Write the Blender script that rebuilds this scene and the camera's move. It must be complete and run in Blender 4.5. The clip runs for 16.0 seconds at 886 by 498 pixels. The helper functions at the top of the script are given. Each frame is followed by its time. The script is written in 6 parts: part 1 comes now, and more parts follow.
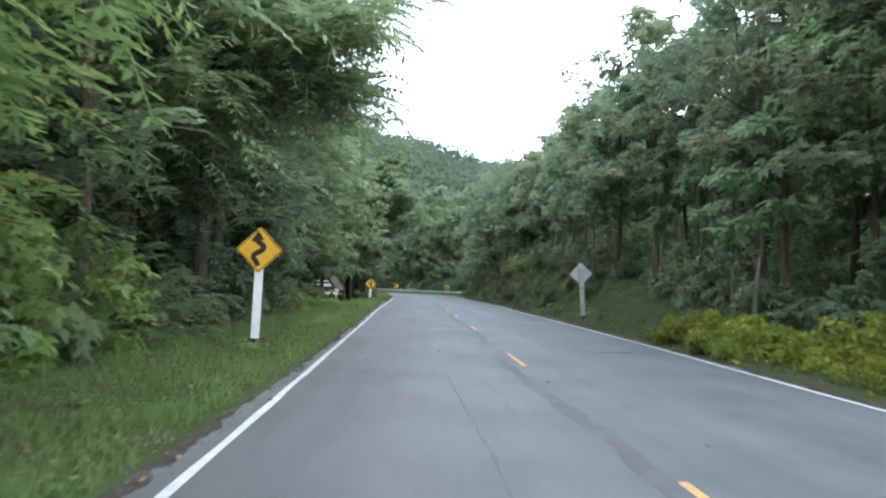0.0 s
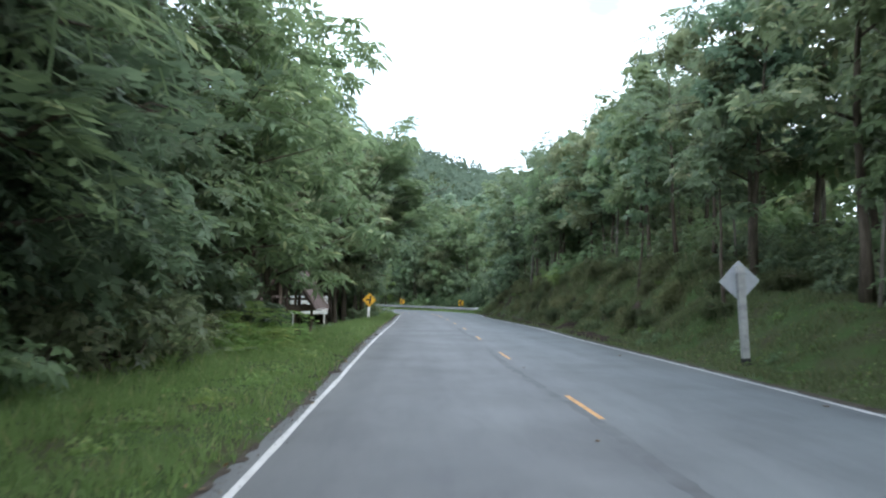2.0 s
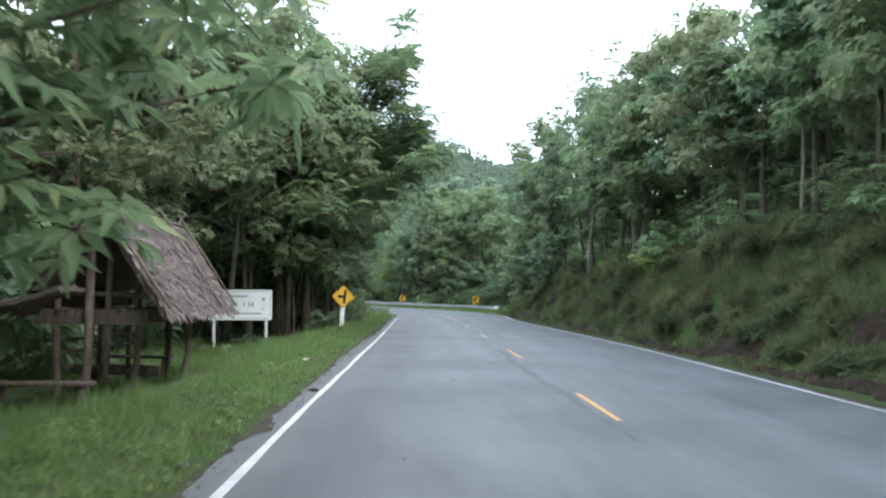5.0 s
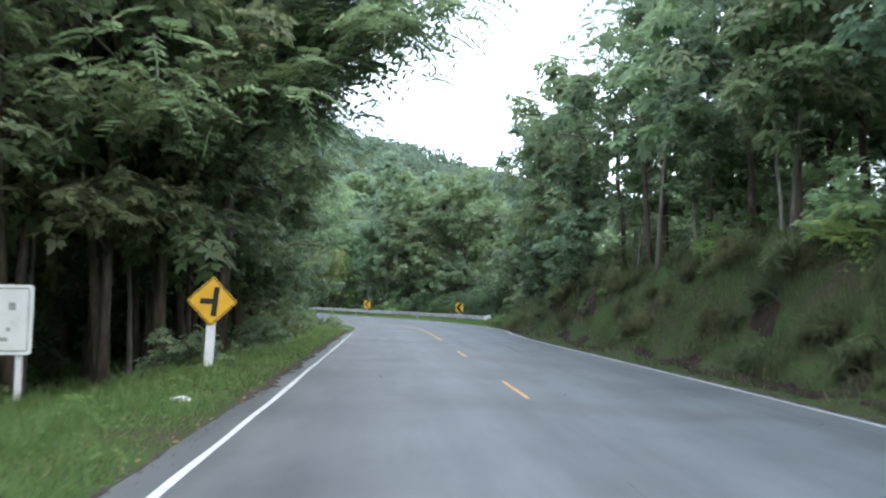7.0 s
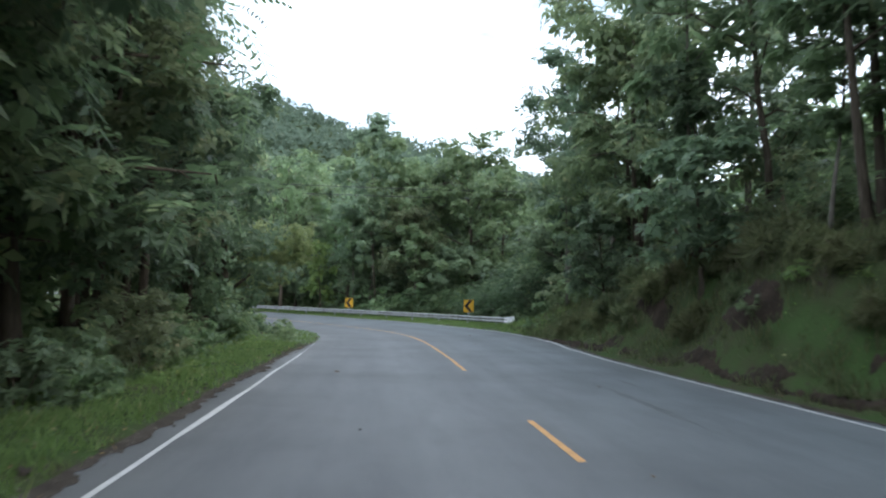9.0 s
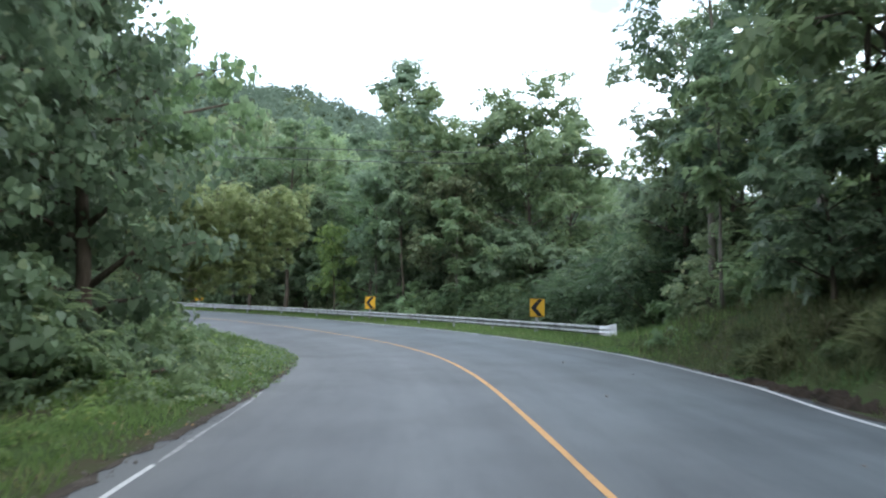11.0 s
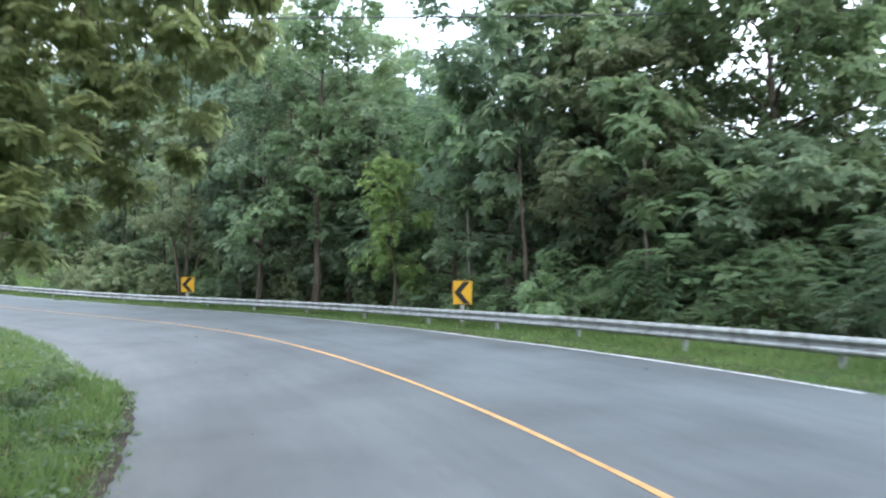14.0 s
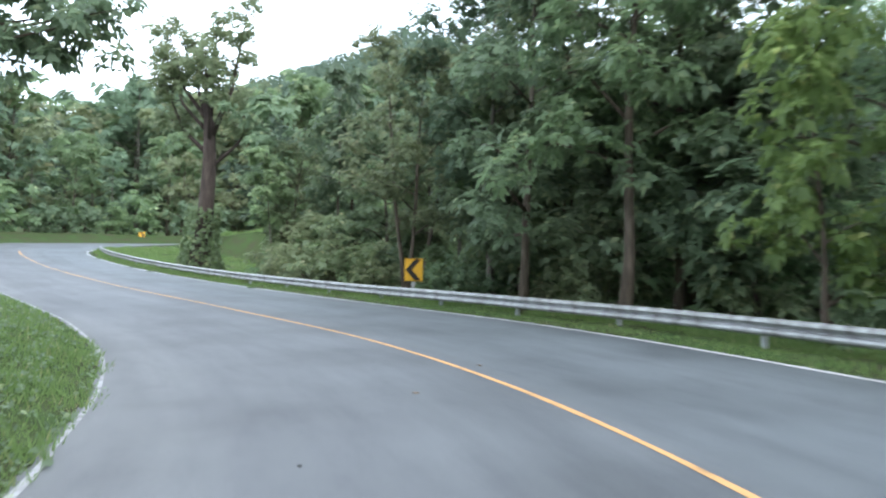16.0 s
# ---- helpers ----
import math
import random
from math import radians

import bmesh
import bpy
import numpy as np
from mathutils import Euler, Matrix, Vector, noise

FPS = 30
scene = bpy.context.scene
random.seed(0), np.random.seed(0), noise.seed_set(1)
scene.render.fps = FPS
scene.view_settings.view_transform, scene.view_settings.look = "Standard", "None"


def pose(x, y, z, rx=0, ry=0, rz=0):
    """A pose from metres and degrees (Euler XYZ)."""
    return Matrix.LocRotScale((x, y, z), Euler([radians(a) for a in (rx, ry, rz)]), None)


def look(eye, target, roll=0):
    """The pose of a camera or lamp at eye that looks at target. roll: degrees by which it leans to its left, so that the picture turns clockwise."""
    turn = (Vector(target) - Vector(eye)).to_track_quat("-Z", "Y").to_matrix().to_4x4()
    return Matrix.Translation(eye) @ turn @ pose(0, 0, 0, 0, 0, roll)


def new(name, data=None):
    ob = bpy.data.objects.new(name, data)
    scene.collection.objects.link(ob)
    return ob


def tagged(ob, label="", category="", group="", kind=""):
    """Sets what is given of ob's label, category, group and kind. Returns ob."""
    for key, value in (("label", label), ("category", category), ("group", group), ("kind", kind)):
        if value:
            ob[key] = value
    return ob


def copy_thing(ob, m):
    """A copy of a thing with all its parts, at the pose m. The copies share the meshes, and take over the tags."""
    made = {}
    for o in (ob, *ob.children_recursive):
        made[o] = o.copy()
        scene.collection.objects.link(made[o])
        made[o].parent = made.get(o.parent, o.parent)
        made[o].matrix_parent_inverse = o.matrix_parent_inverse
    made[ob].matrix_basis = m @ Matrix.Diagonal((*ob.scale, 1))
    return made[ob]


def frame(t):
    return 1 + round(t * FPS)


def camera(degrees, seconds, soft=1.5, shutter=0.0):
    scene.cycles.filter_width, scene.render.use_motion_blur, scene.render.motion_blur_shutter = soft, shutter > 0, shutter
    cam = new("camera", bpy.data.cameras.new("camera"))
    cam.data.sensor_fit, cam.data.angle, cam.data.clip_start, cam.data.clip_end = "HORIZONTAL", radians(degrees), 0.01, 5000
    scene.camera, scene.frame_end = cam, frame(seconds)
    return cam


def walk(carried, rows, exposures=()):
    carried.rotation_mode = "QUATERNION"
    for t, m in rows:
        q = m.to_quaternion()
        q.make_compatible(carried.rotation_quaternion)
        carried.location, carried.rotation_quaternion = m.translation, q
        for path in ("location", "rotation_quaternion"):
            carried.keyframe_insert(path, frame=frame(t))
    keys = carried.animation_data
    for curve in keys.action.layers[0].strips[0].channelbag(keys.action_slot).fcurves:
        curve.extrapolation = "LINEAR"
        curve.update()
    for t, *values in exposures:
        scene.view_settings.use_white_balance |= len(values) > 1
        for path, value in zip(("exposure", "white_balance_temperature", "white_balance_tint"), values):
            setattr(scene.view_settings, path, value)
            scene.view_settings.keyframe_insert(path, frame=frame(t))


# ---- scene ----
cam = camera(60.9, 16.0, soft=2.1, shutter=0.35)
PATH_ROWS = [  # seconds, x, y, z, yaw, pitch, lean
    (0.0, 0.000, -0.000, 1.494, 0.00, 2.84, -1.39),
    (0.5, -0.198, 3.692, 1.524, -0.03, 3.15, -1.37),
    (1.0, -0.431, 7.682, 1.555, -0.02, 3.38, -1.28),
    (1.5, -0.702, 11.617, 1.587, 0.15, 3.65, -1.14),
    (2.0, -0.953, 15.698, 1.599, 0.48, 3.93, -0.98),
    (2.5, -1.145, 19.627, 1.602, 0.76, 4.13, -0.86),
    (3.0, -1.321, 23.756, 1.593, 0.92, 4.26, -0.81),
    (5.5, -2.017, 41.316, 1.654, 0.53, 3.51, -1.18),
    (6.0, -2.123, 46.263, 1.659, -0.17, 3.50, -1.25),
    (6.5, -2.241, 50.611, 1.662, -0.87, 3.73, -1.37),
    (7.0, -2.341, 54.808, 1.636, -1.40, 4.13, -1.32),
    (7.5, -2.439, 58.435, 1.599, -1.82, 4.33, -1.12),
    (8.0, -2.536, 62.555, 1.563, -2.18, 4.33, -1.09),
    (8.5, -2.585, 66.637, 1.564, -2.24, 4.17, -1.05),
    (9.0, -2.693, 70.789, 1.561, -2.00, 4.01, -1.05),
    (11.5, -3.455, 89.223, 1.649, 0.95, 3.73, -0.87),
    (12.0, -3.878, 92.820, 1.650, 1.00, 3.60, -0.95),
    (12.5, -4.310, 97.060, 1.652, 0.71, 3.48, -0.78),
    (13.0, -5.055, 101.300, 1.635, 1.00, 3.33, -0.42),
    (13.5, -5.739, 105.047, 1.598, 2.52, 3.09, 0.03),
    (14.0, -6.613, 108.581, 1.549, 5.31, 2.86, -0.01),
    (14.5, -7.449, 112.082, 1.467, 9.10, 2.65, -0.46),
    (15.0, -9.047, 115.830, 1.446, 13.14, 2.26, -0.68),
    (15.5, -10.611, 119.184, 1.478, 17.54, 1.82, -0.74),
    (16.0, -12.426, 122.621, 1.545, 22.65, 1.87, -0.95),
]
EXPOSURES = [(0.0, 0.22), (1.5, 0.13), (3.0, 0.0), (5.5, 0.4), (6.5, 0.4), (7.5, 0.18), (9.0, -0.2), (10.5, 0.0), (12.0, 0.05), (13.5, 0.18), (14.5, 0.62), (15.3, 0.42), (16.0, 0.29)]
walk(cam, [(t, pose(x, y, z, 90 + pitch, lean, yaw)) for t, x, y, z, yaw, pitch, lean in PATH_ROWS], EXPOSURES)

# ---- sky and sun: bright overcast ----
world = bpy.data.worlds.new("overcast_sky")
scene.world = world
world.use_nodes = True
wn, wl = world.node_tree.nodes, world.node_tree.links
wn.clear()
sky = wn.new("ShaderNodeTexSky")
sky.sky_type, sky.sun_disc = "NISHITA", False
sky.sun_elevation, sky.sun_rotation = radians(52), radians(138)
sky.air_density, sky.dust_density, sky.ozone_density = 1.0, 3.0, 1.0
sky_bg = wn.new("ShaderNodeBackground")
sky_bg.inputs["Strength"].default_value = 0.10
cloud_bg = wn.new("ShaderNodeBackground")
cloud_tc, cloud_map, cloud_noise, cloud_ramp = (wn.new("ShaderNode" + k) for k in ("TexCoord", "Mapping", "TexNoise", "ValToRGB"))
cloud_map.inputs["Scale"].default_value = (1.0, 1.0, 2.6)
cloud_map.inputs["Location"].default_value = (0.35, 0.1, 0.2)
cloud_noise.inputs["Scale"].default_value, cloud_noise.inputs["Detail"].default_value, cloud_noise.inputs["Roughness"].default_value = 2.2, 6.0, 0.55
cloud_ramp.color_ramp.elements[0].position, cloud_ramp.color_ramp.elements[0].color = 0.44, (0.86, 0.97, 1.15, 1)
cloud_ramp.color_ramp.elements[1].position, cloud_ramp.color_ramp.elements[1].color = 0.64, (0.24, 0.31, 0.38, 1)
wl.new(cloud_tc.outputs["Generated"], cloud_map.inputs[0])
wl.new(cloud_map.outputs[0], cloud_noise.inputs["Vector"])
wl.new(cloud_noise.outputs["Fac"], cloud_ramp.inputs[0])
cloud_bg.inputs["Strength"].default_value = 4.2
sky_mix = wn.new("ShaderNodeMixShader")
sky_mix.inputs[0].default_value = 0.85
world_out = wn.new("ShaderNodeOutputWorld")
wl.new(sky.outputs[0], sky_bg.inputs[0])
wl.new(cloud_ramp.outputs[0], cloud_bg.inputs[0])
wl.new(sky_bg.outputs[0], sky_mix.inputs[1])
wl.new(cloud_bg.outputs[0], sky_mix.inputs[2])
wl.new(sky_mix.outputs[0], world_out.inputs[0])
sun_data = bpy.data.lights.new("sun", "SUN")
sun_data.energy, sun_data.angle, sun_data.color = 1.55, radians(30), (1.0, 0.97, 0.92)
sun = new("sun", sun_data)
sun.matrix_world = look((31, -25, 60), (0, 10, 0))


# ---- materials ----
def node_mat(name):
    m = bpy.data.materials.new(name)
    m.use_nodes = True
    m.node_tree.nodes.clear()
    return m, m.node_tree.nodes, m.node_tree.links


def ramp(nodes, stops):
    r = nodes.new("ShaderNodeValToRGB")
    while len(r.color_ramp.elements) < len(stops):
        r.color_ramp.elements.new(0.5)
    for e, (p, c) in zip(r.color_ramp.elements, stops):
        e.position, e.color = p, (*c, 1)
    return r


def surface(name, stops, scale=4.0, detail=6.0, rough=0.8, metal=0.0, bump=0.3, bump_scale=40.0, spec=0.3, stretch=(1, 1, 1), island=0.0):
    """A noisy surface: a colour ramp over coarse noise, fine relief over small noise."""
    m, n, l = node_mat(name)
    tc = n.new("ShaderNodeTexCoord")
    mp = n.new("ShaderNodeMapping")
    mp.inputs["Scale"].default_value = stretch
    nz = n.new("ShaderNodeTexNoise")
    nz.inputs["Scale"].default_value, nz.inputs["Detail"].default_value, nz.inputs["Roughness"].default_value = scale, detail, 0.65
    cr = ramp(n, stops)
    fine = n.new("ShaderNodeTexNoise")
    fine.inputs["Scale"].default_value, fine.inputs["Detail"].default_value = bump_scale, 4.0
    bp = n.new("ShaderNodeBump")
    bp.inputs["Strength"].default_value, bp.inputs["Distance"].default_value = bump, 0.02
    bs = n.new("ShaderNodeBsdfPrincipled")
    bs.inputs["Roughness"].default_value, bs.inputs["Metallic"].default_value = rough, metal
    bs.inputs["Specular IOR Level"].default_value = spec
    out = n.new("ShaderNodeOutputMaterial")
    l.new(tc.outputs["Object"], mp.inputs[0])
    l.new(mp.outputs[0], nz.inputs["Vector"])
    l.new(mp.outputs[0], fine.inputs["Vector"])
    if island:
        geo = n.new("ShaderNodeNewGeometry")
        mx = n.new("ShaderNodeMath")
        mx.operation = "MULTIPLY_ADD"
        mx.inputs[1].default_value = island
        l.new(geo.outputs["Random Per Island"], mx.inputs[0])
        l.new(nz.outputs["Fac"], mx.inputs[2])
        l.new(mx.outputs[0], cr.inputs[0])
    else:
        l.new(nz.outputs["Fac"], cr.inputs[0])
    l.new(cr.outputs[0], bs.inputs["Base Color"])
    l.new(fine.outputs["Fac"], bp.inputs["Height"])
    l.new(bp.outputs[0], bs.inputs["Normal"])
    l.new(bs.outputs[0], out.inputs[0])
    return m


def leafy(name, dark, mid, light, rare, through_light=0.3, rough=0.42, colourful=0.8):
    """Leaves: each leaf its own tone, each plant its own shade, light passing through the blade."""
    m, n, l = node_mat(name)
    geo, info = n.new("ShaderNodeNewGeometry"), n.new("ShaderNodeObjectInfo")
    cr = ramp(n, [(0.0, tuple((p + q) / 2 for p, q in zip(dark, mid))), (0.5, mid), (0.92, tuple((p + q) / 2 for p, q in zip(light, mid))), (1.0, rare)])
    hsv = n.new("ShaderNodeHueSaturation")
    vmap = n.new("ShaderNodeMapRange")
    vmap.inputs["To Min"].default_value, vmap.inputs["To Max"].default_value = 0.84, 1.48
    hmap = n.new("ShaderNodeMapRange")
    hmap.inputs["To Min"].default_value, hmap.inputs["To Max"].default_value = 0.476, 0.508
    mul = n.new("ShaderNodeMath")
    mul.operation = "MULTIPLY"
    mul.inputs[1].default_value = 7.13
    frac = n.new("ShaderNodeMath")
    frac.operation = "FRACT"
    bs = n.new("ShaderNodeBsdfPrincipled")
    bs.inputs["Roughness"].default_value = rough
    bs.inputs["Specular IOR Level"].default_value = 0.3
    tr = n.new("ShaderNodeBsdfTranslucent")
    bright = n.new("ShaderNodeHueSaturation")
    bright.inputs["Hue"].default_value, bright.inputs["Value"].default_value = 0.485, 1.5
    mx = n.new("ShaderNodeMixShader")
    mx.inputs[0].default_value = through_light + 0.18
    out = n.new("ShaderNodeOutputMaterial")
    l.new(geo.outputs["Random Per Island"], cr.inputs[0])
    l.new(cr.outputs[0], hsv.inputs["Color"])
    l.new(info.outputs["Random"], vmap.inputs[0])
    l.new(info.outputs["Random"], mul.inputs[0])
    l.new(mul.outputs[0], frac.inputs[0])
    l.new(frac.outputs[0], hmap.inputs[0])
    hsv.inputs["Saturation"].default_value = colourful
    l.new(vmap.outputs[0], hsv.inputs["Value"])
    l.new(hmap.outputs[0], hsv.inputs["Hue"])
    l.new(hsv.outputs[0], bs.inputs["Base Color"])
    l.new(hsv.outputs[0], bright.inputs["Color"])
    l.new(bright.outputs[0], tr.inputs["Color"])
    l.new(bs.outputs[0], mx.inputs[1])
    l.new(tr.outputs[0], mx.inputs[2])
    l.new(mx.outputs[0], out.inputs[0])
    return m


def asphalt_mat():
    """Worn asphalt: fine aggregate, long faint tracks along the lanes, darker patches and cracks."""
    m, n, l = node_mat("worn_asphalt")
    uv = n.new("ShaderNodeUVMap")
    uv.uv_map = "lane"
    along = n.new("ShaderNodeMapping")
    along.inputs["Scale"].default_value = (1.1, 0.035, 1)
    tracks = n.new("ShaderNodeTexNoise")
    tracks.inputs["Scale"].default_value, tracks.inputs["Detail"].default_value = 1.0, 4.0
    patches = n.new("ShaderNodeTexNoise")
    patches.inputs["Scale"].default_value, patches.inputs["Detail"].default_value = 0.35, 6.0
    grit = n.new("ShaderNodeTexNoise")
    grit.inputs["Scale"].default_value, grit.inputs["Detail"].default_value = 60.0, 3.0
    smear_map = n.new("ShaderNodeMapping")
    smear_map.inputs["Scale"].default_value = (2.6, 0.5, 1)
    smear = n.new("ShaderNodeTexNoise")
    smear.inputs["Scale"].default_value, smear.inputs["Detail"].default_value, smear.inputs["Roughness"].default_value = 1.0, 9.0, 0.62
    c4 = ramp(n, [(0.32, (0.84, 0.84, 0.85)), (0.5, (1, 1, 1)), (0.7, (1.09, 1.09, 1.08))])
    m3 = n.new("ShaderNodeMixRGB")
    m3.blend_type = "MULTIPLY"
    m3.inputs[0].default_value = 1.0
    c1 = ramp(n, [(0.25, (0.084, 0.092, 0.098)), (0.5, (0.106, 0.116, 0.123)), (0.75, (0.127, 0.136, 0.144))])
    c2 = ramp(n, [(0.3, (0.7, 0.7, 0.7)), (0.52, (0.98, 0.98, 0.98)), (0.78, (1.14, 1.14, 1.14))])
    c3 = ramp(n, [(0.3, (0.85, 0.85, 0.85)), (0.7, (1.1, 1.1, 1.1))])
    m1, m2 = n.new("ShaderNodeMixRGB"), n.new("ShaderNodeMixRGB")
    for q in (m1, m2):
        q.blend_type = "MULTIPLY"
        q.inputs[0].default_value = 1.0
    bp = n.new("ShaderNodeBump")
    bp.inputs["Strength"].default_value, bp.inputs["Distance"].default_value = 0.35, 0.01
    bs = n.new("ShaderNodeBsdfPrincipled")
    bs.inputs["Roughness"].default_value, bs.inputs["Specular IOR Level"].default_value = 0.62, 0.45
    out = n.new("ShaderNodeOutputMaterial")
    l.new(uv.outputs[0], along.inputs[0])
    l.new(along.outputs[0], tracks.inputs["Vector"])
    l.new(uv.outputs[0], patches.inputs["Vector"])
    l.new(uv.outputs[0], grit.inputs["Vector"])
    l.new(tracks.outputs["Fac"], c1.inputs[0])
    l.new(patches.outputs["Fac"], c2.inputs[0])
    l.new(grit.outputs["Fac"], c3.inputs[0])
    l.new(c1.outputs[0], m1.inputs[1])
    l.new(c2.outputs[0], m1.inputs[2])
    l.new(m1.outputs[0], m2.inputs[1])
    l.new(c3.outputs[0], m2.inputs[2])
    l.new(uv.outputs[0], smear_map.inputs[0])
    l.new(smear_map.outputs[0], smear.inputs["Vector"])
    l.new(smear.outputs["Fac"], c4.inputs[0])
    l.new(m2.outputs[0], m3.inputs[1])
    l.new(c4.outputs[0], m3.inputs[2])
    # lane tint: inner browner, outer bluish, painting in the sky's sheen; gritty shoulder paler
    split = n.new("ShaderNodeSeparateXYZ")
    lane = n.new("ShaderNodeMapRange")
    lane.inputs["From Min"].default_value, lane.inputs["From Max"].default_value = -4.8, 4.8
    lane_tint = ramp(n, [(0.0, (1.02, 0.97, 0.93)), (0.07, (1.05, 1.01, 0.98)), (0.11, (0.93, 0.9, 0.89)), (0.26, (0.94, 0.92, 0.92)), (0.36, (1.02, 1.01, 1.01)), (0.46, (0.9, 0.9, 0.91)), (0.54, (0.97, 0.99, 1.0)), (0.7, (0.96, 1.0, 1.02)), (0.85, (1.0, 1.05, 1.07)), (1.0, (0.92, 0.95, 0.96))])
    m4 = n.new("ShaderNodeMixRGB")
    m4.blend_type = "MULTIPLY"
    m4.inputs[0].default_value = 1.0
    l.new(uv.outputs[0], split.inputs[0])
    l.new(split.outputs["X"], lane.inputs[0])
    l.new(lane.outputs[0], lane_tint.inputs[0])
    l.new(m3.outputs[0], m4.inputs[1])
    l.new(lane_tint.outputs[0], m4.inputs[2])
    l.new(m4.outputs[0], bs.inputs["Base Color"])
    l.new(grit.outputs["Fac"], bp.inputs["Height"])
    l.new(bp.outputs[0], bs.inputs["Normal"])
    l.new(bs.outputs[0], out.inputs[0])
    return m


ASPHALT = asphalt_mat()
WHITE_LINE = surface("worn_white_road_paint", [(0.3, (0.370, 0.370, 0.370)), (0.45, (0.493, 0.493, 0.493)), (0.7, (0.581, 0.581, 0.581))], 3.0, rough=0.7, bump_scale=80)
GREY_LINE = surface("half_worn_road_paint", [(0.3, (0.15, 0.15, 0.15)), (0.5, (0.28, 0.28, 0.28)), (0.7, (0.4, 0.4, 0.4))], 5.0, rough=0.75, bump_scale=80)
YELLOW_LINE = surface("yellow_road_paint", [(0.3, (0.30, 0.19, 0.10)), (0.45, (0.52, 0.285, 0.115)), (0.7, (0.60, 0.33, 0.135))], 3.0, rough=0.7, bump_scale=80)
GROUND = surface("grassy_soil", [(0.3, (0.056, 0.045, 0.032)), (0.44, (0.046, 0.056, 0.024)), (0.6, (0.041, 0.071, 0.022)), (0.75, (0.056, 0.094, 0.030))], 0.7, 8, rough=0.95, bump=0.6, bump_scale=14, spec=0.1)
DIRT = surface("roadside_dirt", [(0.3, (0.029, 0.024, 0.021)), (0.5, (0.058, 0.049, 0.041)), (0.7, (0.093, 0.081, 0.070))], 3.0, 8, rough=0.95, bump=0.7, bump_scale=25, spec=0.1)
BARK = surface("brown_bark", [(0.3, (0.045, 0.035, 0.028)), (0.5, (0.10, 0.08, 0.062)), (0.7, (0.17, 0.14, 0.11))], 3.0, 8, rough=0.9, bump=0.8, bump_scale=18, stretch=(3, 3, 0.5), spec=0.1)
PALE_BARK = surface("pale_grey_bark", [(0.3, (0.09, 0.08, 0.066)), (0.5, (0.16, 0.144, 0.12)), (0.7, (0.25, 0.228, 0.194))], 3.0, 8, rough=0.9, bump=0.6, bump_scale=18, stretch=(3, 3, 0.6), spec=0.1)
LEAF_DARK = leafy("dark_green_leaves", (0.057, 0.095, 0.048), (0.095, 0.156, 0.076), (0.134, 0.211, 0.102), (0.204, 0.255, 0.115), 0.3)
LEAF_MID = leafy("mid_green_leaves", (0.069, 0.123, 0.051), (0.116, 0.198, 0.078), (0.163, 0.263, 0.100), (0.251, 0.314, 0.125), 0.35)
LEAF_BLUE = leafy("bluish_green_leaves", (0.060, 0.108, 0.058), (0.098, 0.171, 0.092), (0.137, 0.227, 0.124), (0.19, 0.27, 0.142), 0.32)
LEAF_OLIVE = leafy("olive_green_leaves", (0.076, 0.106, 0.050), (0.124, 0.170, 0.074), (0.172, 0.228, 0.099), (0.27, 0.27, 0.125), 0.35)
LEAF_LIGHT = leafy("fresh_light_green_leaves", (0.076, 0.143, 0.036), (0.118, 0.214, 0.052), (0.174, 0.286, 0.072), (0.286, 0.327, 0.092), 0.4, 0.42, 0.87)
LEAF_SOFT = leafy("soft_fresh_green_leaflets", (0.030, 0.062, 0.025), (0.047, 0.094, 0.037), (0.067, 0.124, 0.050), (0.099, 0.143, 0.059), 0.4)
EARTH = surface("dark_brown_cut_earth", [(0.3, (0.014, 0.011, 0.008)), (0.5, (0.031, 0.023, 0.017)), (0.72, (0.057, 0.042, 0.031))], 2.5, 8, rough=0.95, bump=1.0, bump_scale=14, spec=0.1)
# hill leaves: distance haze put into the colour, bluish and low in contrast
LEAF_FAR = leafy("haze_tinted_hill_leaves", (0.068, 0.105, 0.07), (0.082, 0.128, 0.082), (0.095, 0.148, 0.094), (0.12, 0.16, 0.095), 0.3, 0.8)
LEAF_VINE = leafy("yellowish_green_vine_leaves", (0.10, 0.15, 0.05), (0.165, 0.235, 0.075), (0.22, 0.295, 0.1), (0.31, 0.33, 0.13), 0.5)
LEAF_YELLOW = leafy("yellow_green_leaves", (0.05, 0.085, 0.02), (0.13, 0.165, 0.028), (0.25, 0.27, 0.042), (0.38, 0.36, 0.065), 0.35, 0.42, 1.0)
GRASS = leafy("grass_blades", (0.055, 0.108, 0.028), (0.088, 0.166, 0.043), (0.121, 0.216, 0.056), (0.235, 0.236, 0.103), 0.4, 0.6, 0.88)
# bank grass: its own dull olive, with tree shade darkened into the colour
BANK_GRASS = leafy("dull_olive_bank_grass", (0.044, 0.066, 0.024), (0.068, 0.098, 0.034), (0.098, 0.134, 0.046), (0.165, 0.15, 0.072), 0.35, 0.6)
DRY_GRASS = leafy("reddish_seeding_grass", (0.073, 0.098, 0.030), (0.103, 0.124, 0.043), (0.137, 0.146, 0.055), (0.188, 0.146, 0.086), 0.35, 0.7)


# ---- mesh helpers ----
def mesh_of(name, verts, faces, mat, smooth=False):
    me = bpy.data.meshes.new(name)
    me.from_pydata([tuple(v) for v in verts], [], [tuple(f) for f in faces])
    me.materials.append(mat)
    if smooth:
        me.polygons.foreach_set("use_smooth", [True] * len(me.polygons))
    me.update()
    return me


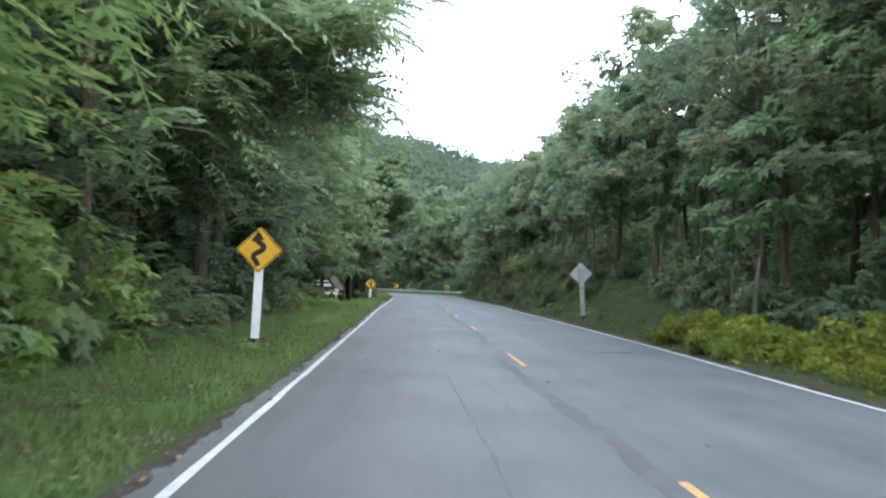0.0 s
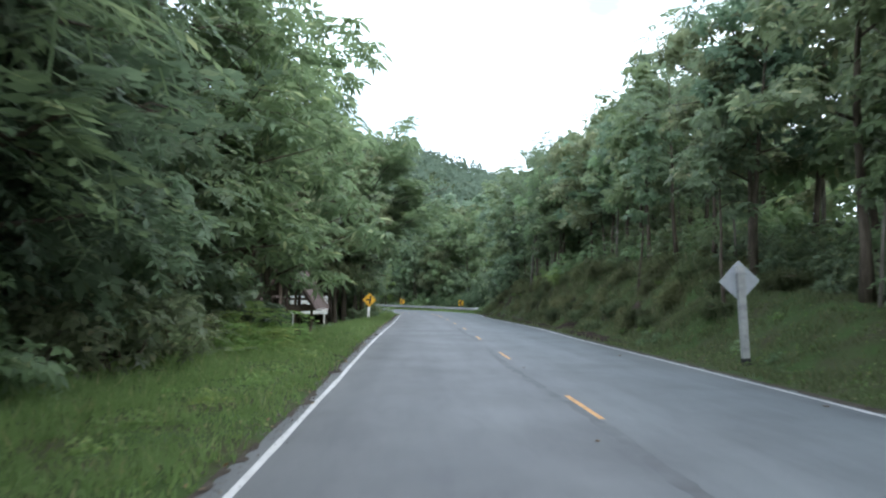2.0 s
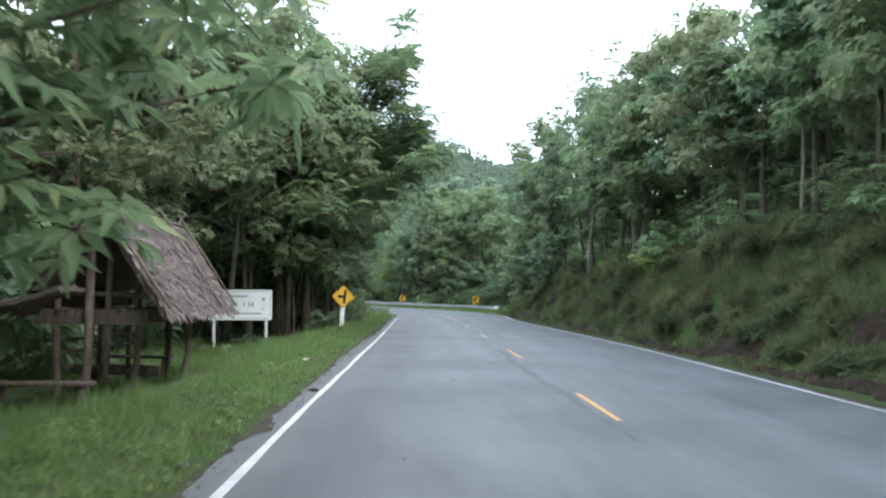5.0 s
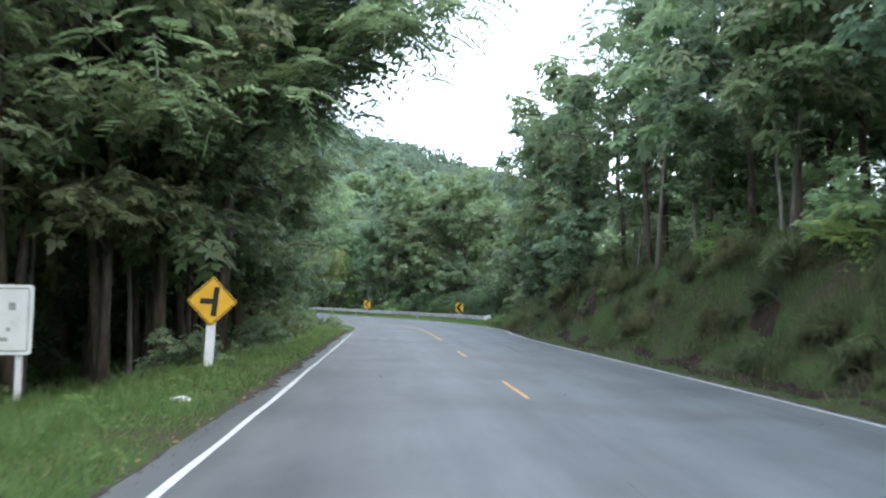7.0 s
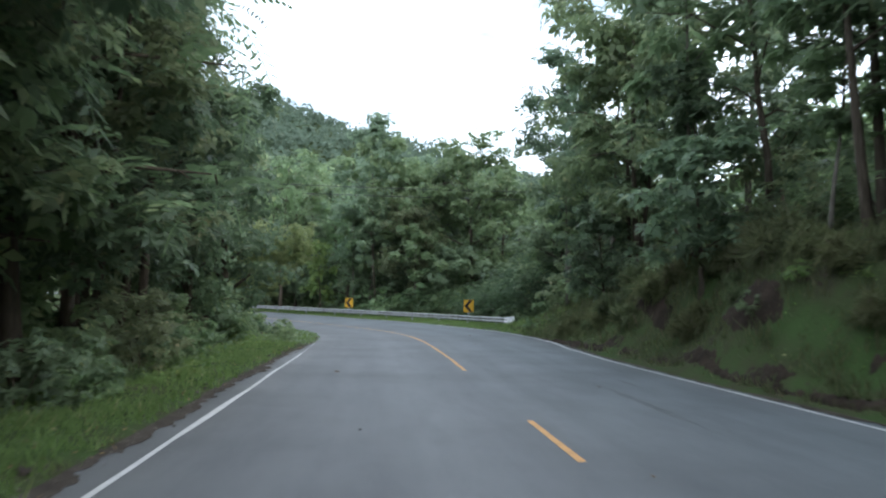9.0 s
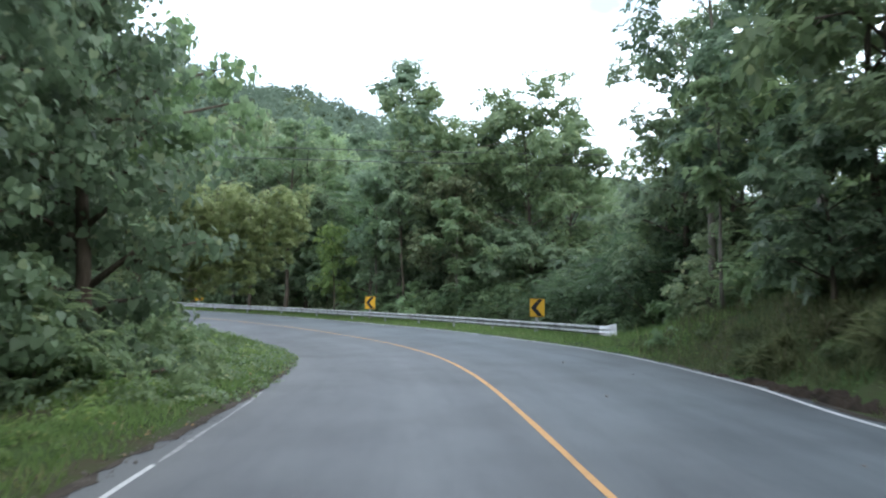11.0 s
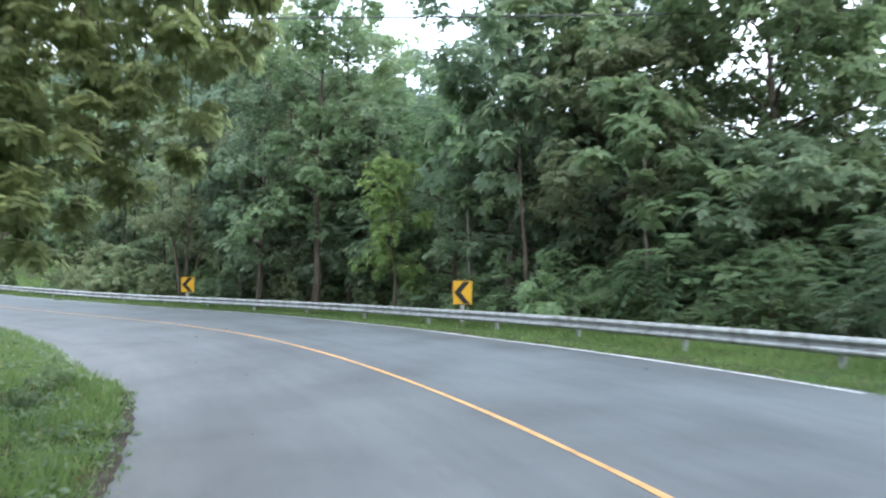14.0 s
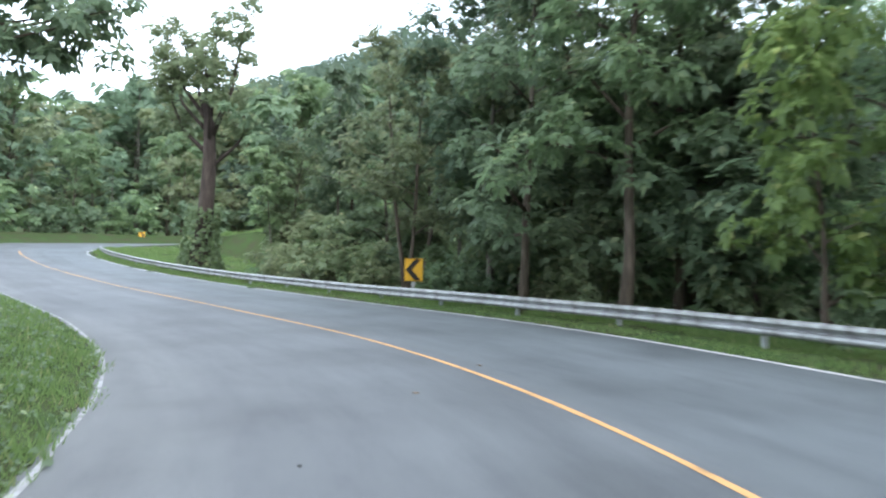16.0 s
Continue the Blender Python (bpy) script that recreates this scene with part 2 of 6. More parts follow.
def tri_mesh(name, verts, tris, mat):
    """A mesh of triangles from numpy arrays."""
    me = bpy.data.meshes.new(name)
    nv, nt = len(verts), len(tris)
    me.vertices.add(nv)
    me.vertices.foreach_set("co", np.ascontiguousarray(verts, dtype=np.float32).ravel())
    me.loops.add(nt * 3)
    me.loops.foreach_set("vertex_index", np.ascontiguousarray(tris, dtype=np.int32).ravel())
    me.polygons.add(nt)
    me.polygons.foreach_set("loop_start", np.arange(0, nt * 3, 3, dtype=np.int32))
    me.materials.append(mat)
    me.update(calc_edges=True)
    return me


def put(name, me, parent=None, label=""):
    ob = new(name, me)
    if parent is not None:
        ob.parent = parent
    return tagged(ob, label) if label else ob


def part(name, bm, mat, parent, label="", smooth=False):
    me = bpy.data.meshes.new(name)
    bm.normal_update()
    bm.to_mesh(me)
    bm.free()
    me.materials.append(mat)
    if smooth:
        me.polygons.foreach_set("use_smooth", [True] * len(me.polygons))
    return put(name, me, parent, label)


def thing(name, m, label, category, group="", kind=""):
    ob = tagged(new(name), label, category, group, kind)
    ob.empty_display_size = 0.2
    ob.matrix_basis = m
    return ob


def box_bm(size, centre=(0, 0, 0), bevel=0.0, bm=None):
    bm = bm or bmesh.new()
    made = bmesh.ops.create_cube(bm, size=1.0)["verts"]
    bmesh.ops.scale(bm, vec=size, verts=made)
    bmesh.ops.translate(bm, vec=centre, verts=made)
    if bevel:
        edges = {e for v in made for e in v.link_edges}
        bmesh.ops.bevel(bm, geom=list(edges), offset=bevel, segments=2, affect="EDGES", profile=0.5)
    return bm


def tube_arrays(points, radii, sides=8, wobble=0.0, rng=None):
    """Vertices and quads of a tube along points."""
    pts = [Vector(p) for p in points]
    verts, faces = [], []
    side = Vector((1, 0, 0))
    for i, p in enumerate(pts):
        d = (pts[min(i + 1, len(pts) - 1)] - pts[max(i - 1, 0)]).normalized()
        side = (side - d * side.dot(d))
        side = side.normalized() if side.length > 1e-4 else d.orthogonal().normalized()
        up = d.cross(side)
        for k in range(sides):
            a = 2 * math.pi * k / sides
            r = radii[i] * (1 + (wobble * (rng.random() - 0.5) if rng else 0))
            verts.append(p + (side * math.cos(a) + up * math.sin(a)) * r)
    for i in range(len(pts) - 1):
        for k in range(sides):
            a, b = i * sides + k, i * sides + (k + 1) % sides
            faces.append((a, b, b + sides, a + sides))
    faces.append(tuple(range(sides - 1, -1, -1)))
    faces.append(tuple(range(len(verts) - sides, len(verts))))
    return verts, faces


def tube(name, points, radii, mat, parent=None, sides=8, label="", wobble=0.0, rng=None):
    v, f = tube_arrays(points, radii, sides, wobble, rng)
    return put(name, mesh_of(name, v, f, mat, True), parent, label)


# ---- the road's line: x, y, height, cross-fall (right side up) ----
CENTRE = [
    (10.8, -240, 0, 0), (8.0, -160, 0, 0), (5.4, -90, 0, 0), (3.65, -42, 0, 0), (2.13, 0, 0, 0), (1.56, 16, 0, 0), (1.13, 28, 0, 0),
    (0.66, 39.8, 0, 0), (-0.06, 59.6, 0, 0), (-1.05, 79.0, 0, 0), (-1.55, 88.0, 0, 0), (-1.8, 92.8, 0, 0.003), (-2.08, 97.7, 0, 0.006), (-2.54, 102.6, -0.01, 0.012),
    (-3.3, 107.4, -0.03, 0.02), (-4.54, 112.3, -0.06, 0.03), (-6.27, 117.2, -0.09, 0.042), (-8.5, 122.1, -0.1, 0.05), (-11.3, 127.0, -0.07, 0.05),
    (-14.9, 131.9, 0.01, 0.05), (-19.8, 136.5, 0.15, 0.05), (-26.8, 141.2, 0.34, 0.045), (-39.8, 148.2, 0.92, 0.03), (-53, 155.4, 1.85, 0.01),
    (-63, 162.5, 2.85, -0.02), (-68, 171.5, 3.5, -0.04), (-65.5, 181, 4.0, -0.04), (-55, 186.5, 4.6, -0.03), (-34, 191, 5.1, 0), (0, 199, 6.6, 0), (60, 212, 9, 0), (160, 232, 12, 0),
]


def spline(rows, step=0.5):
    """Catmull-Rom through rows, sampled finely."""
    a = np.array(rows, float)
    a = np.vstack([2 * a[0] - a[1], a, 2 * a[-1] - a[-2]])
    out = []
    for i in range(1, len(a) - 2):
        p0, p1, p2, p3 = a[i - 1:i + 3]
        # chord-length parameters keep the bends round where the rows are uneven
        t0, t1 = 0.0, np.sqrt(np.linalg.norm((p1 - p0)[:2]))
        t2 = t1 + np.sqrt(np.linalg.norm((p2 - p1)[:2]))
        t3 = t2 + np.sqrt(np.linalg.norm((p3 - p2)[:2]))
        k = max(2, int(np.linalg.norm((p2 - p1)[:2]) / step))
        for t in np.linspace(t1, t2, k, endpoint=False):
            a1 = (t1 - t) / (t1 - t0) * p0 + (t - t0) / (t1 - t0) * p1
            a2 = (t2 - t) / (t2 - t1) * p1 + (t - t1) / (t2 - t1) * p2
            a3 = (t3 - t) / (t3 - t2) * p2 + (t - t2) / (t3 - t2) * p3
            b1 = (t2 - t) / (t2 - t0) * a1 + (t - t0) / (t2 - t0) * a2
            b2 = (t3 - t) / (t3 - t1) * a2 + (t - t1) / (t3 - t1) * a3
            out.append((t2 - t) / (t2 - t1) * b1 + (t - t1) / (t2 - t1) * b2)
    out.append(a[-2])
    return np.array(out)


LINE = spline(CENTRE)
SEG = np.gradient(LINE[:, :2], axis=0)
SEG /= np.linalg.norm(SEG, axis=1)[:, None]
RIGHT = np.stack([SEG[:, 1], -SEG[:, 0]], 1)
S = np.concatenate([[0], np.cumsum(np.linalg.norm(np.diff(LINE[:, :2], axis=0), axis=1))])
S -= S[np.argmin(np.abs(LINE[:, 1]))]        # s = 0 beside the first eye


def offset_right(s):
    """Distance of the right edge line from the centre line."""
    return np.interp(s, [-50, 5, 12, 20, 30, 36, 50, 62, 70, 80, 92, 97, 100, 107, 110, 114, 121, 128, 135, 150], [4.0, 4.0, 4.06, 4.26, 4.36, 4.42, 4.42, 4.7, 4.68, 4.55, 4.42, 4.6, 4.98, 5.2, 5.18, 4.9, 4.75, 4.5, 4.4, 4.35])


def offset_left(s):
    return np.interp(s, [-50, 3, 8, 12.6, 22, 31, 48, 58, 63, 75, 85, 92, 105], [3.8, 3.82, 3.86, 3.92, 4.05, 4.15, 4.38, 4.42, 4.37, 4.29, 4.21, 4.18, 4.28])


def asphalt_left(s):
    """Where the asphalt gives way to grass on the left."""
    return np.interp(s, [-50, 8, 20, 30, 45, 58, 85, 93, 98, 101, 105, 108, 112, 116, 120, 125, 128.5, 131, 135, 141, 150], [4.13, 4.16, 4.22, 4.36, 4.64, 4.85, 4.72, 4.6, 4.46, 4.4, 4.35, 4.3, 4.42, 4.56, 4.64, 4.72, 5.4, 5.65, 5.65, 5.25, 4.85])


def on_road(s, d, lift=0.0):
    """The place at arc length s, d metres right of the centre line, on the road's surface."""
    s = np.asarray(s, float)
    x, y, z, b = (np.interp(s, S, LINE[:, k]) for k in range(4))
    rx, ry = np.interp(s, S, RIGHT[:, 0]), np.interp(s, S, RIGHT[:, 1])
    k = np.hypot(rx, ry)
    return np.stack([x + rx / k * d, y + ry / k * d, z + b * np.clip(d, -9, 9) + lift + 0 * d], -1)


def heading(s):
    """Degrees by which the road at s turns left of +y."""
    i = int(np.argmin(np.abs(S - s)))
    return math.degrees(math.atan2(-SEG[i, 0], SEG[i, 1]))


def wave(x, y, size, seed=0.0):
    """A soft irregular field between about -1 and 1."""
    k = 2 * math.pi / size
    return (np.sin(k * x + 1.7 * np.sin(k * 0.63 * y + seed) + seed) + np.sin(k * 0.87 * y + 1.9 * np.sin(k * 0.71 * x + 2 * seed) + 3 * seed)
            + 0.6 * np.sin(k * 1.9 * (x + y) + 5 * seed)) / 2.6


def smooth(a, b, x):
    t = np.clip((x - a) / (b - a), 0, 1)
    return t * t * (3 - 2 * t)


def nearest(x, y):
    """Arc length and signed distance (right positive) of the road's line for arrays of places."""
    x, y = np.asarray(x, float).ravel(), np.asarray(y, float).ravel()
    s, d = np.empty(len(x)), np.empty(len(x))
    px, py = LINE[:, 0], LINE[:, 1]
    for i in range(0, len(x), 4000):
        xs, ys = x[i:i + 4000, None], y[i:i + 4000, None]
        j = np.argmin((xs - px) ** 2 + (ys - py) ** 2, axis=1)
        vx, vy = x[i:i + 4000] - px[j], y[i:i + 4000] - py[j]
        s[i:i + 4000] = S[j] + vx * SEG[j, 0] + vy * SEG[j, 1]
        side = vx * RIGHT[j, 0] + vy * RIGHT[j, 1]
        d[i:i + 4000] = np.where(side < 0, -1, 1) * np.hypot(vx, vy)
    return s, d


def bank_height(s):
    """Height of the cut bank along the right side."""
    return np.interp(s, [10, 24, 36, 50, 62, 78, 95, 104, 112, 120], [0.25, 0.45, 1.6, 3.2, 3.7, 3.2, 2.6, 1.6, 0.2, 0])


def ground(x, y):
    """Height of the ground."""
    x, y = np.asarray(x, float), np.asarray(y, float)
    shape = x.shape
    s, d = nearest(x, y)
    x, y = x.ravel(), y.ravel()
    zr = np.interp(s, S, LINE[:, 2]) + np.interp(s, S, LINE[:, 3]) * np.clip(d, -9, 4.6)
    er, el = offset_right(s) + np.interp(s, [100, 109], [0.3, 0.05]), asphalt_left(s)
    rough = wave(x, y, 1.3, 1.0) * 0.035 + wave(x, y, 5.0, 2.0) * 0.08
    out_r, out_l = d - er, -d - el
    h = np.full(len(x), -0.3)
    # right verge, bank and forest floor
    wide = np.interp(s, [0, 58, 76, 110], [4.6, 4.4, 3.0, 3.0])
    bank = bank_height(s) * smooth(np.interp(s, [30, 46], [0.3, 0.1]), 1.0, (out_r + 0.45 * wave(x, y, 6, 4)) / wide) + 0.2 * np.clip(out_r - 4, 0, 60) * smooth(10, 60, s) * (1 - smooth(102, 118, s))
    drop = -1.6 * smooth(3.2, 10, out_r) * smooth(108, 122, s) * (1 - smooth(165, 185, s))
    right = bank + drop - 0.02 * smooth(0.3, 2.0, out_r) * smooth(106, 114, s) + rough * smooth(0.1, 1.2, out_r)
    left = rough * smooth(0.1, 1.2, out_l) - np.interp(s, [26, 42, 52, 74, 84, 100], [-0.15, 0.2, 0.75, 0.75, 0.3, 0.1]) * smooth(1.0, 5.2, out_l) + 0.8 * smooth(1.0, 6, out_l) * smooth(100, 112, s) + 0.16 * smooth(0.15, 0.8, out_l) * smooth(122, 129, s) + 0.7 * smooth(0.3, 3.5, out_l) * smooth(132, 143, s) * (1 - smooth(150, 165, s))
    out = np.where(d > 0, out_r, out_l)
    right = right + 0.22 * wave(x, y, 3.1, 0.9) * smooth(0.5, 2.2, out_r) * smooth(28, 44, s) * (1 - smooth(98, 108, s))
    h = np.where(d > 0, right, left) + np.where(out < 0.35, np.clip(0.22 * out, -0.16, 0.08), 0.08)
    z = zr + h
    # the wooded ridge behind
    ang = np.degrees(np.arctan2(-x, y))
    r = np.hypot(x, y)
    top = np.interp(ang, [-180, -60, -25, -10, -3, 6, 10, 22, 30, 40, 60, 100, 180], [10, 20, 38, 66, 88, 118, 136, 152, 118, 90, 60, 30, 10])
    top = top * (1 + 0.05 * wave(x, y, 90, 3.0))
    z = z + top * smooth(260, 680, r) + 0.03 * np.clip(np.abs(d) - 14, 0, 100)
    return z.reshape(shape)


def at(s, d):
    p = on_road(s, d)
    return float(p[0]), float(p[1]), float(ground(np.array([p[0]]), np.array([p[1]]))[0])


def spaced(knots):
    return np.concatenate([np.arange(a, b, st) for a, b, st in knots])


# ---- ground: one sheet to the horizon ----
gx = spaced([(-1500, -500, 100), (-500, -150, 14), (-150, -90, 5), (-90, -32, 1.5), (-32, 18, 0.65), (18, 60, 1.6), (60, 200, 10), (200, 500, 30), (500, 1501, 100)])
gy = spaced([(-1500, -300, 100), (-300, -60, 20), (-60, -6, 2), (-6, 148, 0.65), (148, 215, 1.5), (215, 300, 8), (300, 760, 16), (760, 1501, 100)])
GX, GY = np.meshgrid(gx, gy)
GZ = ground(GX, GY)
nx, ny = len(gx), len(gy)
idx = np.arange(nx * ny).reshape(ny, nx)
a, b, c, d4 = idx[:-1, :-1].ravel(), idx[:-1, 1:].ravel(), idx[1:, 1:].ravel(), idx[1:, :-1].ravel()
ground_me = tri_mesh("ground", np.stack([GX.ravel(), GY.ravel(), GZ.ravel()], 1), np.concatenate([np.stack([a, b, c], 1), np.stack([a, c, d4], 1)]), GROUND)
ground_me.polygons.foreach_set("use_smooth", [True] * len(ground_me.polygons))
tagged(new("ground", ground_me), "grassy soil of the verges, bank and forest floor", "ground", kind="structure")


# ---- road ----
def strip(name, s0, s1, d0, d1, mat, lift, step=1.0, cols=1, parent=None, label="", ragged=0.0, thick=0.0, seed=0):
    """A band along the road between two offsets (numbers or functions of s)."""
    ss = np.linspace(s0, s1, max(2, int((s1 - s0) / step) + 1))
    f0 = d0(ss) if callable(d0) else np.full(len(ss), float(d0))
    f1 = d1(ss) if callable(d1) else np.full(len(ss), float(d1))
    rng = np.random.default_rng(seed)
    if ragged:
        soft_edge = np.array([0.1, 0.25, 0.3, 0.25, 0.1]) * 1.8
        f0 = f0 + np.convolve(rng.normal(0, ragged, len(ss) + 4), soft_edge, 'valid') + rng.normal(0, ragged * 0.2, len(ss))
        f1 = f1 + np.convolve(rng.normal(0, ragged, len(ss) + 4), soft_edge, 'valid') + rng.normal(0, ragged * 0.2, len(ss))
    rows = [on_road(ss, f0 + (f1 - f0) * k / cols, lift) for k in range(cols + 1)]
    uv = [np.stack([f0 + (f1 - f0) * k / cols, ss], 1) for k in range(cols + 1)]
    n = len(ss)
    v = np.concatenate(rows)
    w = np.concatenate(uv)
    tris = []
    for k in range(cols):
        i = np.arange(n - 1) + k * n
        tris += [np.stack([i, i + n, i + n + 1], 1), np.stack([i, i + n + 1, i + 1], 1)]
    t = np.concatenate(tris)
    me = tri_mesh(name, v, t, mat)
    layer = me.uv_layers.new(name="lane")
    layer.data.foreach_set("uv", w[t.ravel()].astype(np.float32).ravel())
    me.polygons.foreach_set("use_smooth", [True] * len(me.polygons))
    return put(name, me, parent, label)


road = strip("road", -235, S[-1] - 2, lambda s: -asphalt_left(s) - 0.45, lambda s: offset_right(s) + np.interp(s, [100, 109], [0.6, 0.16]), ASPHALT, 0.0, 0.75, 10)
tagged(road, "worn grey asphalt two-lane road bending left", "road", kind="structure")
W = 0.046
tagged(strip("edge_line_right", -60, 116.8, lambda s: offset_right(s) - W, lambda s: offset_right(s) + W, WHITE_LINE, 0.005, 0.5, ragged=0.008, seed=1), "worn white edge line painted on asphalt", "road marking", kind="structure")
tagged(strip("edge_line_right_bend", 118.1, 215, lambda s: offset_right(s) - W, lambda s: offset_right(s) + W, WHITE_LINE, 0.005, 0.5, ragged=0.008, seed=6), "worn white edge line along the outside of the bend", "road marking", kind="structure")
tagged(strip("edge_line_left", -60, 93.5, lambda s: -offset_left(s) - np.interp(s, [60, 85], [W, 0.034]), lambda s: -offset_left(s) + np.interp(s, [60, 85], [W, 0.034]), WHITE_LINE, 0.005, 0.5, ragged=0.008, seed=2), "worn white edge line painted on asphalt", "road marking", kind="structure")
tagged(strip("edge_line_left_worn", 93.6, 99.5, lambda s: -offset_left(s) - 0.02, lambda s: -offset_left(s) + 0.025, GREY_LINE, 0.005, 0.3, ragged=0.012, seed=4), "last worn traces of the white edge line", "road marking", kind="structure")
tagged(strip("edge_line_left_far", 130.5, 172, lambda s: -asphalt_left(s) + 0.11, lambda s: -asphalt_left(s) + 0.18, GREY_LINE, 0.005, 0.5, ragged=0.008, seed=3), "worn white edge line along the inside of the bend", "road marking", kind="structure")
for s0, s1 in [(-8.2, -5.4), (3.2, 6.0), (14.6, 17.45), (26.3, 28.9), (37.0, 39.8), (47.5, 50.4), (58.0, 61.2), (68.2, 71.1), (78.4, 81.0)]:
    tagged(strip("centre_dash", s0, s1, -0.043, 0.043, YELLOW_LINE, 0.005, 0.5, ragged=0.004, seed=int(s0 * 7 + 90)), "short yellow centre line dash on asphalt", "road marking", "centre dashes", "structure")
def line_shift(s):
    """How far the painted centre line strays left of the middle through the bend."""
    return np.interp(s, [92, 97, 103, 112, 122, 132], [0, -0.08, -0.11, -0.15, -0.1, -0.04])


tagged(strip("centre_line", 88.2, 190, lambda s: line_shift(s) - 0.043, lambda s: line_shift(s) + 0.043, YELLOW_LINE, 0.005, 0.5, ragged=0.006, seed=5), "solid yellow centre line through the bend", "road marking", kind="structure")


TAR = surface("dark_tar_seam", [(0.34, (0.068, 0.073, 0.077)), (0.5, (0.086, 0.093, 0.099)), (0.62, (0.108, 0.117, 0.124))], 1.1, 9, rough=0.68, bump=0.2, bump_scale=60, spec=0.3)
for name, s0, s1, d0, wide, k in [("tar_seam", 1, 15, -1.5, 0.015, 21), ("tar_seam", -3, 17, -0.24, 0.11, 22), ("tar_seam", 19, 43, -0.22, 0.08, 20), ("tar_seam", 46, 62, -0.26, 0.09, 23), ("tar_seam", 52, 57, -1.6, 0.012, 24),
                                  ("tar_seam", 13.0, 13.2, 2.6, 1.0, 25), ("tar_seam", 18, 18.3, 2.8, 1.2, 26), ("tar_seam", 80, 86, 2.2, 0.06, 27), ("tar_seam", 38.5, 38.68, -1.3, 2.6, 28), ("tar_seam", 9.0, 12.6, -0.95, 0.012, 30), ("tar_seam", 21.0, 21.14, 1.2, 1.3, 31), ("tar_seam", 57.2, 57.34, -2.1, 1.5, 32), ("tar_seam", 84.5, 86.8, 2.9, 0.03, 33)]:
    def taper(q, a=s0, b=s1):
        return smooth(0, min(3.0, (b - a) * 0.4), np.minimum(q - a, b - q))
    seam = strip(name, s0, s1, lambda q, a=d0, b=wide: a - b * taper(q) + 0.1 * np.sin(q * 0.31), lambda q, a=d0, b=wide: a + b * taper(q) + 0.1 * np.sin(q * 0.31), TAR, 0.003, 0.15, ragged=0.03 if wide > 0.03 else 0.012, seed=k)
    tagged(seam, "dark tar repair seam in the asphalt", "road marking", "tar seams", "structure")


# ---- plants ----
def leaves(rng, centres, normals, size, droop=0.25, width=0.38, fold=0.16):
    """Folded leaf blades at centres; each two triangles along a midrib."""
    n = len(centres)
    nrm = normals + rng.normal(0, 0.55, (n, 3))
    nrm /= np.linalg.norm(nrm, axis=1)[:, None]
    ax = rng.normal(0, 1, (n, 3))
    ax -= nrm * (ax * nrm).sum(1)[:, None]
    ax /= np.linalg.norm(ax, axis=1)[:, None]
    ax[:, 2] -= droop
    ax /= np.linalg.norm(ax, axis=1)[:, None]
    side = np.cross(nrm, ax)
    side /= np.linalg.norm(side, axis=1)[:, None]
    ln = size * rng.uniform(0.6, 1.35, n)[:, None]
    base = centres - ax * ln * 0.5
    mid = centres - ax * ln * 0.1
    l = mid - side * ln * width + nrm * ln * fold
    r = mid + side * ln * width + nrm * ln * fold
    tip = centres + ax * ln * 0.5
    v = np.stack([base, r, tip, l], 1).reshape(-1, 3)
    i = np.arange(n)[:, None] * 4
    t = np.concatenate([i + [0, 1, 2], i + [0, 2, 3]])
    return v, t


def sprays(rng, centres, axes, size, k=6, width=0.26, droop=0.22):
    """Rosettes of leaves spreading from twig tips, each leaf two triangles with a drooping tip."""
    c = centres[::k]
    n = len(c)
    a = axes[::k] + rng.normal(0, 0.3, (n, 3))
    a /= np.linalg.norm(a, axis=1)[:, None]
    e1 = np.cross(a, rng.normal(0, 1, (n, 3)))
    e1 /= np.linalg.norm(e1, axis=1)[:, None]
    e2 = np.cross(a, e1)
    rows = []
    for j in range(k):
        az = 2 * math.pi * (j + rng.uniform(-0.3, 0.3, n)) / k
        d = np.cos(az)[:, None] * e1 + np.sin(az)[:, None] * e2 + a * rng.uniform(-0.05, 0.4, n)[:, None]
        d[:, 2] -= droop
        d /= np.linalg.norm(d, axis=1)[:, None]
        side = np.cross(a, d)
        side /= np.linalg.norm(side, axis=1)[:, None] + 1e-6
        ln = size * rng.uniform(0.7, 1.4, n)[:, None]
        mid = c + d * ln * 0.5
        tip = c + d * ln
        tip[:, 2] -= 0.16 * ln[:, 0]
        lift = a * ln * 0.07
        rows.append(np.stack([c + d * ln * 0.06, mid + side * ln * width + lift, tip, mid - side * ln * width + lift], 1).reshape(-1, 3))
    v = np.concatenate(rows)
    i = np.arange(len(v) // 4)[:, None] * 4
    return v, np.concatenate([i + [0, 1, 2], i + [0, 2, 3]])


def heart_leaves(rng, centres, normals, size):
    """Broad heart-shaped blades, eight corners each, hanging."""
    n = len(centres)
    nrm = normals + rng.normal(0, 0.4, (n, 3))
    nrm /= np.linalg.norm(nrm, axis=1)[:, None]
    ax = np.array([0, 0, -1.0]) + rng.normal(0, 0.45, (n, 3))
    ax -= nrm * (ax * nrm).sum(1)[:, None]
    ax /= np.linalg.norm(ax, axis=1)[:, None]
    side = np.cross(nrm, ax)
    ln = size * rng.uniform(0.55, 1.3, n)[:, None]
    shape = [(-0.35, 0.0, 0.0), (-0.5, 0.26, 0.05), (-0.25, 0.47, 0.09), (0.1, 0.36, 0.05), (0.55, 0.0, -0.1), (0.1, -0.36, 0.05), (-0.25, -0.47, 0.09), (-0.5, -0.26, 0.05)]
    v = np.stack([centres + ax * ln * a + side * ln * b + nrm * ln * c for a, b, c in shape], 1).reshape(-1, 3)
    i = np.arange(n)[:, None] * 8
    return v, np.concatenate([i + [0, k, k + 1] for k in range(1, 7)])


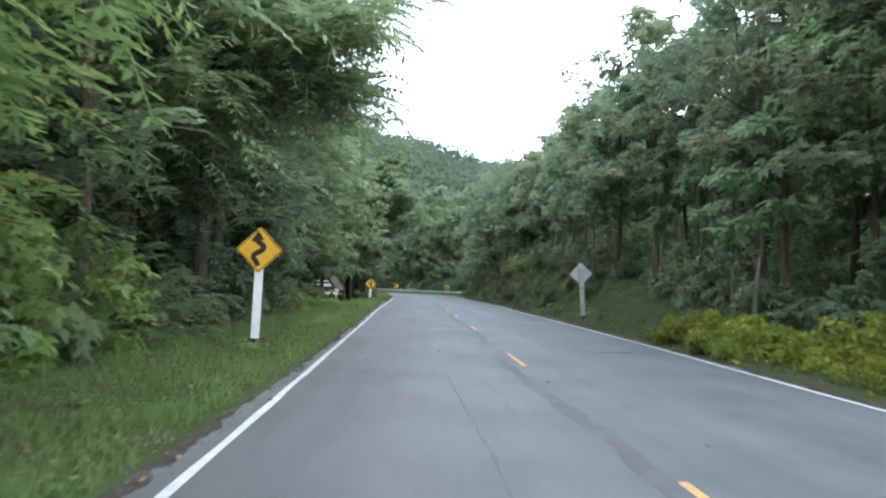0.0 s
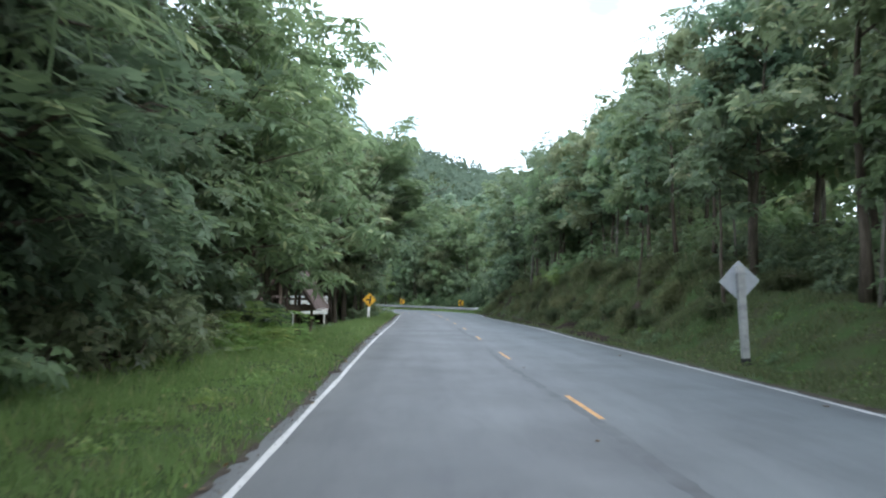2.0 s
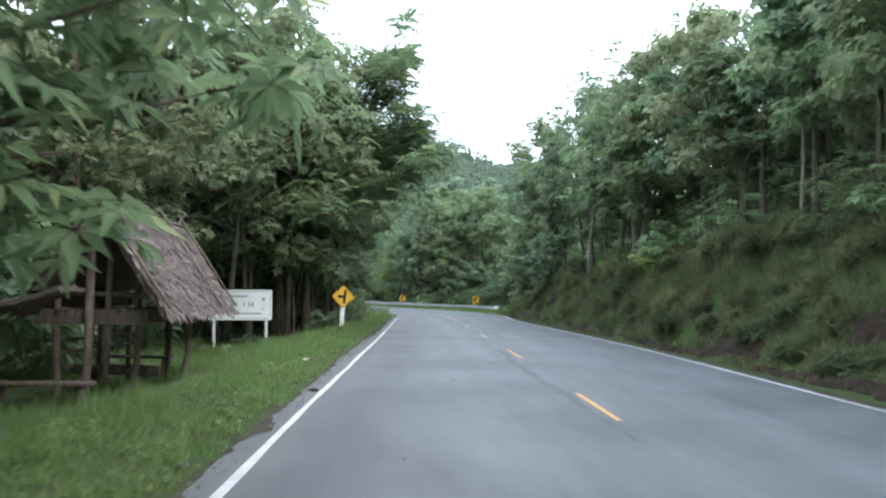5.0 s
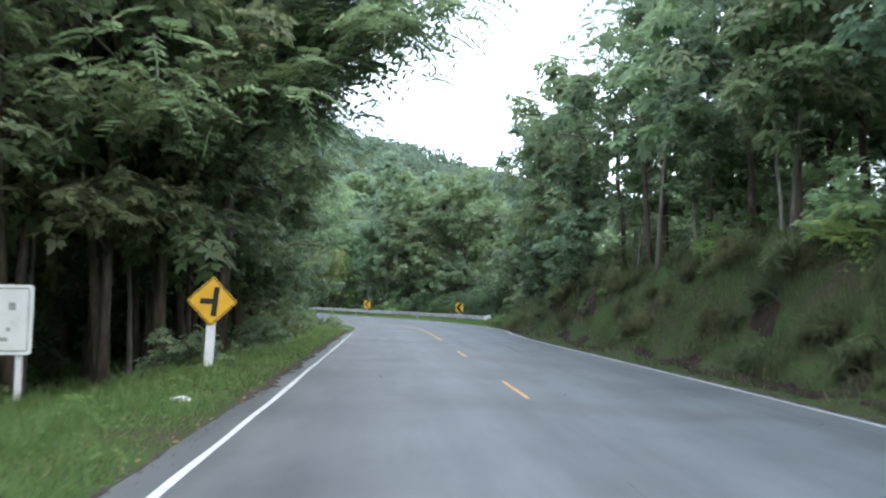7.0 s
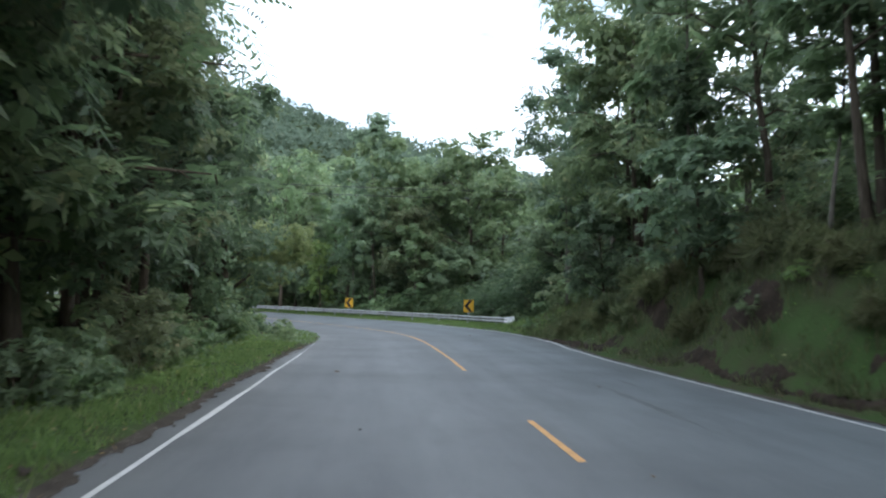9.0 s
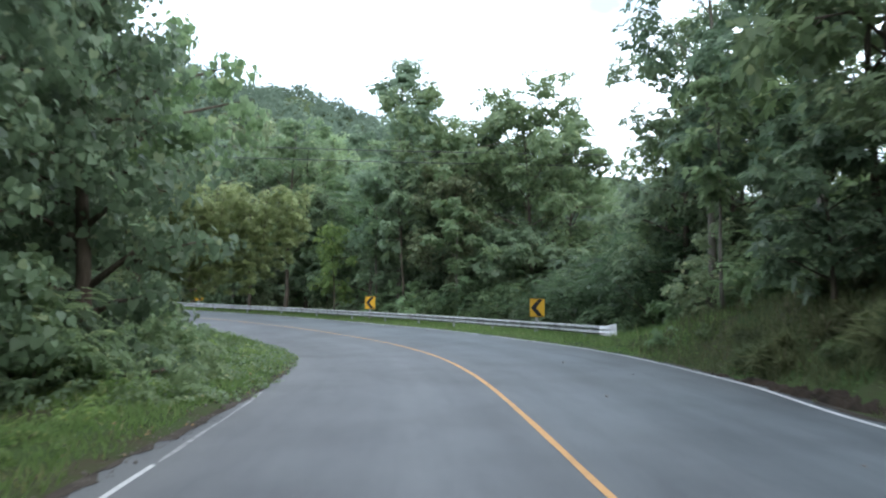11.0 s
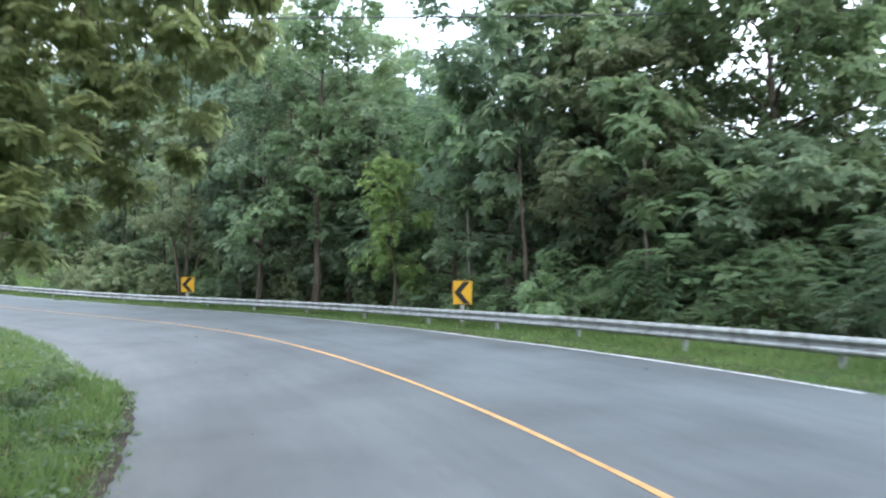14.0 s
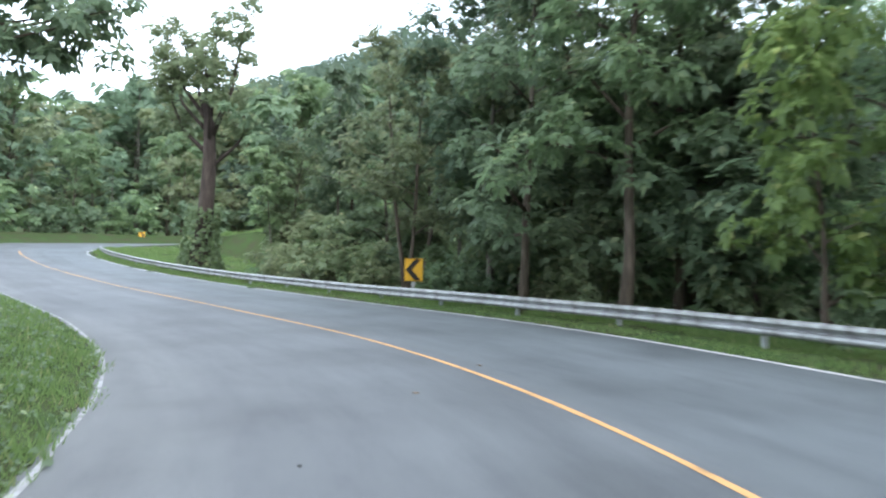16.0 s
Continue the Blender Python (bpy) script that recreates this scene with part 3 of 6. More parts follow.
def fronds(rng, centres, outward, size, pairs=6):
    """Drooping compound leaves: a row of paired narrow leaflets along a curved stalk."""
    n = len(centres)
    d = outward + rng.normal(0, 0.45, (n, 3))
    d /= np.linalg.norm(d, axis=1)[:, None]
    side = np.cross(d, np.array([0, 0, 1.0]))
    side /= np.linalg.norm(side, axis=1)[:, None] + 1e-6
    ln = size * rng.uniform(0.7, 1.3, n)
    vs, ts, base = [], [], 0
    # the stalk, two thin blades
    rows = []
    for f in (0.0, 0.55, 1.0):
        p = centres + d * (ln * f)[:, None]
        p[:, 2] -= 0.55 * ln * f * f
        rows += [p - side * 0.012, p + side * 0.012]
    vs.append(np.stack(rows, 1).reshape(-1, 3))
    i = np.arange(n)[:, None] * 6
    ts += [i + [0, 1, 3], i + [0, 3, 2], i + [2, 3, 5], i + [2, 5, 4]]
    base += n * 6
    for k in range(pairs):
        f = (k + 0.6) / pairs
        p = centres + d * (ln * f)[:, None]
        p[:, 2] -= 0.55 * ln * f * f
        for sg in (-1, 1):
            q = side * sg + d * 0.45
            q[:, 2] -= 0.35
            q /= np.linalg.norm(q, axis=1)[:, None]
            w = d * 0.5
            ll = (ln * 0.34 * (1 - 0.5 * abs(f - 0.45)))[:, None]
            v = np.stack([p, p + q * ll * 0.5 + w * ll * 0.33, p + q * ll, p + q * ll * 0.5 - w * ll * 0.33], 1).reshape(-1, 3)
            i = base + np.arange(n)[:, None] * 4
            vs.append(v)
            ts += [i + [0, 1, 2], i + [0, 2, 3]]
            base += n * 4
    return np.concatenate(vs), np.concatenate(ts)


def clump_leaves(rng, spots, per, size, style, flat=0.62):
    """Leaves round the spots (x, y, z, radius)."""
    spots = np.asarray(spots)
    rep = np.repeat(spots, per, axis=0)
    u = rng.normal(0, 1, (len(rep), 3))
    u /= np.linalg.norm(u, axis=1)[:, None]
    rad = rep[:, 3:4] * rng.uniform(0.25, 1.08, (len(rep), 1)) ** 0.6
    c = rep[:, :3] + u * rad * np.array([1, 1, flat])
    nrm = u * 0.6 + np.array([0, 0, 0.75])
    if style == "frond":
        o = u.copy()
        o[:, 2] = np.abs(o[:, 2]) * 0.4 + 0.05
        return fronds(rng, c, o, size)
    if style == "blade":
        return leaves(rng, c, u * 0.9 + np.array([0, 0, 0.3]), size, droop=-0.7, width=0.2, fold=0.08)
    if style == "whorl":
        return sprays(rng, c, u * 0.35 + np.array([0, 0, 0.9]), size, 9, 0.14, 0.32)
    if style == "tuft":
        return leaves(rng, c, u * 0.9 + np.array([0, 0, 0.3]), size, droop=-0.5, width=0.035, fold=0.02)
    if style == "heart":
        return heart_leaves(rng, c, u * np.array([1, 1, 0.3]) + np.array([0, 0, 0.25]), size)
    return sprays(rng, c, nrm, size * 1.2)


def tree_parts(seed, height, crown_base, spread, n_limbs, per, leaf, style="leaf", trunk_r=0.16, lean=0.4, bark=None, leaf_mat=None, forks=1, profile=(0.75, 1.0, 0.85, 0.35), clumps=5, radius=(0.6, 1.15), sides=7):
    """Meshes of trunk with limbs, and of crown."""
    rng = np.random.default_rng(seed)
    verts, faces, spots = [], [], []

    def add(points, radii, sd):
        v, f = tube_arrays(points, radii, sd)
        k = len(verts)
        verts.extend(v)
        faces.extend([tuple(i + k for i in q) for q in f])

    tops = []
    for k in range(forks):
        a = rng.uniform(0, 6.28) if forks > 1 else rng.uniform(0, 6.28)
        ln = lean * rng.uniform(0.6, 1.3) * (1.6 if forks > 1 else 1)
        n = 8
        z = np.linspace(-0.3, height * 0.93, n)
        f = np.linspace(0, 1, n)
        bend = ln * f ** (0.8 if forks > 1 else 1.5)
        wx, wy = np.cumsum(rng.normal(0, 0.05 * height / 10, n)), np.cumsum(rng.normal(0, 0.05 * height / 10, n))
        wx, wy = wx - wx[0], wy - wy[0]
        pts = np.stack([np.cos(a) * bend + wx, np.sin(a) * bend + wy, z], 1)
        rr = trunk_r * (0.75 if forks > 1 else 1) * (1 - 0.86 * f) * (1 + 0.5 * np.exp(-np.maximum(z, 0) / 0.35))
        add(pts, rr, sides)
        tops.append((pts, rr))
    for i in range(n_limbs):
        pts, rr = tops[i % forks]
        f = crown_base + (0.98 - crown_base) * ((i + rng.uniform(0, 0.8)) / n_limbs)
        q = f * (len(pts) - 1)
        j = min(int(q), len(pts) - 2)
        p = pts[j] + (pts[j + 1] - pts[j]) * (q - j)
        az = i * 2.4 + rng.uniform(-0.5, 0.5)
        g = (f - crown_base) / (1 - crown_base)
        reach = spread * np.interp(g, [0, 0.35, 0.7, 1.0], profile) * rng.uniform(0.7, 1.2)
        up = rng.uniform(0.15, 0.6) * reach * (0.6 + g)
        tip = p + np.array([math.cos(az) * reach, math.sin(az) * reach, up])
        mid = p + (tip - p) * 0.5 + np.array([0, 0, 0.12 * reach]) + rng.normal(0, 0.08 * reach, 3)
        r0 = max(0.02, np.interp(q, range(len(rr)), rr) * 0.55)
        add([p, mid, tip], [r0, r0 * 0.6, r0 * 0.18], 5)
        for c in range(clumps):
            h = rng.uniform(0.3, 1.08)
            base = p + (mid - p) * h * 2 if h < 0.5 else mid + (tip - mid) * (h - 0.5) * 2
            spot = base + rng.normal(0, 0.12 * reach + 0.15, 3) * np.array([1, 1, 0.8])
            if sides > 4 and c % 2 == 0:
                add([base, (base + spot) / 2 + rng.normal(0, 0.05, 3), spot], [r0 * 0.3, r0 * 0.22, 0.008], 3)
            spots.append((*spot, rng.uniform(*radius) * (0.75 + 0.1 * spread / 2)))
    for pts, rr in tops:
        spots.append((*(pts[-1] + np.array([0, 0, 0.1])), radius[0]))
    v, t = clump_leaves(rng, spots, per, leaf, style)
    trunk = mesh_of("trunk", verts, faces, bark or BARK, True)
    crown = tri_mesh("crown", v, t, leaf_mat or LEAF_MID)
    return trunk, crown


def tree(label, category="tree", group="roadside forest trees", name="tree", **kw):
    trunk, crown = tree_parts(**kw)
    ob = thing(name, Matrix(), label, category, group)
    put("trunk", trunk, ob)
    put("crown", crown, ob)
    return ob


def bush_parts(seed, radius, height, n_spots, per, leaf, mat, style="leaf", stems=6):
    rng = np.random.default_rng(seed)
    spots, verts, faces = [], [], []
    for i in range(n_spots):
        a, r = rng.uniform(0, 6.28), radius * math.sqrt(rng.uniform(0, 1))
        top = height * (1 - 0.55 * (r / radius) ** 2) * rng.uniform(0.75, 1.1)
        z = rng.uniform(0.12, 1.0) * top
        spots.append((math.cos(a) * r, math.sin(a) * r, z, rng.uniform(0.22, 0.42) * (0.5 + radius / 2)))
    for i in range(stems):
        sx, sy, sz, _ = spots[i]
        b = np.array([sx * 0.05, sy * 0.05, -0.15])
        v, f = tube_arrays([b, (np.array([sx, sy, sz]) + b) / 2 + rng.normal(0, 0.05, 3), (sx, sy, sz)], [0.022, 0.016, 0.006], 4)
        k = len(verts)
        verts.extend(v)
        faces.extend([tuple(q + k for q in w) for w in f])
    v, t = clump_leaves(rng, spots, per, leaf, style)
    return mesh_of("stem", verts, faces, BARK, True), tri_mesh("foliage", v, t, mat)


def bush(label, category="bush", group="roadside undergrowth", name="bush", **kw):
    stems, fol = bush_parts(**kw)
    ob = thing(name, Matrix(), label, category, group)
    put("stem", stems, ob)
    put("foliage", fol, ob)
    return ob


def plant(proto, used, x, y, z, turn, size, tilt=(0, 0)):
    """Set the prototype itself the first time, then copies."""
    m = pose(x, y, z, tilt[0], tilt[1], turn) @ Matrix.Diagonal((size[0], size[0], size[1], 1))
    if proto.name not in used:
        used.add(proto.name)
        proto.matrix_basis = m
        return proto
    return copy_thing_plain(proto, m)


def copy_thing_plain(proto, m):
    keep = proto.scale.copy()
    proto.scale = (1, 1, 1)
    c = copy_thing(proto, m)
    proto.scale = keep
    return c


def bough_tree(label, x, y, top, tips, seed, style, leaf, per, mat, hang=0.0, more=7, inner=0.3, strands=()):
    """A tree with its main boughs led to given tips; leaf clumps along the outer half of each."""
    rng = np.random.default_rng(seed)
    z0 = float(ground(np.array([x]), np.array([y]))[0])
    ob = thing("tree", pose(x, y, z0), label, "tree", "roadside forest trees")
    verts, faces, spots = [], [], []

    def add(points, radii, sides):
        v, f = tube_arrays(points, radii, sides)
        k = len(verts)
        verts.extend(v)
        faces.extend([tuple(i + k for i in q) for q in f])

    add([(0, 0, -0.3), (0.08, 0.05, top * 0.35), (0.0, 0.12, top * 0.7), (0.2, 0.1, top)], [0.2, 0.13, 0.1, 0.04], 8)
    ends = [np.array((tx - x, ty - y, tz - z0)) for tx, ty, tz in tips]
    ends += [np.array((rng.uniform(-2.5, 0.5), rng.uniform(-2.5, 2.5), rng.uniform(0.6, 1.05) * top)) for _ in range(more)]
    for e in ends:
        p = np.array((0.03, 0.1, min(top * 0.85, e[2] * 0.72)))
        mid = p + (e - p) * 0.55 + np.array((0, 0, 0.35))
        add([p, mid, e], [0.075, 0.05, 0.012], 5)
        for k in range(9):
            f = rng.uniform(inner, 1.03)
            q = p + (mid - p) * f * 2 if f < 0.5 else mid + (e - mid) * (f - 0.5) * 2
            q = q + rng.normal(0, 0.3, 3)
            q[2] -= hang * rng.uniform(0, 1) * f
            spots.append((*q, rng.uniform(0.35, 0.65)))
    # vines that hang from the boughs
    for sx, sy, high, low in strands:
        a = np.array((sx - x, sy - y, high - z0))
        e = np.array((sx - x + rng.uniform(-0.15, 0.15), sy - y + rng.uniform(-0.15, 0.15), low - z0))
        add([a, (a + e) / 2 + rng.normal(0, 0.06, 3), e], [0.009, 0.008, 0.004], 4)
        for f in np.linspace(0.05, 0.98, max(3, int((high - low) / 0.28))):
            q = a + (e - a) * f + rng.normal(0, 0.1, 3)
            spots.append((*q, 0.34 - 0.16 * f))
    v, t = clump_leaves(rng, spots, per, leaf, style)
    put("trunk", mesh_of("trunk", verts, faces, BARK, True), ob)
    put("crown", tri_mesh("crown", v, t, mat), ob)
    return ob


USED = set()
RNG = random.Random(11)
TALL = [
    tree("tall forest tree with large dark green leaves", seed=1, height=13, crown_base=0.22, spread=3.3, n_limbs=16, per=120, leaf=0.195, leaf_mat=LEAF_DARK),
    tree("tall forest tree with mid green leaves", seed=2, height=14, crown_base=0.28, spread=3.1, n_limbs=16, per=120, leaf=0.195, leaf_mat=LEAF_MID, lean=0.9),
    tree("tall forked forest tree with olive green leaves", seed=3, height=12, crown_base=0.25, spread=3.4, n_limbs=16, per=120, leaf=0.185, leaf_mat=LEAF_OLIVE, forks=2, lean=1.0),
    tree("tall slim forest tree with bluish green leaves", seed=4, height=15, crown_base=0.3, spread=2.7, n_limbs=16, per=120, leaf=0.195, leaf_mat=LEAF_BLUE, bark=PALE_BARK, trunk_r=0.15),
]
FEATHER = [
    tree("tree with drooping feathery compound leaves", seed=5, height=12, crown_base=0.2, spread=3.6, n_limbs=16, per=7, leaf=0.85, style="frond", leaf_mat=LEAF_MID),
    tree("tree with drooping dark feathery compound leaves", seed=6, height=13, crown_base=0.2, spread=3.8, n_limbs=16, per=7, leaf=0.9, style="frond", leaf_mat=LEAF_DARK, lean=0.8),
]
SLIM = [
    tree("thin pale-stemmed young tree with a sparse crown", seed=7, height=8, crown_base=0.45, spread=1.5, n_limbs=9, per=45, leaf=0.28, leaf_mat=LEAF_MID, bark=PALE_BARK, trunk_r=0.075, clumps=3, radius=(0.4, 0.7)),
    tree("thin young tree with a sparse dark crown", seed=8, height=9, crown_base=0.5, spread=1.4, n_limbs=9, per=45, leaf=0.28, leaf_mat=LEAF_DARK, trunk_r=0.08, clumps=3, radius=(0.4, 0.7), lean=0.9),
]

BANK = [
    tree("forest tree on the bank with a bare dark trunk", group="bank forest trees", seed=71, height=12, crown_base=0.4, spread=2.9, n_limbs=15, per=80, leaf=0.25, leaf_mat=LEAF_MID, trunk_r=0.15, lean=0.5),
    tree("forest tree on the bank with a dark trunk and olive crown", group="bank forest trees", seed=72, height=12.5, crown_base=0.36, spread=3.0, n_limbs=15, per=80, leaf=0.24, leaf_mat=LEAF_OLIVE, trunk_r=0.16, lean=0.8),
    tree("bank tree with a bare trunk and feathery dark crown", group="bank forest trees", seed=73, height=12, crown_base=0.38, spread=3.2, n_limbs=14, per=7, leaf=0.8, style="frond", leaf_mat=LEAF_DARK, trunk_r=0.14),
    tree("forest tree on the bank with a bare trunk and bluish crown", group="bank forest trees", seed=74, height=13, crown_base=0.42, spread=2.7, n_limbs=15, per=80, leaf=0.25, leaf_mat=LEAF_BLUE, trunk_r=0.14, lean=0.9),
]

ROWS = [
    tree("forest tree in the second row with mid green leaves", group="second-row forest trees", seed=76, height=13, crown_base=0.26, spread=3.1, n_limbs=15, per=40, leaf=0.36, leaf_mat=LEAF_MID),
    tree("forest tree in the second row with dark green leaves", group="second-row forest trees", seed=77, height=12.5, crown_base=0.3, spread=3.2, n_limbs=15, per=40, leaf=0.36, leaf_mat=LEAF_DARK, lean=0.8),
    tree("forest tree in the second row with olive leaves", group="second-row forest trees", seed=78, height=13.5, crown_base=0.28, spread=3.0, n_limbs=15, per=40, leaf=0.34, leaf_mat=LEAF_OLIVE, bark=PALE_BARK),
]


class BackForest:
    """Trees too far back to count, gathered into one mesh a leaf colour."""

    def __init__(self, bark, **kw):
        trunk, crown = tree_parts(**kw)
        self.data = []
        for me in (trunk, crown):
            me.calc_loop_triangles()
            v = np.empty(len(me.vertices) * 3)
            me.vertices.foreach_get("co", v)
            t = np.empty(len(me.loop_triangles) * 3, dtype=np.int32)
            me.loop_triangles.foreach_get("vertices", t)
            self.data.append((v.reshape(-1, 3), t.reshape(-1, 3)))
            bpy.data.meshes.remove(me)
        self.bark, self.mat, self.spots = bark, kw["leaf_mat"], []

    def add(self, x, y, z, turn, size):
        self.spots.append((x, y, z, radians(turn), size[0], size[1]))

    def build(self, name, label):
        me = None
        vs, ts, ms, base = [], [], [], 0
        for k, (v, t) in enumerate(self.data):
            for x, y, z, a, w, h in self.spots:
                c, q = math.cos(a) * w, math.sin(a) * w
                vs.append(np.stack([v[:, 0] * c - v[:, 1] * q + x, v[:, 0] * q + v[:, 1] * c + y, v[:, 2] * h + z], 1))
                ts.append(t + base)
                ms.append(np.full(len(t), k, dtype=np.int32))
                base += len(v)
        me = tri_mesh(name, np.concatenate(vs), np.concatenate(ts), self.bark)
        me.materials.append(self.mat)
        me.polygons.foreach_set("material_index", np.concatenate(ms))
        return tagged(new(name, me), label, "forest", kind="stuff")


FAR = [
    BackForest(BARK, seed=31, height=13, crown_base=0.12, spread=3.6, n_limbs=14, per=18, leaf=0.55, leaf_mat=LEAF_MID, clumps=4, sides=4),
    BackForest(BARK, seed=32, height=12, crown_base=0.12, spread=3.8, n_limbs=14, per=18, leaf=0.55, leaf_mat=LEAF_OLIVE, clumps=4, sides=4),
    BackForest(PALE_BARK, seed=33, height=14, crown_base=0.12, spread=3.4, n_limbs=14, per=18, leaf=0.55, leaf_mat=LEAF_BLUE, clumps=4, sides=4),
]
HILL = [
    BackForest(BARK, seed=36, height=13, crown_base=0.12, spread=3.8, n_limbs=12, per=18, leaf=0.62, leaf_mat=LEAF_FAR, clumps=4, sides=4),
]
UNDER = [
    BackForest(BARK, seed=34, height=3.2, crown_base=0.05, spread=1.9, n_limbs=10, per=18, leaf=0.38, leaf_mat=LEAF_DARK, clumps=3, sides=4, trunk_r=0.04, radius=(0.5, 0.8)),
    BackForest(BARK, seed=35, height=3.6, crown_base=0.05, spread=1.8, n_limbs=10, per=18, leaf=0.38, leaf_mat=LEAF_MID, clumps=3, sides=4, trunk_r=0.04, radius=(0.5, 0.8)),
]
BUSH = [
    bush("leafy dark green undergrowth bush", seed=21, radius=1.3, height=1.9, n_spots=36, per=36, leaf=0.16, mat=LEAF_DARK),
    bush("leafy green undergrowth bush", seed=22, radius=1.4, height=2.2, n_spots=38, per=36, leaf=0.17, mat=LEAF_MID),
    bush("feathery light green undergrowth bush", seed=23, radius=1.5, height=2.4, n_spots=26, per=6, leaf=0.6, mat=LEAF_MID, style="frond"),
    bush("olive green climbing undergrowth bush", seed=24, radius=1.2, height=2.6, n_spots=36, per=36, leaf=0.14, mat=LEAF_OLIVE),
]
SOFT = [
    bush("tall soft fresh-green feathery shrub behind the guardrail", group="feathery shrubs", name="shrub", seed=25, radius=1.9, height=4.0, n_spots=58, per=7, leaf=0.5, mat=LEAF_SOFT, style="frond"),
    bush("tall soft mid-green feathery shrub behind the guardrail", group="feathery shrubs", name="shrub", seed=26, radius=1.7, height=3.6, n_spots=52, per=7, leaf=0.48, mat=LEAF_SOFT, style="frond"),
]
FERN = bush("clump of arching light green ferns in the undergrowth", "fern", "ferns", "fern", seed=27, radius=0.8, height=1.0, n_spots=16, per=5, leaf=0.8, mat=LEAF_LIGHT, style="frond", stems=3)
CLIMBER = bush("yellow-green climbing plant draped over the undergrowth", "climbing plant", "climbing plants", "climbing_plant", seed=28, radius=0.9, height=3.0, n_spots=40, per=26, leaf=0.15, mat=LEAF_LIGHT)
SHRUB = [
    bush("low yellow-green ornamental roadside shrub", group="yellow roadside shrubs", name="shrub", seed=41, radius=0.85, height=1.0, n_spots=30, per=44, leaf=0.2, mat=LEAF_YELLOW, style="blade"),
    bush("low bright yellow-green roadside shrub", group="yellow roadside shrubs", name="shrub", seed=42, radius=0.8, height=0.85, n_spots=28, per=44, leaf=0.2, mat=LEAF_YELLOW, style="blade"),
]
WEED = [
    bush("low leafy weed clump in the verge grass", "weed", "verge weeds", "weed", seed=51, radius=0.5, height=0.4, n_spots=14, per=36, leaf=0.07, mat=LEAF_LIGHT, stems=3),
    bush("tall leafy weed clump on the bank", "weed", "verge weeds", "weed", seed=52, radius=0.6, height=0.75, n_spots=18, per=36, leaf=0.09, mat=LEAF_MID, stems=3),
]


TUSSOCK = [
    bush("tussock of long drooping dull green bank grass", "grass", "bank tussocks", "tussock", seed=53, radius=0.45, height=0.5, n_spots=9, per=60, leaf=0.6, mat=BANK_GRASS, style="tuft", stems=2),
    bush("tussock of long reddish seeding bank grass", "grass", "bank tussocks", "tussock", seed=54, radius=0.4, height=0.55, n_spots=8, per=56, leaf=0.7, mat=DRY_GRASS, style="tuft", stems=2),
]


def scatter(protos, s0, s1, d0, d1, gap, size=(0.85, 1.2), jitter=0.45, keep=None, tilt=3.0, sink=0.05):
    """Plant protos along the road between offsets d0 and d1, one about every gap metres of s."""
    s = s0
    while s < s1:
        ss, dd = s + RNG.uniform(-jitter, jitter) * gap, RNG.uniform(d0, d1)
        s += gap
        k, kz = RNG.uniform(*size), RNG.uniform(0.9, 1.12)
        proto, turn = RNG.choice(protos), RNG.uniform(0, 360)
        tl = (RNG.uniform(-tilt, tilt), RNG.uniform(-tilt, tilt))
        x, y, z = at(ss, dd)
        if keep and not keep(x, y):
            continue
        if isinstance(proto, BackForest):
            proto.add(x, y, z - 0.2, turn, (k, k * kz))
            continue
        plant(proto, USED, x, y, z - sink, turn, (k, k * kz), tl)


def set_plant(proto, s, d, turn=0.0, k=1.0, kz=1.0, tilt=(0, 0)):
    x, y, z = at(s, d)
    return plant(proto, USED, x, y, z - 0.05, turn, (k, k * kz), tilt)


def clear_of_hut(x, y):
    return not (-12.5 < x < -4.5 and 46 < y < 59) and not (-13.5 < x < -6 and 57 < y < 72)


def clear_of_road(x, y):
    s, d = nearest(np.array([x]), np.array([y]))
    return abs(float(d[0])) > 8.2


ALL = TALL + FEATHER
# left forest
scatter(ALL, -6, 98, -10.2, -8.8, 4.6, keep=lambda x, y: clear_of_hut(x, y) and not (39 < y < 47))
scatter(ROWS, -6, 104, -15.5, -12.5, 5.0, keep=clear_of_hut)
scatter(FAR, -4, 104, -23, -17, 3.0)
scatter(FAR, -4, 104, -42, -24, 6.5)
scatter(SLIM, 0, 100, -14, -9, 5.0, keep=clear_of_hut)
scatter(BUSH, 4, 100, -8.9, -7.9, 2.4, keep=lambda x, y: clear_of_hut(x, y) and not 70 < y < 84)
scatter(BUSH, 2, 102, -12, -10, 3.0, size=(1.0, 1.5), keep=lambda x, y: clear_of_hut(x, y) and not 71 < y < 82)
scatter(UNDER, 0, 104, -20, -13, 2.6, size=(0.9, 1.3))
for s, d, k in [(14, -8.3, 1.05), (22.5, -8.2, 1.1), (29, -10.2, 1.1), (33, -9.8, 1.0), (84, -8.0, 1.1), (91, -8.6, 0.78)]:
    set_plant(FEATHER[int(s) % 2], s, d, s * 37, k * 1.08, 1.0)
reaching = tree("spreading tree whose feathery branches hang over the road", seed=65, height=12, crown_base=0.4, spread=6.2, n_limbs=20, per=11, leaf=0.85, style="frond", leaf_mat=LEAF_MID, trunk_r=0.2, clumps=6)
for s, d, turn, k in ((2.0, -7.6, 250, 0.85), (19.5, -7.6, 0, 1.08), (75.0, -8.3, 140, 1.0)):
    set_plant(reaching, s, d, turn, k)
rosette = tree("tree with rosettes of long drooping compound leaves beside the hut", seed=69, height=11.5, crown_base=0.24, spread=4.0, n_limbs=28, per=63, leaf=0.44, style="whorl", leaf_mat=LEAF_MID, trunk_r=0.16, clumps=5, profile=(0.85, 1.0, 0.95, 0.7))
set_plant(rosette, 44.6, -8.2, 15, 1.0)
set_plant(rosette, 41.5, -9.4, 200, 0.95)
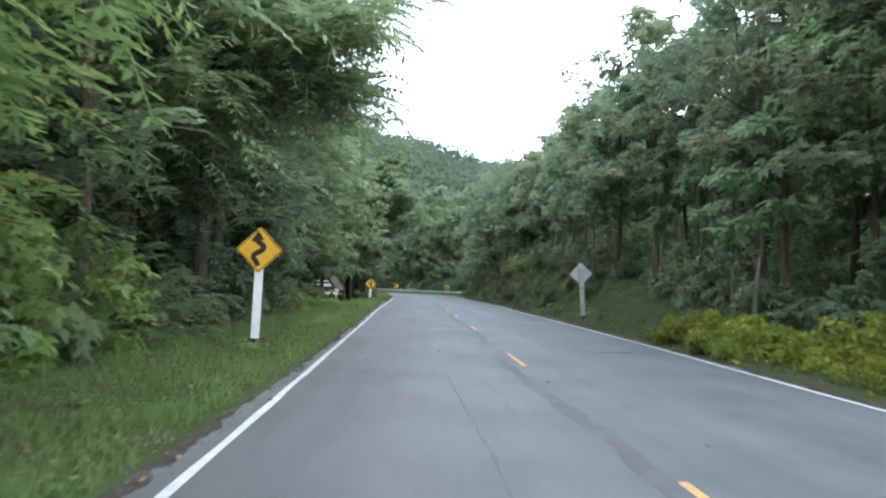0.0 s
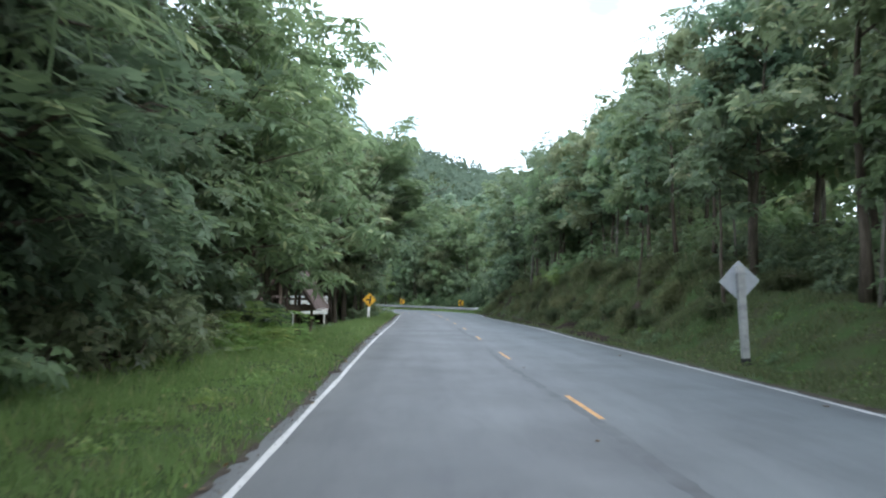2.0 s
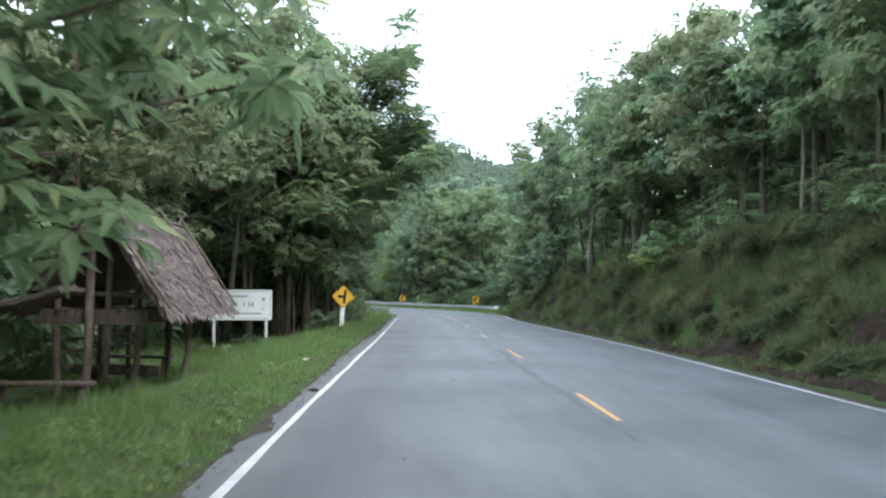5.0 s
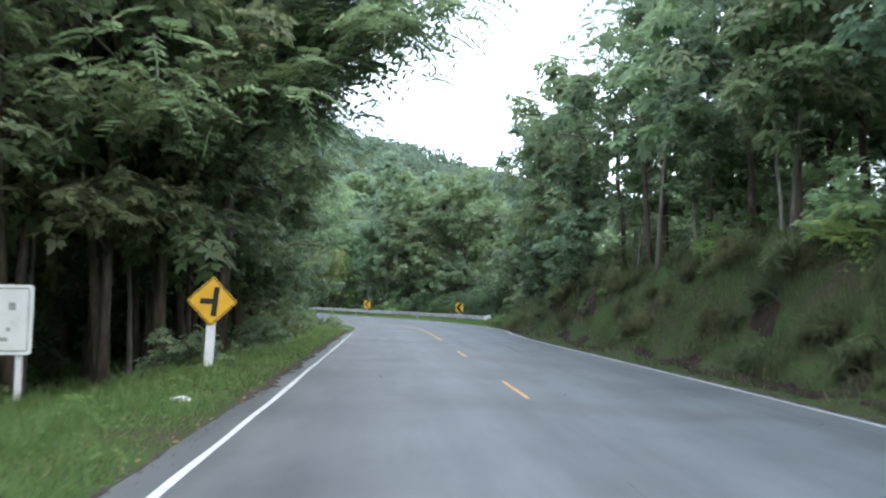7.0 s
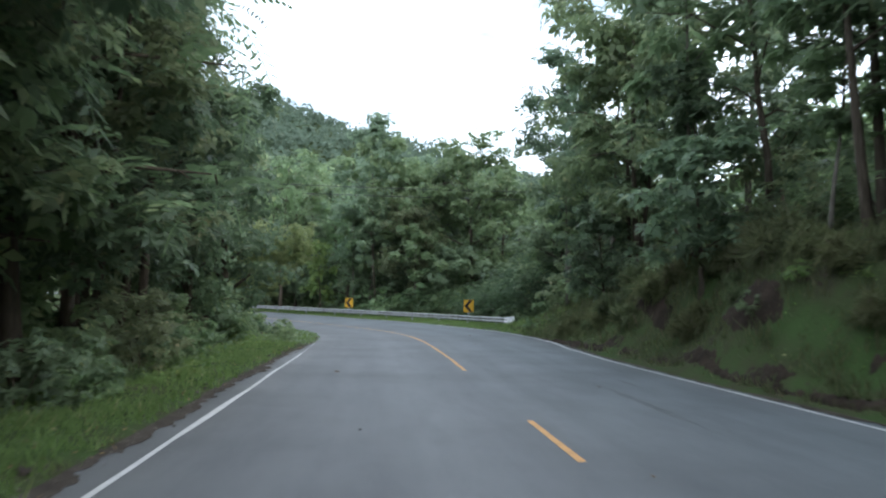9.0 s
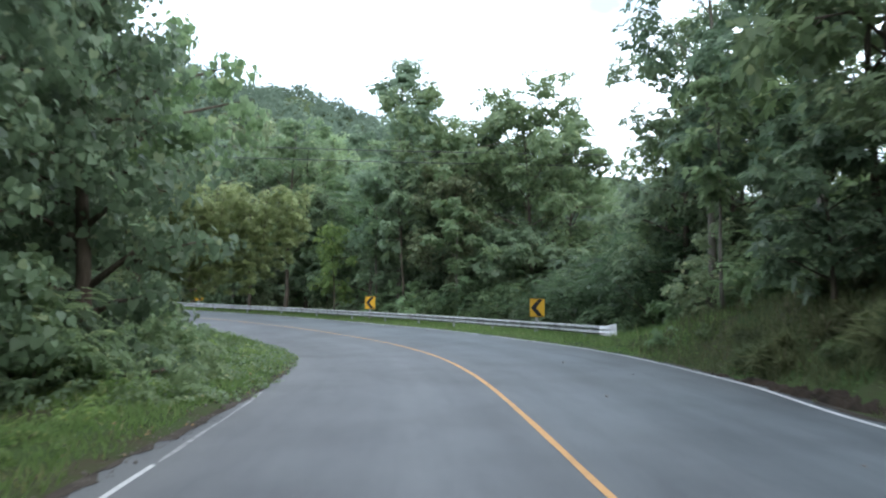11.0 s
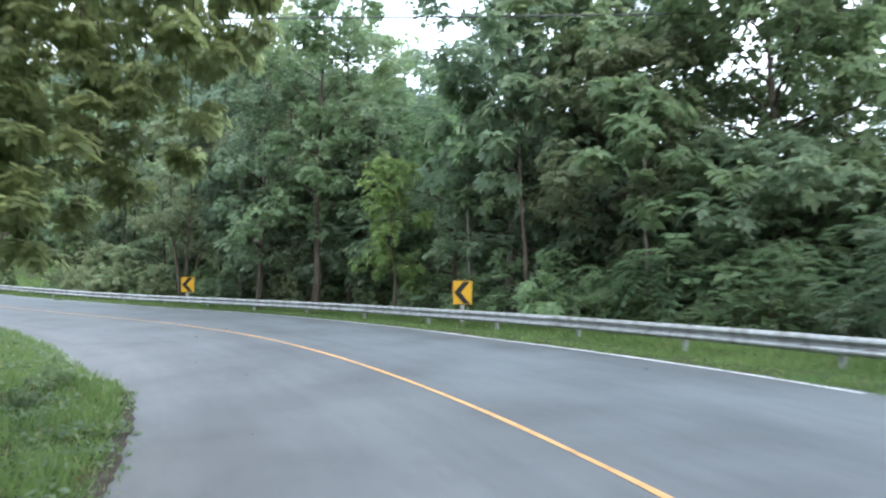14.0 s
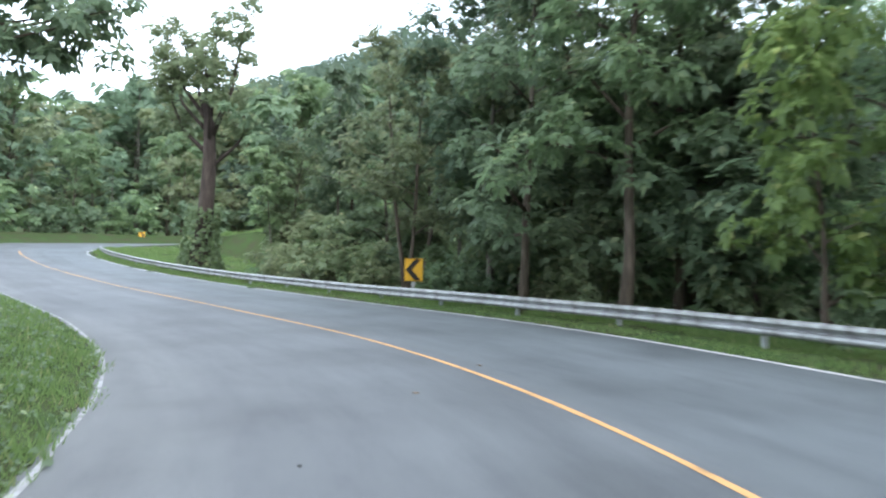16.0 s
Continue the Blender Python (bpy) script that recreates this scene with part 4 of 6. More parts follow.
set_plant(rosette, 37.0, -9.0, 100, 0.88)
for s, d, k in ((9.8, -7.7, 1.0), (12.6, -7.8, 1.1), (14.8, -8.0, 0.9), (4.0, -8.2, 1.1)):
    set_plant(CLIMBER, s, d, s * 40, k)
for s, d, k in ((74.3, -8.8, 0.95), (74.9, -9.6, 1.05), (76.2, -8.5, 0.9), (72.6, -10.6, 1.0)):
    set_plant(SLIM[0], s, d, s * 43, k, 1.1)
set_plant(TALL[2], 60.5, -13.0, 10, 1.15)
set_plant(TALL[0], 27.0, -10.8, 50, 1.0)
for s, d, k in ((80.2, -8.0, 1.0), (86.0, -7.9, 0.95), (91.4, -8.2, 0.9)):
    set_plant(TALL[0], s, d, s * 29, k, 1.05)
for s, d, k in ((71.8, -10.4, 1.2), (72.8, -8.9, 1.1), (78.4, -8.5, 1.1), (77.0, -9.4, 1.05), (81.5, -9.0, 1.0), (88.0, -8.4, 0.95)):
    set_plant(TALL[2], s, d, s * 53, k)
for x, y, top, tips, seed in ((-7.9, 75.6, 13.5, ((-1.0, 72.0, 10.2), (-1.8, 72.3, 9.2), (-2.7, 71.6, 8.0), (-3.0, 73.0, 9.8), (-4.0, 72.8, 10.6), (-4.6, 72.6, 7.0), (-3.8, 73.6, 12.4), (-4.2, 74.6, 14.2), (-5.0, 72.4, 12.8), (-4.4, 75.0, 15.6)), 81),
                              (-7.6, 17.6, 9.0, ((-1.1, 17.3, 6.4), (-2.0, 16.6, 7.4), (-3.2, 17.6, 6.3), (-5.0, 15.6, 5.6), (-2.2, 18.8, 8.2), (-3.6, 16.2, 7.6)), 82)):
    bough_tree("tree with long boughs of drooping fronds over the road", x, y, top, tips, seed, "frond", 0.9, 24, LEAF_MID)
for s, d in ((36.6, -7.3), (38.3, -7.6), (40.2, -7.3), (37.4, -8.2)):
    set_plant(FERN, s, d, s * 67, 1.0 + 0.2 * math.sin(s))
fresh = tree("young tree with fresh light green feathery leaves", seed=66, height=6.5, crown_base=0.25, spread=2.6, n_limbs=14, per=9, leaf=0.8, style="frond", leaf_mat=LEAF_LIGHT, trunk_r=0.1)
set_plant(fresh, 8.6, -8.6, 30, 1.0)
set_plant(fresh, 5.2, -7.6, 200, 0.95)
broad = bush("low plant with very broad fresh green leaves", "plant", "", "plant", seed=67, radius=0.9, height=1.9, n_spots=14, per=5, leaf=0.45, mat=LEAF_LIGHT, style="heart")
set_plant(broad, 7.4, -6.9, 0, 1.0)
set_plant(broad, 11.5, -7.6, 100, 0.85)
forked = tree("wide forked tree with olive green leaves behind the notice board", seed=68, height=13.5, crown_base=0.37, spread=5.4, n_limbs=26, per=150, leaf=0.16, leaf_mat=LEAF_OLIVE, forks=3, lean=3.0, trunk_r=0.2, bark=PALE_BARK)
plant(forked, USED, -12.2, 71.2, float(ground(np.array([-12.2]), np.array([71.2]))[0]) - 0.1, 60, (1.0, 1.0))
# right forest on the bank
for s0, s1, size in ((6, 26, (0.8, 1.0)), (26, 44, (0.85, 1.05)), (44, 58, (0.74, 0.92)), (58, 75, (0.78, 0.95)), (75, 87, (0.9, 1.1)), (87, 101, (0.95, 1.2))):
    scatter(BANK, s0, s1, 8.8, 10.6, 3.6 if s1 < 90 else 6.4, size=size)
    scatter(ROWS, s0, s1, 12.0, 15.0, 3.8 if s1 < 90 else 8.5, size=size if s1 < 90 else (0.6, 0.78))
    scatter(FAR, s0, s1, 17, 24, 3.0 if s1 < 90 else 7.0, size=(size[0] * 0.85, size[1] * 0.85) if s1 < 90 else (0.36, 0.46))
scatter(TALL, 101, 111, 8.8, 10.6, 3.2, size=(0.9, 1.1))
scatter(ROWS, 101, 112, 12.0, 15.0, 5.0)
scatter(BUSH, 100, 110.5, 8.6, 10, 1.5, size=(0.9, 1.4))
scatter(BUSH, 58, 100, 11.5, 14.5, 2.6, size=(1.0, 1.5))
scatter(SLIM, 16, 108, 7.4, 11, 4.8, size=(0.75, 1.0))
scatter(BUSH, 16, 34, 8.4, 10, 2.0, size=(0.8, 1.2))
scatter(BUSH, 34, 58, 9.6, 11, 2.2, size=(0.8, 1.2))
scatter(BUSH, 60, 110, 8.6, 10.6, 6.0)
scatter(BUSH, 4, 58, 11.5, 14, 3.6, size=(1.0, 1.6))
scatter(UNDER, 0, 58, 14.5, 22, 2.6, size=(0.9, 1.3))
scatter(UNDER, 58, 114, 15, 20, 1.9, size=(1.3, 1.8))
scatter(WEED, 24, 108, 5.6, 9.0, 1.8, size=(0.35, 0.8))
scatter(TUSSOCK, 46, 104, 5.7, 7.6, 0.9, size=(0.6, 1.3), tilt=8)
scatter(TUSSOCK, 40, 106, 7.4, 10.5, 1.1, size=(0.8, 1.6), tilt=8)
scatter(WEED[:1], -1, 60, -7.6, -5.0, 1.1, size=(0.35, 0.7))
scatter(WEED[:1], 60, 100, -7.2, -5.3, 1.5, size=(0.5, 0.9), keep=lambda x, y: not 71 < y < 84)
for s, d, k in ((82.2, 7.5, 1.25), (93.6, 7.8, 1.3), (74.4, 8.3, 1.1)):
    set_plant(SLIM[0], s, d, s * 50, k, 1.1)
drooping = tree("small dark tree drooping over the bank", "small tree", seed=75, height=4.6, crown_base=0.2, spread=1.7, n_limbs=14, per=60, leaf=0.22, leaf_mat=LEAF_DARK, trunk_r=0.07, clumps=4, radius=(0.4, 0.7), lean=0.6)
set_plant(drooping, 91.2, 6.9, 20, 1.0)
set_plant(drooping, 101.5, 7.6, 140, 0.85)
for s, d in ((70.8, 7.6), (77.6, 7.9)):
    set_plant(FERN, s, d, s * 67, 0.8)
for s in (12.2, 13.6, 15.1, 16.6, 18.0, 19.4, 20.7, 22.0, 10.6, 8.9):
    set_plant(SHRUB[int(s) % 2], s, 5.45 + 0.2 * math.sin(s * 3), s * 71, 0.8 + 0.22 * math.sin(s * 5))
    set_plant(SHRUB[int(s + 1) % 2], s + 0.6, 6.5 + 0.2 * math.sin(s * 4), s * 31, 0.85 + 0.2 * math.sin(s * 7))
# behind the guardrail
scatter(SOFT, 112.2, 118, 10.0, 10.8, 1.8, size=(1.1, 1.5))
scatter(SOFT, 118, 129, 9.4, 10.2, 1.9, size=(0.8, 1.2))
scatter(SOFT, 111, 131, 11.2, 13.8, 1.9, size=(1.2, 1.75))
scatter(SOFT, 111, 130, 15, 18, 2.6, size=(1.9, 2.5))
for x, y, k in ((7.9, 126.5, 0.72), (10.0, 121.0, 0.85), (12.5, 125.0, 0.8)):
    plant(FEATHER[1], USED, x, y, float(ground(np.array([x]), np.array([y]))[0]) - 0.1, x * 61, (k, k))
scatter(BUSH, 112.5, 128, 8.9, 9.6, 2.2, size=(0.6, 1.0))
scatter(TALL, 111, 119, 13, 17, 4.0, size=(0.6, 0.8))
scatter(ALL, 130, 143, 9.0, 11, 4.2)
scatter(ALL, 143, 170, 9.0, 11, 3.6, size=(0.6, 0.78))
scatter(ROWS, 129, 142, 12.5, 16, 4.0, size=(0.5, 0.6))
scatter(ROWS, 142, 170, 12.5, 16, 3.6, size=(0.66, 0.82))
scatter(FAR, 130, 168, 19, 25, 3.0, size=(0.72, 0.92), keep=lambda x, y: clear_of_road(x, y) and x < 1.0)
scatter(FAR, 126, 166, 25, 60, 3.2, size=(0.75, 0.95), keep=lambda x, y: clear_of_road(x, y) and x < -1.0)
scatter(SLIM, 128, 168, 7.6, 11, 3.8)
scatter(BUSH, 128, 168, 7.9, 9.4, 2.4)
scatter(BUSH, 126, 168, 10, 15, 2.6, size=(1.2, 1.9))
scatter(UNDER, 112, 168, 13, 22, 2.0, size=(0.9, 1.3))
light_tree = tree("small tree hung with fresh yellow-green climbing leaves", seed=61, height=6.8, crown_base=0.15, spread=1.7, n_limbs=12, per=34, leaf=0.26, leaf_mat=LEAF_LIGHT, trunk_r=0.1)
plant(light_tree, USED, -11.2, 138.2, float(ground(np.array([-11.2]), np.array([138.2]))[0]), 40, (0.72, 1.0))
for x, y, k, proto in [(-6.6, 136.8, 1.27, TALL[3]), (-0.6, 137.2, 1.02, TALL[3]), (-3.2, 133.2, 0.85, TALL[2]), (-15.5, 141.8, 1.08, TALL[1]), (-18.6, 143.4, 0.95, TALL[0]), (-24.5, 148, 0.82, TALL[2]), (-21, 147.5, 0.92, TALL[3]), (5.5, 116.2, 0.66, TALL[1]), (7.2, 113.6, 0.72, TALL[0]), (-20, 152, 0.85, TALL[2]), (-23, 153.2, 0.75, TALL[2]), (-14, 148, 1.2, TALL[1]), (8.8, 140, 0.85, FEATHER[0])]:
    plant(proto, USED, x, y, float(ground(np.array([x]), np.array([y]))[0]) - 0.1, x * 31, (k * 0.95, k))
broad_crown = tree("tall broad-crowned tree with dense mid green foliage", seed=91, height=15.6, crown_base=0.15, spread=4.6, n_limbs=34, per=84, leaf=0.25, leaf_mat=LEAF_MID, trunk_r=0.2, clumps=6, profile=(0.9, 1.0, 0.85, 0.45))
set_plant(broad_crown, 75.6, -10.2, 200, 1.08)
set_plant(broad_crown, 82.5, -10.5, 20, 0.95)
plant(broad_crown, USED, 2.1, 133.4, float(ground(np.array([2.1]), np.array([133.4]))[0]) - 0.1, 70, (1.05, 1.06))
plant(broad_crown, USED, 4.4, 135.2, float(ground(np.array([4.4]), np.array([135.2]))[0]) - 0.1, 200, (0.9, 0.92))
plant(broad_crown, USED, -2.6, 136.4, float(ground(np.array([-2.6]), np.array([136.4]))[0]) - 0.1, 300, (0.85, 0.95))
plant(broad_crown, USED, -10.6, 146.0, float(ground(np.array([-10.6]), np.array([146.0]))[0]) - 0.1, 130, (0.74, 0.78))
for x, y, k in ((6.0, 123.8, 2.05), (7.8, 120.6, 2.0), (4.8, 127.2, 1.5), (7.0, 126.2, 1.8)):
    plant(SOFT[0], USED, x, y, float(ground(np.array([x]), np.array([y]))[0]) - 0.1, x * 91, (k * 0.8, k))
plant(TALL[0], USED, 8.5, 122.4, float(ground(np.array([8.5]), np.array([122.4]))[0]) - 0.1, 15, (0.8, 0.88))
low_tree = tree("low dense tree with whorls of broad dark green leaves", seed=92, height=7.4, crown_base=0.2, spread=2.5, n_limbs=18, per=84, leaf=0.26, leaf_mat=LEAF_DARK, trunk_r=0.09, clumps=5)
for x, y, k in ((0.0, 131.6, 0.95), (3.8, 130.6, 0.85), (-3.4, 135.0, 1.05), (-6.6, 138.0, 1.0), (-13.0, 143.0, 0.95), (-16.2, 145.6, 1.0), (-20.2, 148.2, 0.9)):
    plant(low_tree, USED, x, y, float(ground(np.array([x]), np.array([y]))[0]) - 0.1, x * 47, (k, k))
for q, d, k in ((20.5, -9.6, 0.75), (27.0, -9.4, 0.85), (30.5, -8.9, 0.7), (33.8, -9.6, 0.85), (38.5, -10.2, 0.9), (24.0, -10.5, 0.9), (36.0, -11.5, 1.0)):
    set_plant(low_tree, q, d, q * 57, k)
for x, y, k in ((-18.0, 148.2, 1.32), (-20.8, 149.4, 1.42)):
    plant(TALL[2], USED, x, y, float(ground(np.array([x]), np.array([y]))[0]) - 0.1, x * 31, (k * 0.6, k))
# inside of the bend
vine = tree("tree trunk smothered in large-leaved climbing vine", seed=62, height=10, crown_base=0.03, spread=1.5, n_limbs=26, per=56, leaf=0.19, style="heart", leaf_mat=LEAF_DARK, trunk_r=0.18, clumps=4, profile=(1.0, 1.0, 1.0, 0.8))
set_plant(vine, 100.5, -7.6, 0, 1.0)
set_plant(vine, 97.2, -8.4, 120, 0.9)
set_plant(vine, 103.6, -10.0, 200, 0.95)
set_plant(vine, 108.5, -11.0, 60, 0.85)
for x, y, k in ((-14.9, 113.6, 1.15), (-16.9, 112.2, 1.1), (-17.6, 115.4, 1.1)):
    plant(vine, USED, x, y, float(ground(np.array([x]), np.array([y]))[0]) - 0.05, x * 80, (k, k))
overhang = tree("large spreading tree with drooping leafy branches over the bend", seed=64, height=12.5, crown_base=0.42, spread=4.6, n_limbs=16, per=75, leaf=0.25, leaf_mat=LEAF_DARK, trunk_r=0.22)
plant(overhang, USED, -31.5, 125.0, float(ground(np.array([-31.5]), np.array([125.0]))[0]), 0, (1.0, 1.0))
VINES = [(-9.0 - 0.2 * i, 115.6 + 0.8 * math.sin(i * 2.4), 5.7 + 0.5 * math.sin(i * 1.7), float(np.interp(i, [0, 5, 10, 30], [4.0, 3.0, 2.1, 1.7])) + 0.4 * math.sin(i * 3.1)) for i in range(30)]
bough_tree("small olive tree with hanging vines over the inside of the bend", -17.2, 119.6, 6.8, ((-10.3, 117.0, 5.2), (-10.8, 117.6, 5.8), (-11.8, 116.9, 5.4), (-12.5, 118.0, 6.2), (-13.4, 116.7, 5.8), (-12.2, 117.3, 6.6), (-14.2, 117.6, 6.4)), 83, "leaf", 0.095, 112, LEAF_VINE, 0.7, 5, 0.3, VINES)
bough_tree("leafy tree leaning in over the inside verge", -32.0, 134.0, 11.0, ((-27.2, 135.3, 7.2), (-28.0, 136.4, 8.0), (-26.6, 136.2, 7.8), (-28.6, 135.6, 9.0)), 84, "leaf", 0.22, 75, LEAF_DARK, 0.8, 6)
bough_tree("vine-hung tree leaning over the inside of the bend", -12.2, 103.8, 9.0, ((-8.2, 104.4, 6.6), (-8.9, 104.9, 7.6), (-9.4, 104.2, 6.0), (-10.4, 104.0, 8.4)), 85, "heart", 0.2, 40, LEAF_MID, 0.9, 6)
scatter(ALL, 104, 118, -15.5, -13.0, 4.2)
scatter(FAR, 104, 130, -27, -19, 2.8)
scatter(FAR, 104, 150, -62, -28, 3.2, keep=clear_of_road)
scatter(BUSH, 98, 109, -8.8, -7.2, 1.5, size=(0.6, 0.85))
scatter(BUSH, 104, 120, -13, -9.8, 2.2, size=(0.7, 1.1))
scatter(WEED, 98, 112, -8.5, -5.2, 0.8, size=(0.7, 1.3))
scatter(WEED, 112, 126, -8.5, -5.6, 1.6, size=(0.5, 0.9))
for x, y, k in ((-34.8, 155.4, 1.5), (-33.2, 153.8, 1.3), (-36.4, 158.0, 1.6), (-31.4, 152.6, 1.5), (-29.4, 151.2, 1.4), (-33.5, 159.0, 1.8), (-30.5, 156.0, 1.7)):
    plant(BUSH[3], USED, x, y, float(ground(np.array([x]), np.array([y]))[0]) - 0.05, x * 77, (k, k))
scatter(UNDER, 182, 232, -12.5, -11.2, 1.5, size=(0.8, 1.2))
scatter(FAR, 180, 232, -17, -13, 2.6, size=(0.65, 0.85), keep=clear_of_road)
# woods round the far bend
FR = random.Random(5)


def back(protos, x, y, k, kz=1.0):
    z = float(ground(np.array([x]), np.array([y]))[0])
    FR.choice(protos).add(x, y, z - 0.3, FR.uniform(0, 360), (k, k * kz))


for i in range(150):
    a, r = radians(FR.uniform(-20, 62)), FR.uniform(205, 340)
    x, y = -math.sin(a) * r, math.cos(a) * r
    if clear_of_road(x, y) and not (-72 < x < -26 and 150 < y < 188):
        back(HILL, x, y, FR.uniform(1.0, 1.5))
for row in range(3):
    for i in range(34):
        x = -112 + i * 3.6 + FR.uniform(-1, 1)
        y = 197 + 0.14 * (x + 58) + row * 5 + FR.uniform(0, 3) + (8 if row else 0)
        if clear_of_road(x, y):
            back(FAR if row else UNDER + FAR[:1], x, y, FR.uniform(1.45, 1.85) if row else 1.05)
for i in range(26):
    x, y = FR.uniform(-112, -82), FR.uniform(140, 192)
    if clear_of_road(x, y):
        back(FAR, x, y, FR.uniform(1.1, 1.5))
for q, w in zip(FAR + HILL + UNDER, ("mid green", "olive green", "bluish green", "muted green", "dark green", "green")):
    q.build("back_forest" if q not in UNDER else "undergrowth", "dense " + w + (" forest trees standing behind the roadside rows" if q not in UNDER else " undergrowth between the forest trunks"))

# dark scrub crowding the narrow verge before the bend
for i in range(4, 18):
    if i > 10 or i % 4 == 0:
        set_plant(BUSH[(0, 1, 3, 0)[i % 4]], 66.0 + 1.45 * i + 0.4 * math.sin(i * 5.1), -7.0 + 0.35 * math.sin(i * 2.3), i * 77, 0.58 + 0.14 * math.sin(i * 3.7), 1.05)
    if i > 10 or i % 3 == 0:
        set_plant(WEED[1], 66.4 + 1.45 * i + 0.5 * math.sin(i * 1.9), -6.6 + 0.25 * math.sin(i * 4.1), i * 53, 0.66 + 0.2 * math.sin(i * 2.9))
# rank weeds round the feet of the notice board
for i in range(26):
    set_plant(WEED[1], 58.0 + 0.62 * i + 0.5 * math.sin(i * 2.7), -10.4 - 2.2 * math.sin(i * 3.3), i * 61, 0.65 + 0.2 * math.sin(i * 1.7))
# the lone old tree with an ivy-clad base
old = thing("tree", pose(-41.7, 156.8, float(ground(np.array([-41.7]), np.array([156.8]))[0])), "old tree with a reddish trunk and ivy-clad base", "tree")
old_bark = surface("reddish_old_bark", [(0.3, (0.034, 0.027, 0.023)), (0.5, (0.066, 0.051, 0.043)), (0.7, (0.11, 0.087, 0.073))], 2.0, 8, rough=0.9, bump=0.8, bump_scale=12, stretch=(2, 2, 0.4), spec=0.1)
org = np.random.default_rng(63)
ov, of, osp = [], [], []


def old_limb(points, radii, sides):
    v, f = tube_arrays(points, radii, sides)
    k = len(ov)
    ov.extend(v)
    of.extend([tuple(i + k for i in q) for q in f])


old_limb([(0, 0, -0.4), (0.03, 0, 0.5), (0.1, 0, 1.4), (0.25, 0.1, 3), (0.45, 0.1, 6), (0.4, 0.1, 8.0), (0.15, 0.1, 9.6), (-0.1, 0.2, 12.0)], [0.95, 0.68, 0.52, 0.45, 0.38, 0.33, 0.2, 0.05], 10)
for start, tip, r in [(7.4, (2.7, 0.4, 15.2), 0.2), (6.6, (-2.9, 0.2, 10.8), 0.17), (8.2, (-1.6, 1.0, 13.6), 0.17), (7.0, (1.2, -1.4, 12.4), 0.15), (5.8, (3.1, 1.0, 9.6), 0.14), (8.6, (0.6, 0.3, 14.2), 0.15), (7.8, (-2.2, -0.8, 12.4), 0.14), (8.4, (-3.6, 0.8, 15.0), 0.15)]:
    mid = (0.4 + (tip[0] - 0.4) * 0.6, 0.1 + (tip[1] - 0.1) * 0.5, start + (tip[2] - start) * 0.38)
    old_limb([(0.42, 0.1, start), mid, tip], [r, r * 0.6, r * 0.15], 6)
    for k in range(18):
        f = org.uniform(0.05, 1.08)
        p = np.array(mid) + (np.array(tip) - np.array(mid)) * f + org.normal(0, 0.5, 3)
        old_limb([np.array(mid) + (np.array(tip) - np.array(mid)) * max(f, 0) * 0.9, p], [0.03, 0.012], 3)
        osp.append((*p, org.uniform(0.45, 0.85)))
put("trunk", mesh_of("trunk", ov, of, old_bark, True), old)
cv, ct = clump_leaves(org, osp, 84, 0.2, "leaf")
put("crown", tri_mesh("crown", cv, ct, LEAF_OLIVE), old)
ia = org.uniform(0, 6.28, 1500)
iz = 3.6 * org.uniform(0, 1, 1500) ** 1.5
ir = np.interp(iz, [0, 1, 4], [1.25, 0.95, 0.75]) * org.uniform(0.95, 1.2, 1500)
iv, it = leaves(org, np.stack([np.cos(ia) * ir + 0.06 * iz, np.sin(ia) * ir, iz], 1), np.stack([np.cos(ia), np.sin(ia), 0.3 + 0 * ia], 1), 0.26)
put("ivy", tri_mesh("ivy", iv, it, LEAF_MID), old, "green ivy leaves climbing the trunk base")


# ---- far woods on the ridge: uncountable crowns in one mesh ----
def far_woods():
    rng = np.random.default_rng(77)
    n = 6500
    a, r = np.radians(rng.uniform(-38, 62, n)), 300 + 420 * rng.uniform(0, 1, n) ** 0.7
    x, y = -np.sin(a) * r, np.cos(a) * r
    z = ground(x, y)
    k = rng.uniform(3.0, 5.5, n)
    per = 18
    c = np.repeat(np.stack([x, y, z + k * 0.8], 1), per, axis=0)
    u = rng.normal(0, 1, (n * per, 3))
    u[:, 2] = np.abs(u[:, 2]) - 0.25
    u /= np.linalg.norm(u, axis=1)[:, None]
    kk = np.repeat(k, per)[:, None]
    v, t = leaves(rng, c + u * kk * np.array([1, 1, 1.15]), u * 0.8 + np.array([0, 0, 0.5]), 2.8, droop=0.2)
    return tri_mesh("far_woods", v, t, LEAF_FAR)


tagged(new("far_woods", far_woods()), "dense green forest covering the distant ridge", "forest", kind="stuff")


# ---- scarps of bare earth in the bank: s from, s to, d from, d to, slant ----
CUTS = [(46.2, 49.3, 6.2, 7.2, 0.1), (51.6, 53.8, 6.3, 7.0, 0.1), (55.6, 60.2, 5.15, 6.5, 0.1), (60.6, 63.0, 6.0, 7.0, 0.2), (67.0, 69.0, 5.6, 6.2, 0.1), (71.8, 73.8, 6.3, 7.0, 0.1), (78.6, 83.6, 5.7, 6.9, -0.12), (85.4, 88.8, 5.7, 6.5, 0.0), (91.4, 97.2, 6.0, 6.8, 0.05),
        (42.5, 56.5, 4.92, 5.5, 0.0), (54.5, 68.5, 5.08, 5.65, 0.0), (66, 80.5, 5.12, 5.65, 0.0), (78, 92.5, 5.02, 5.55, 0.0), (90, 103, 4.98, 5.5, 0.0)]


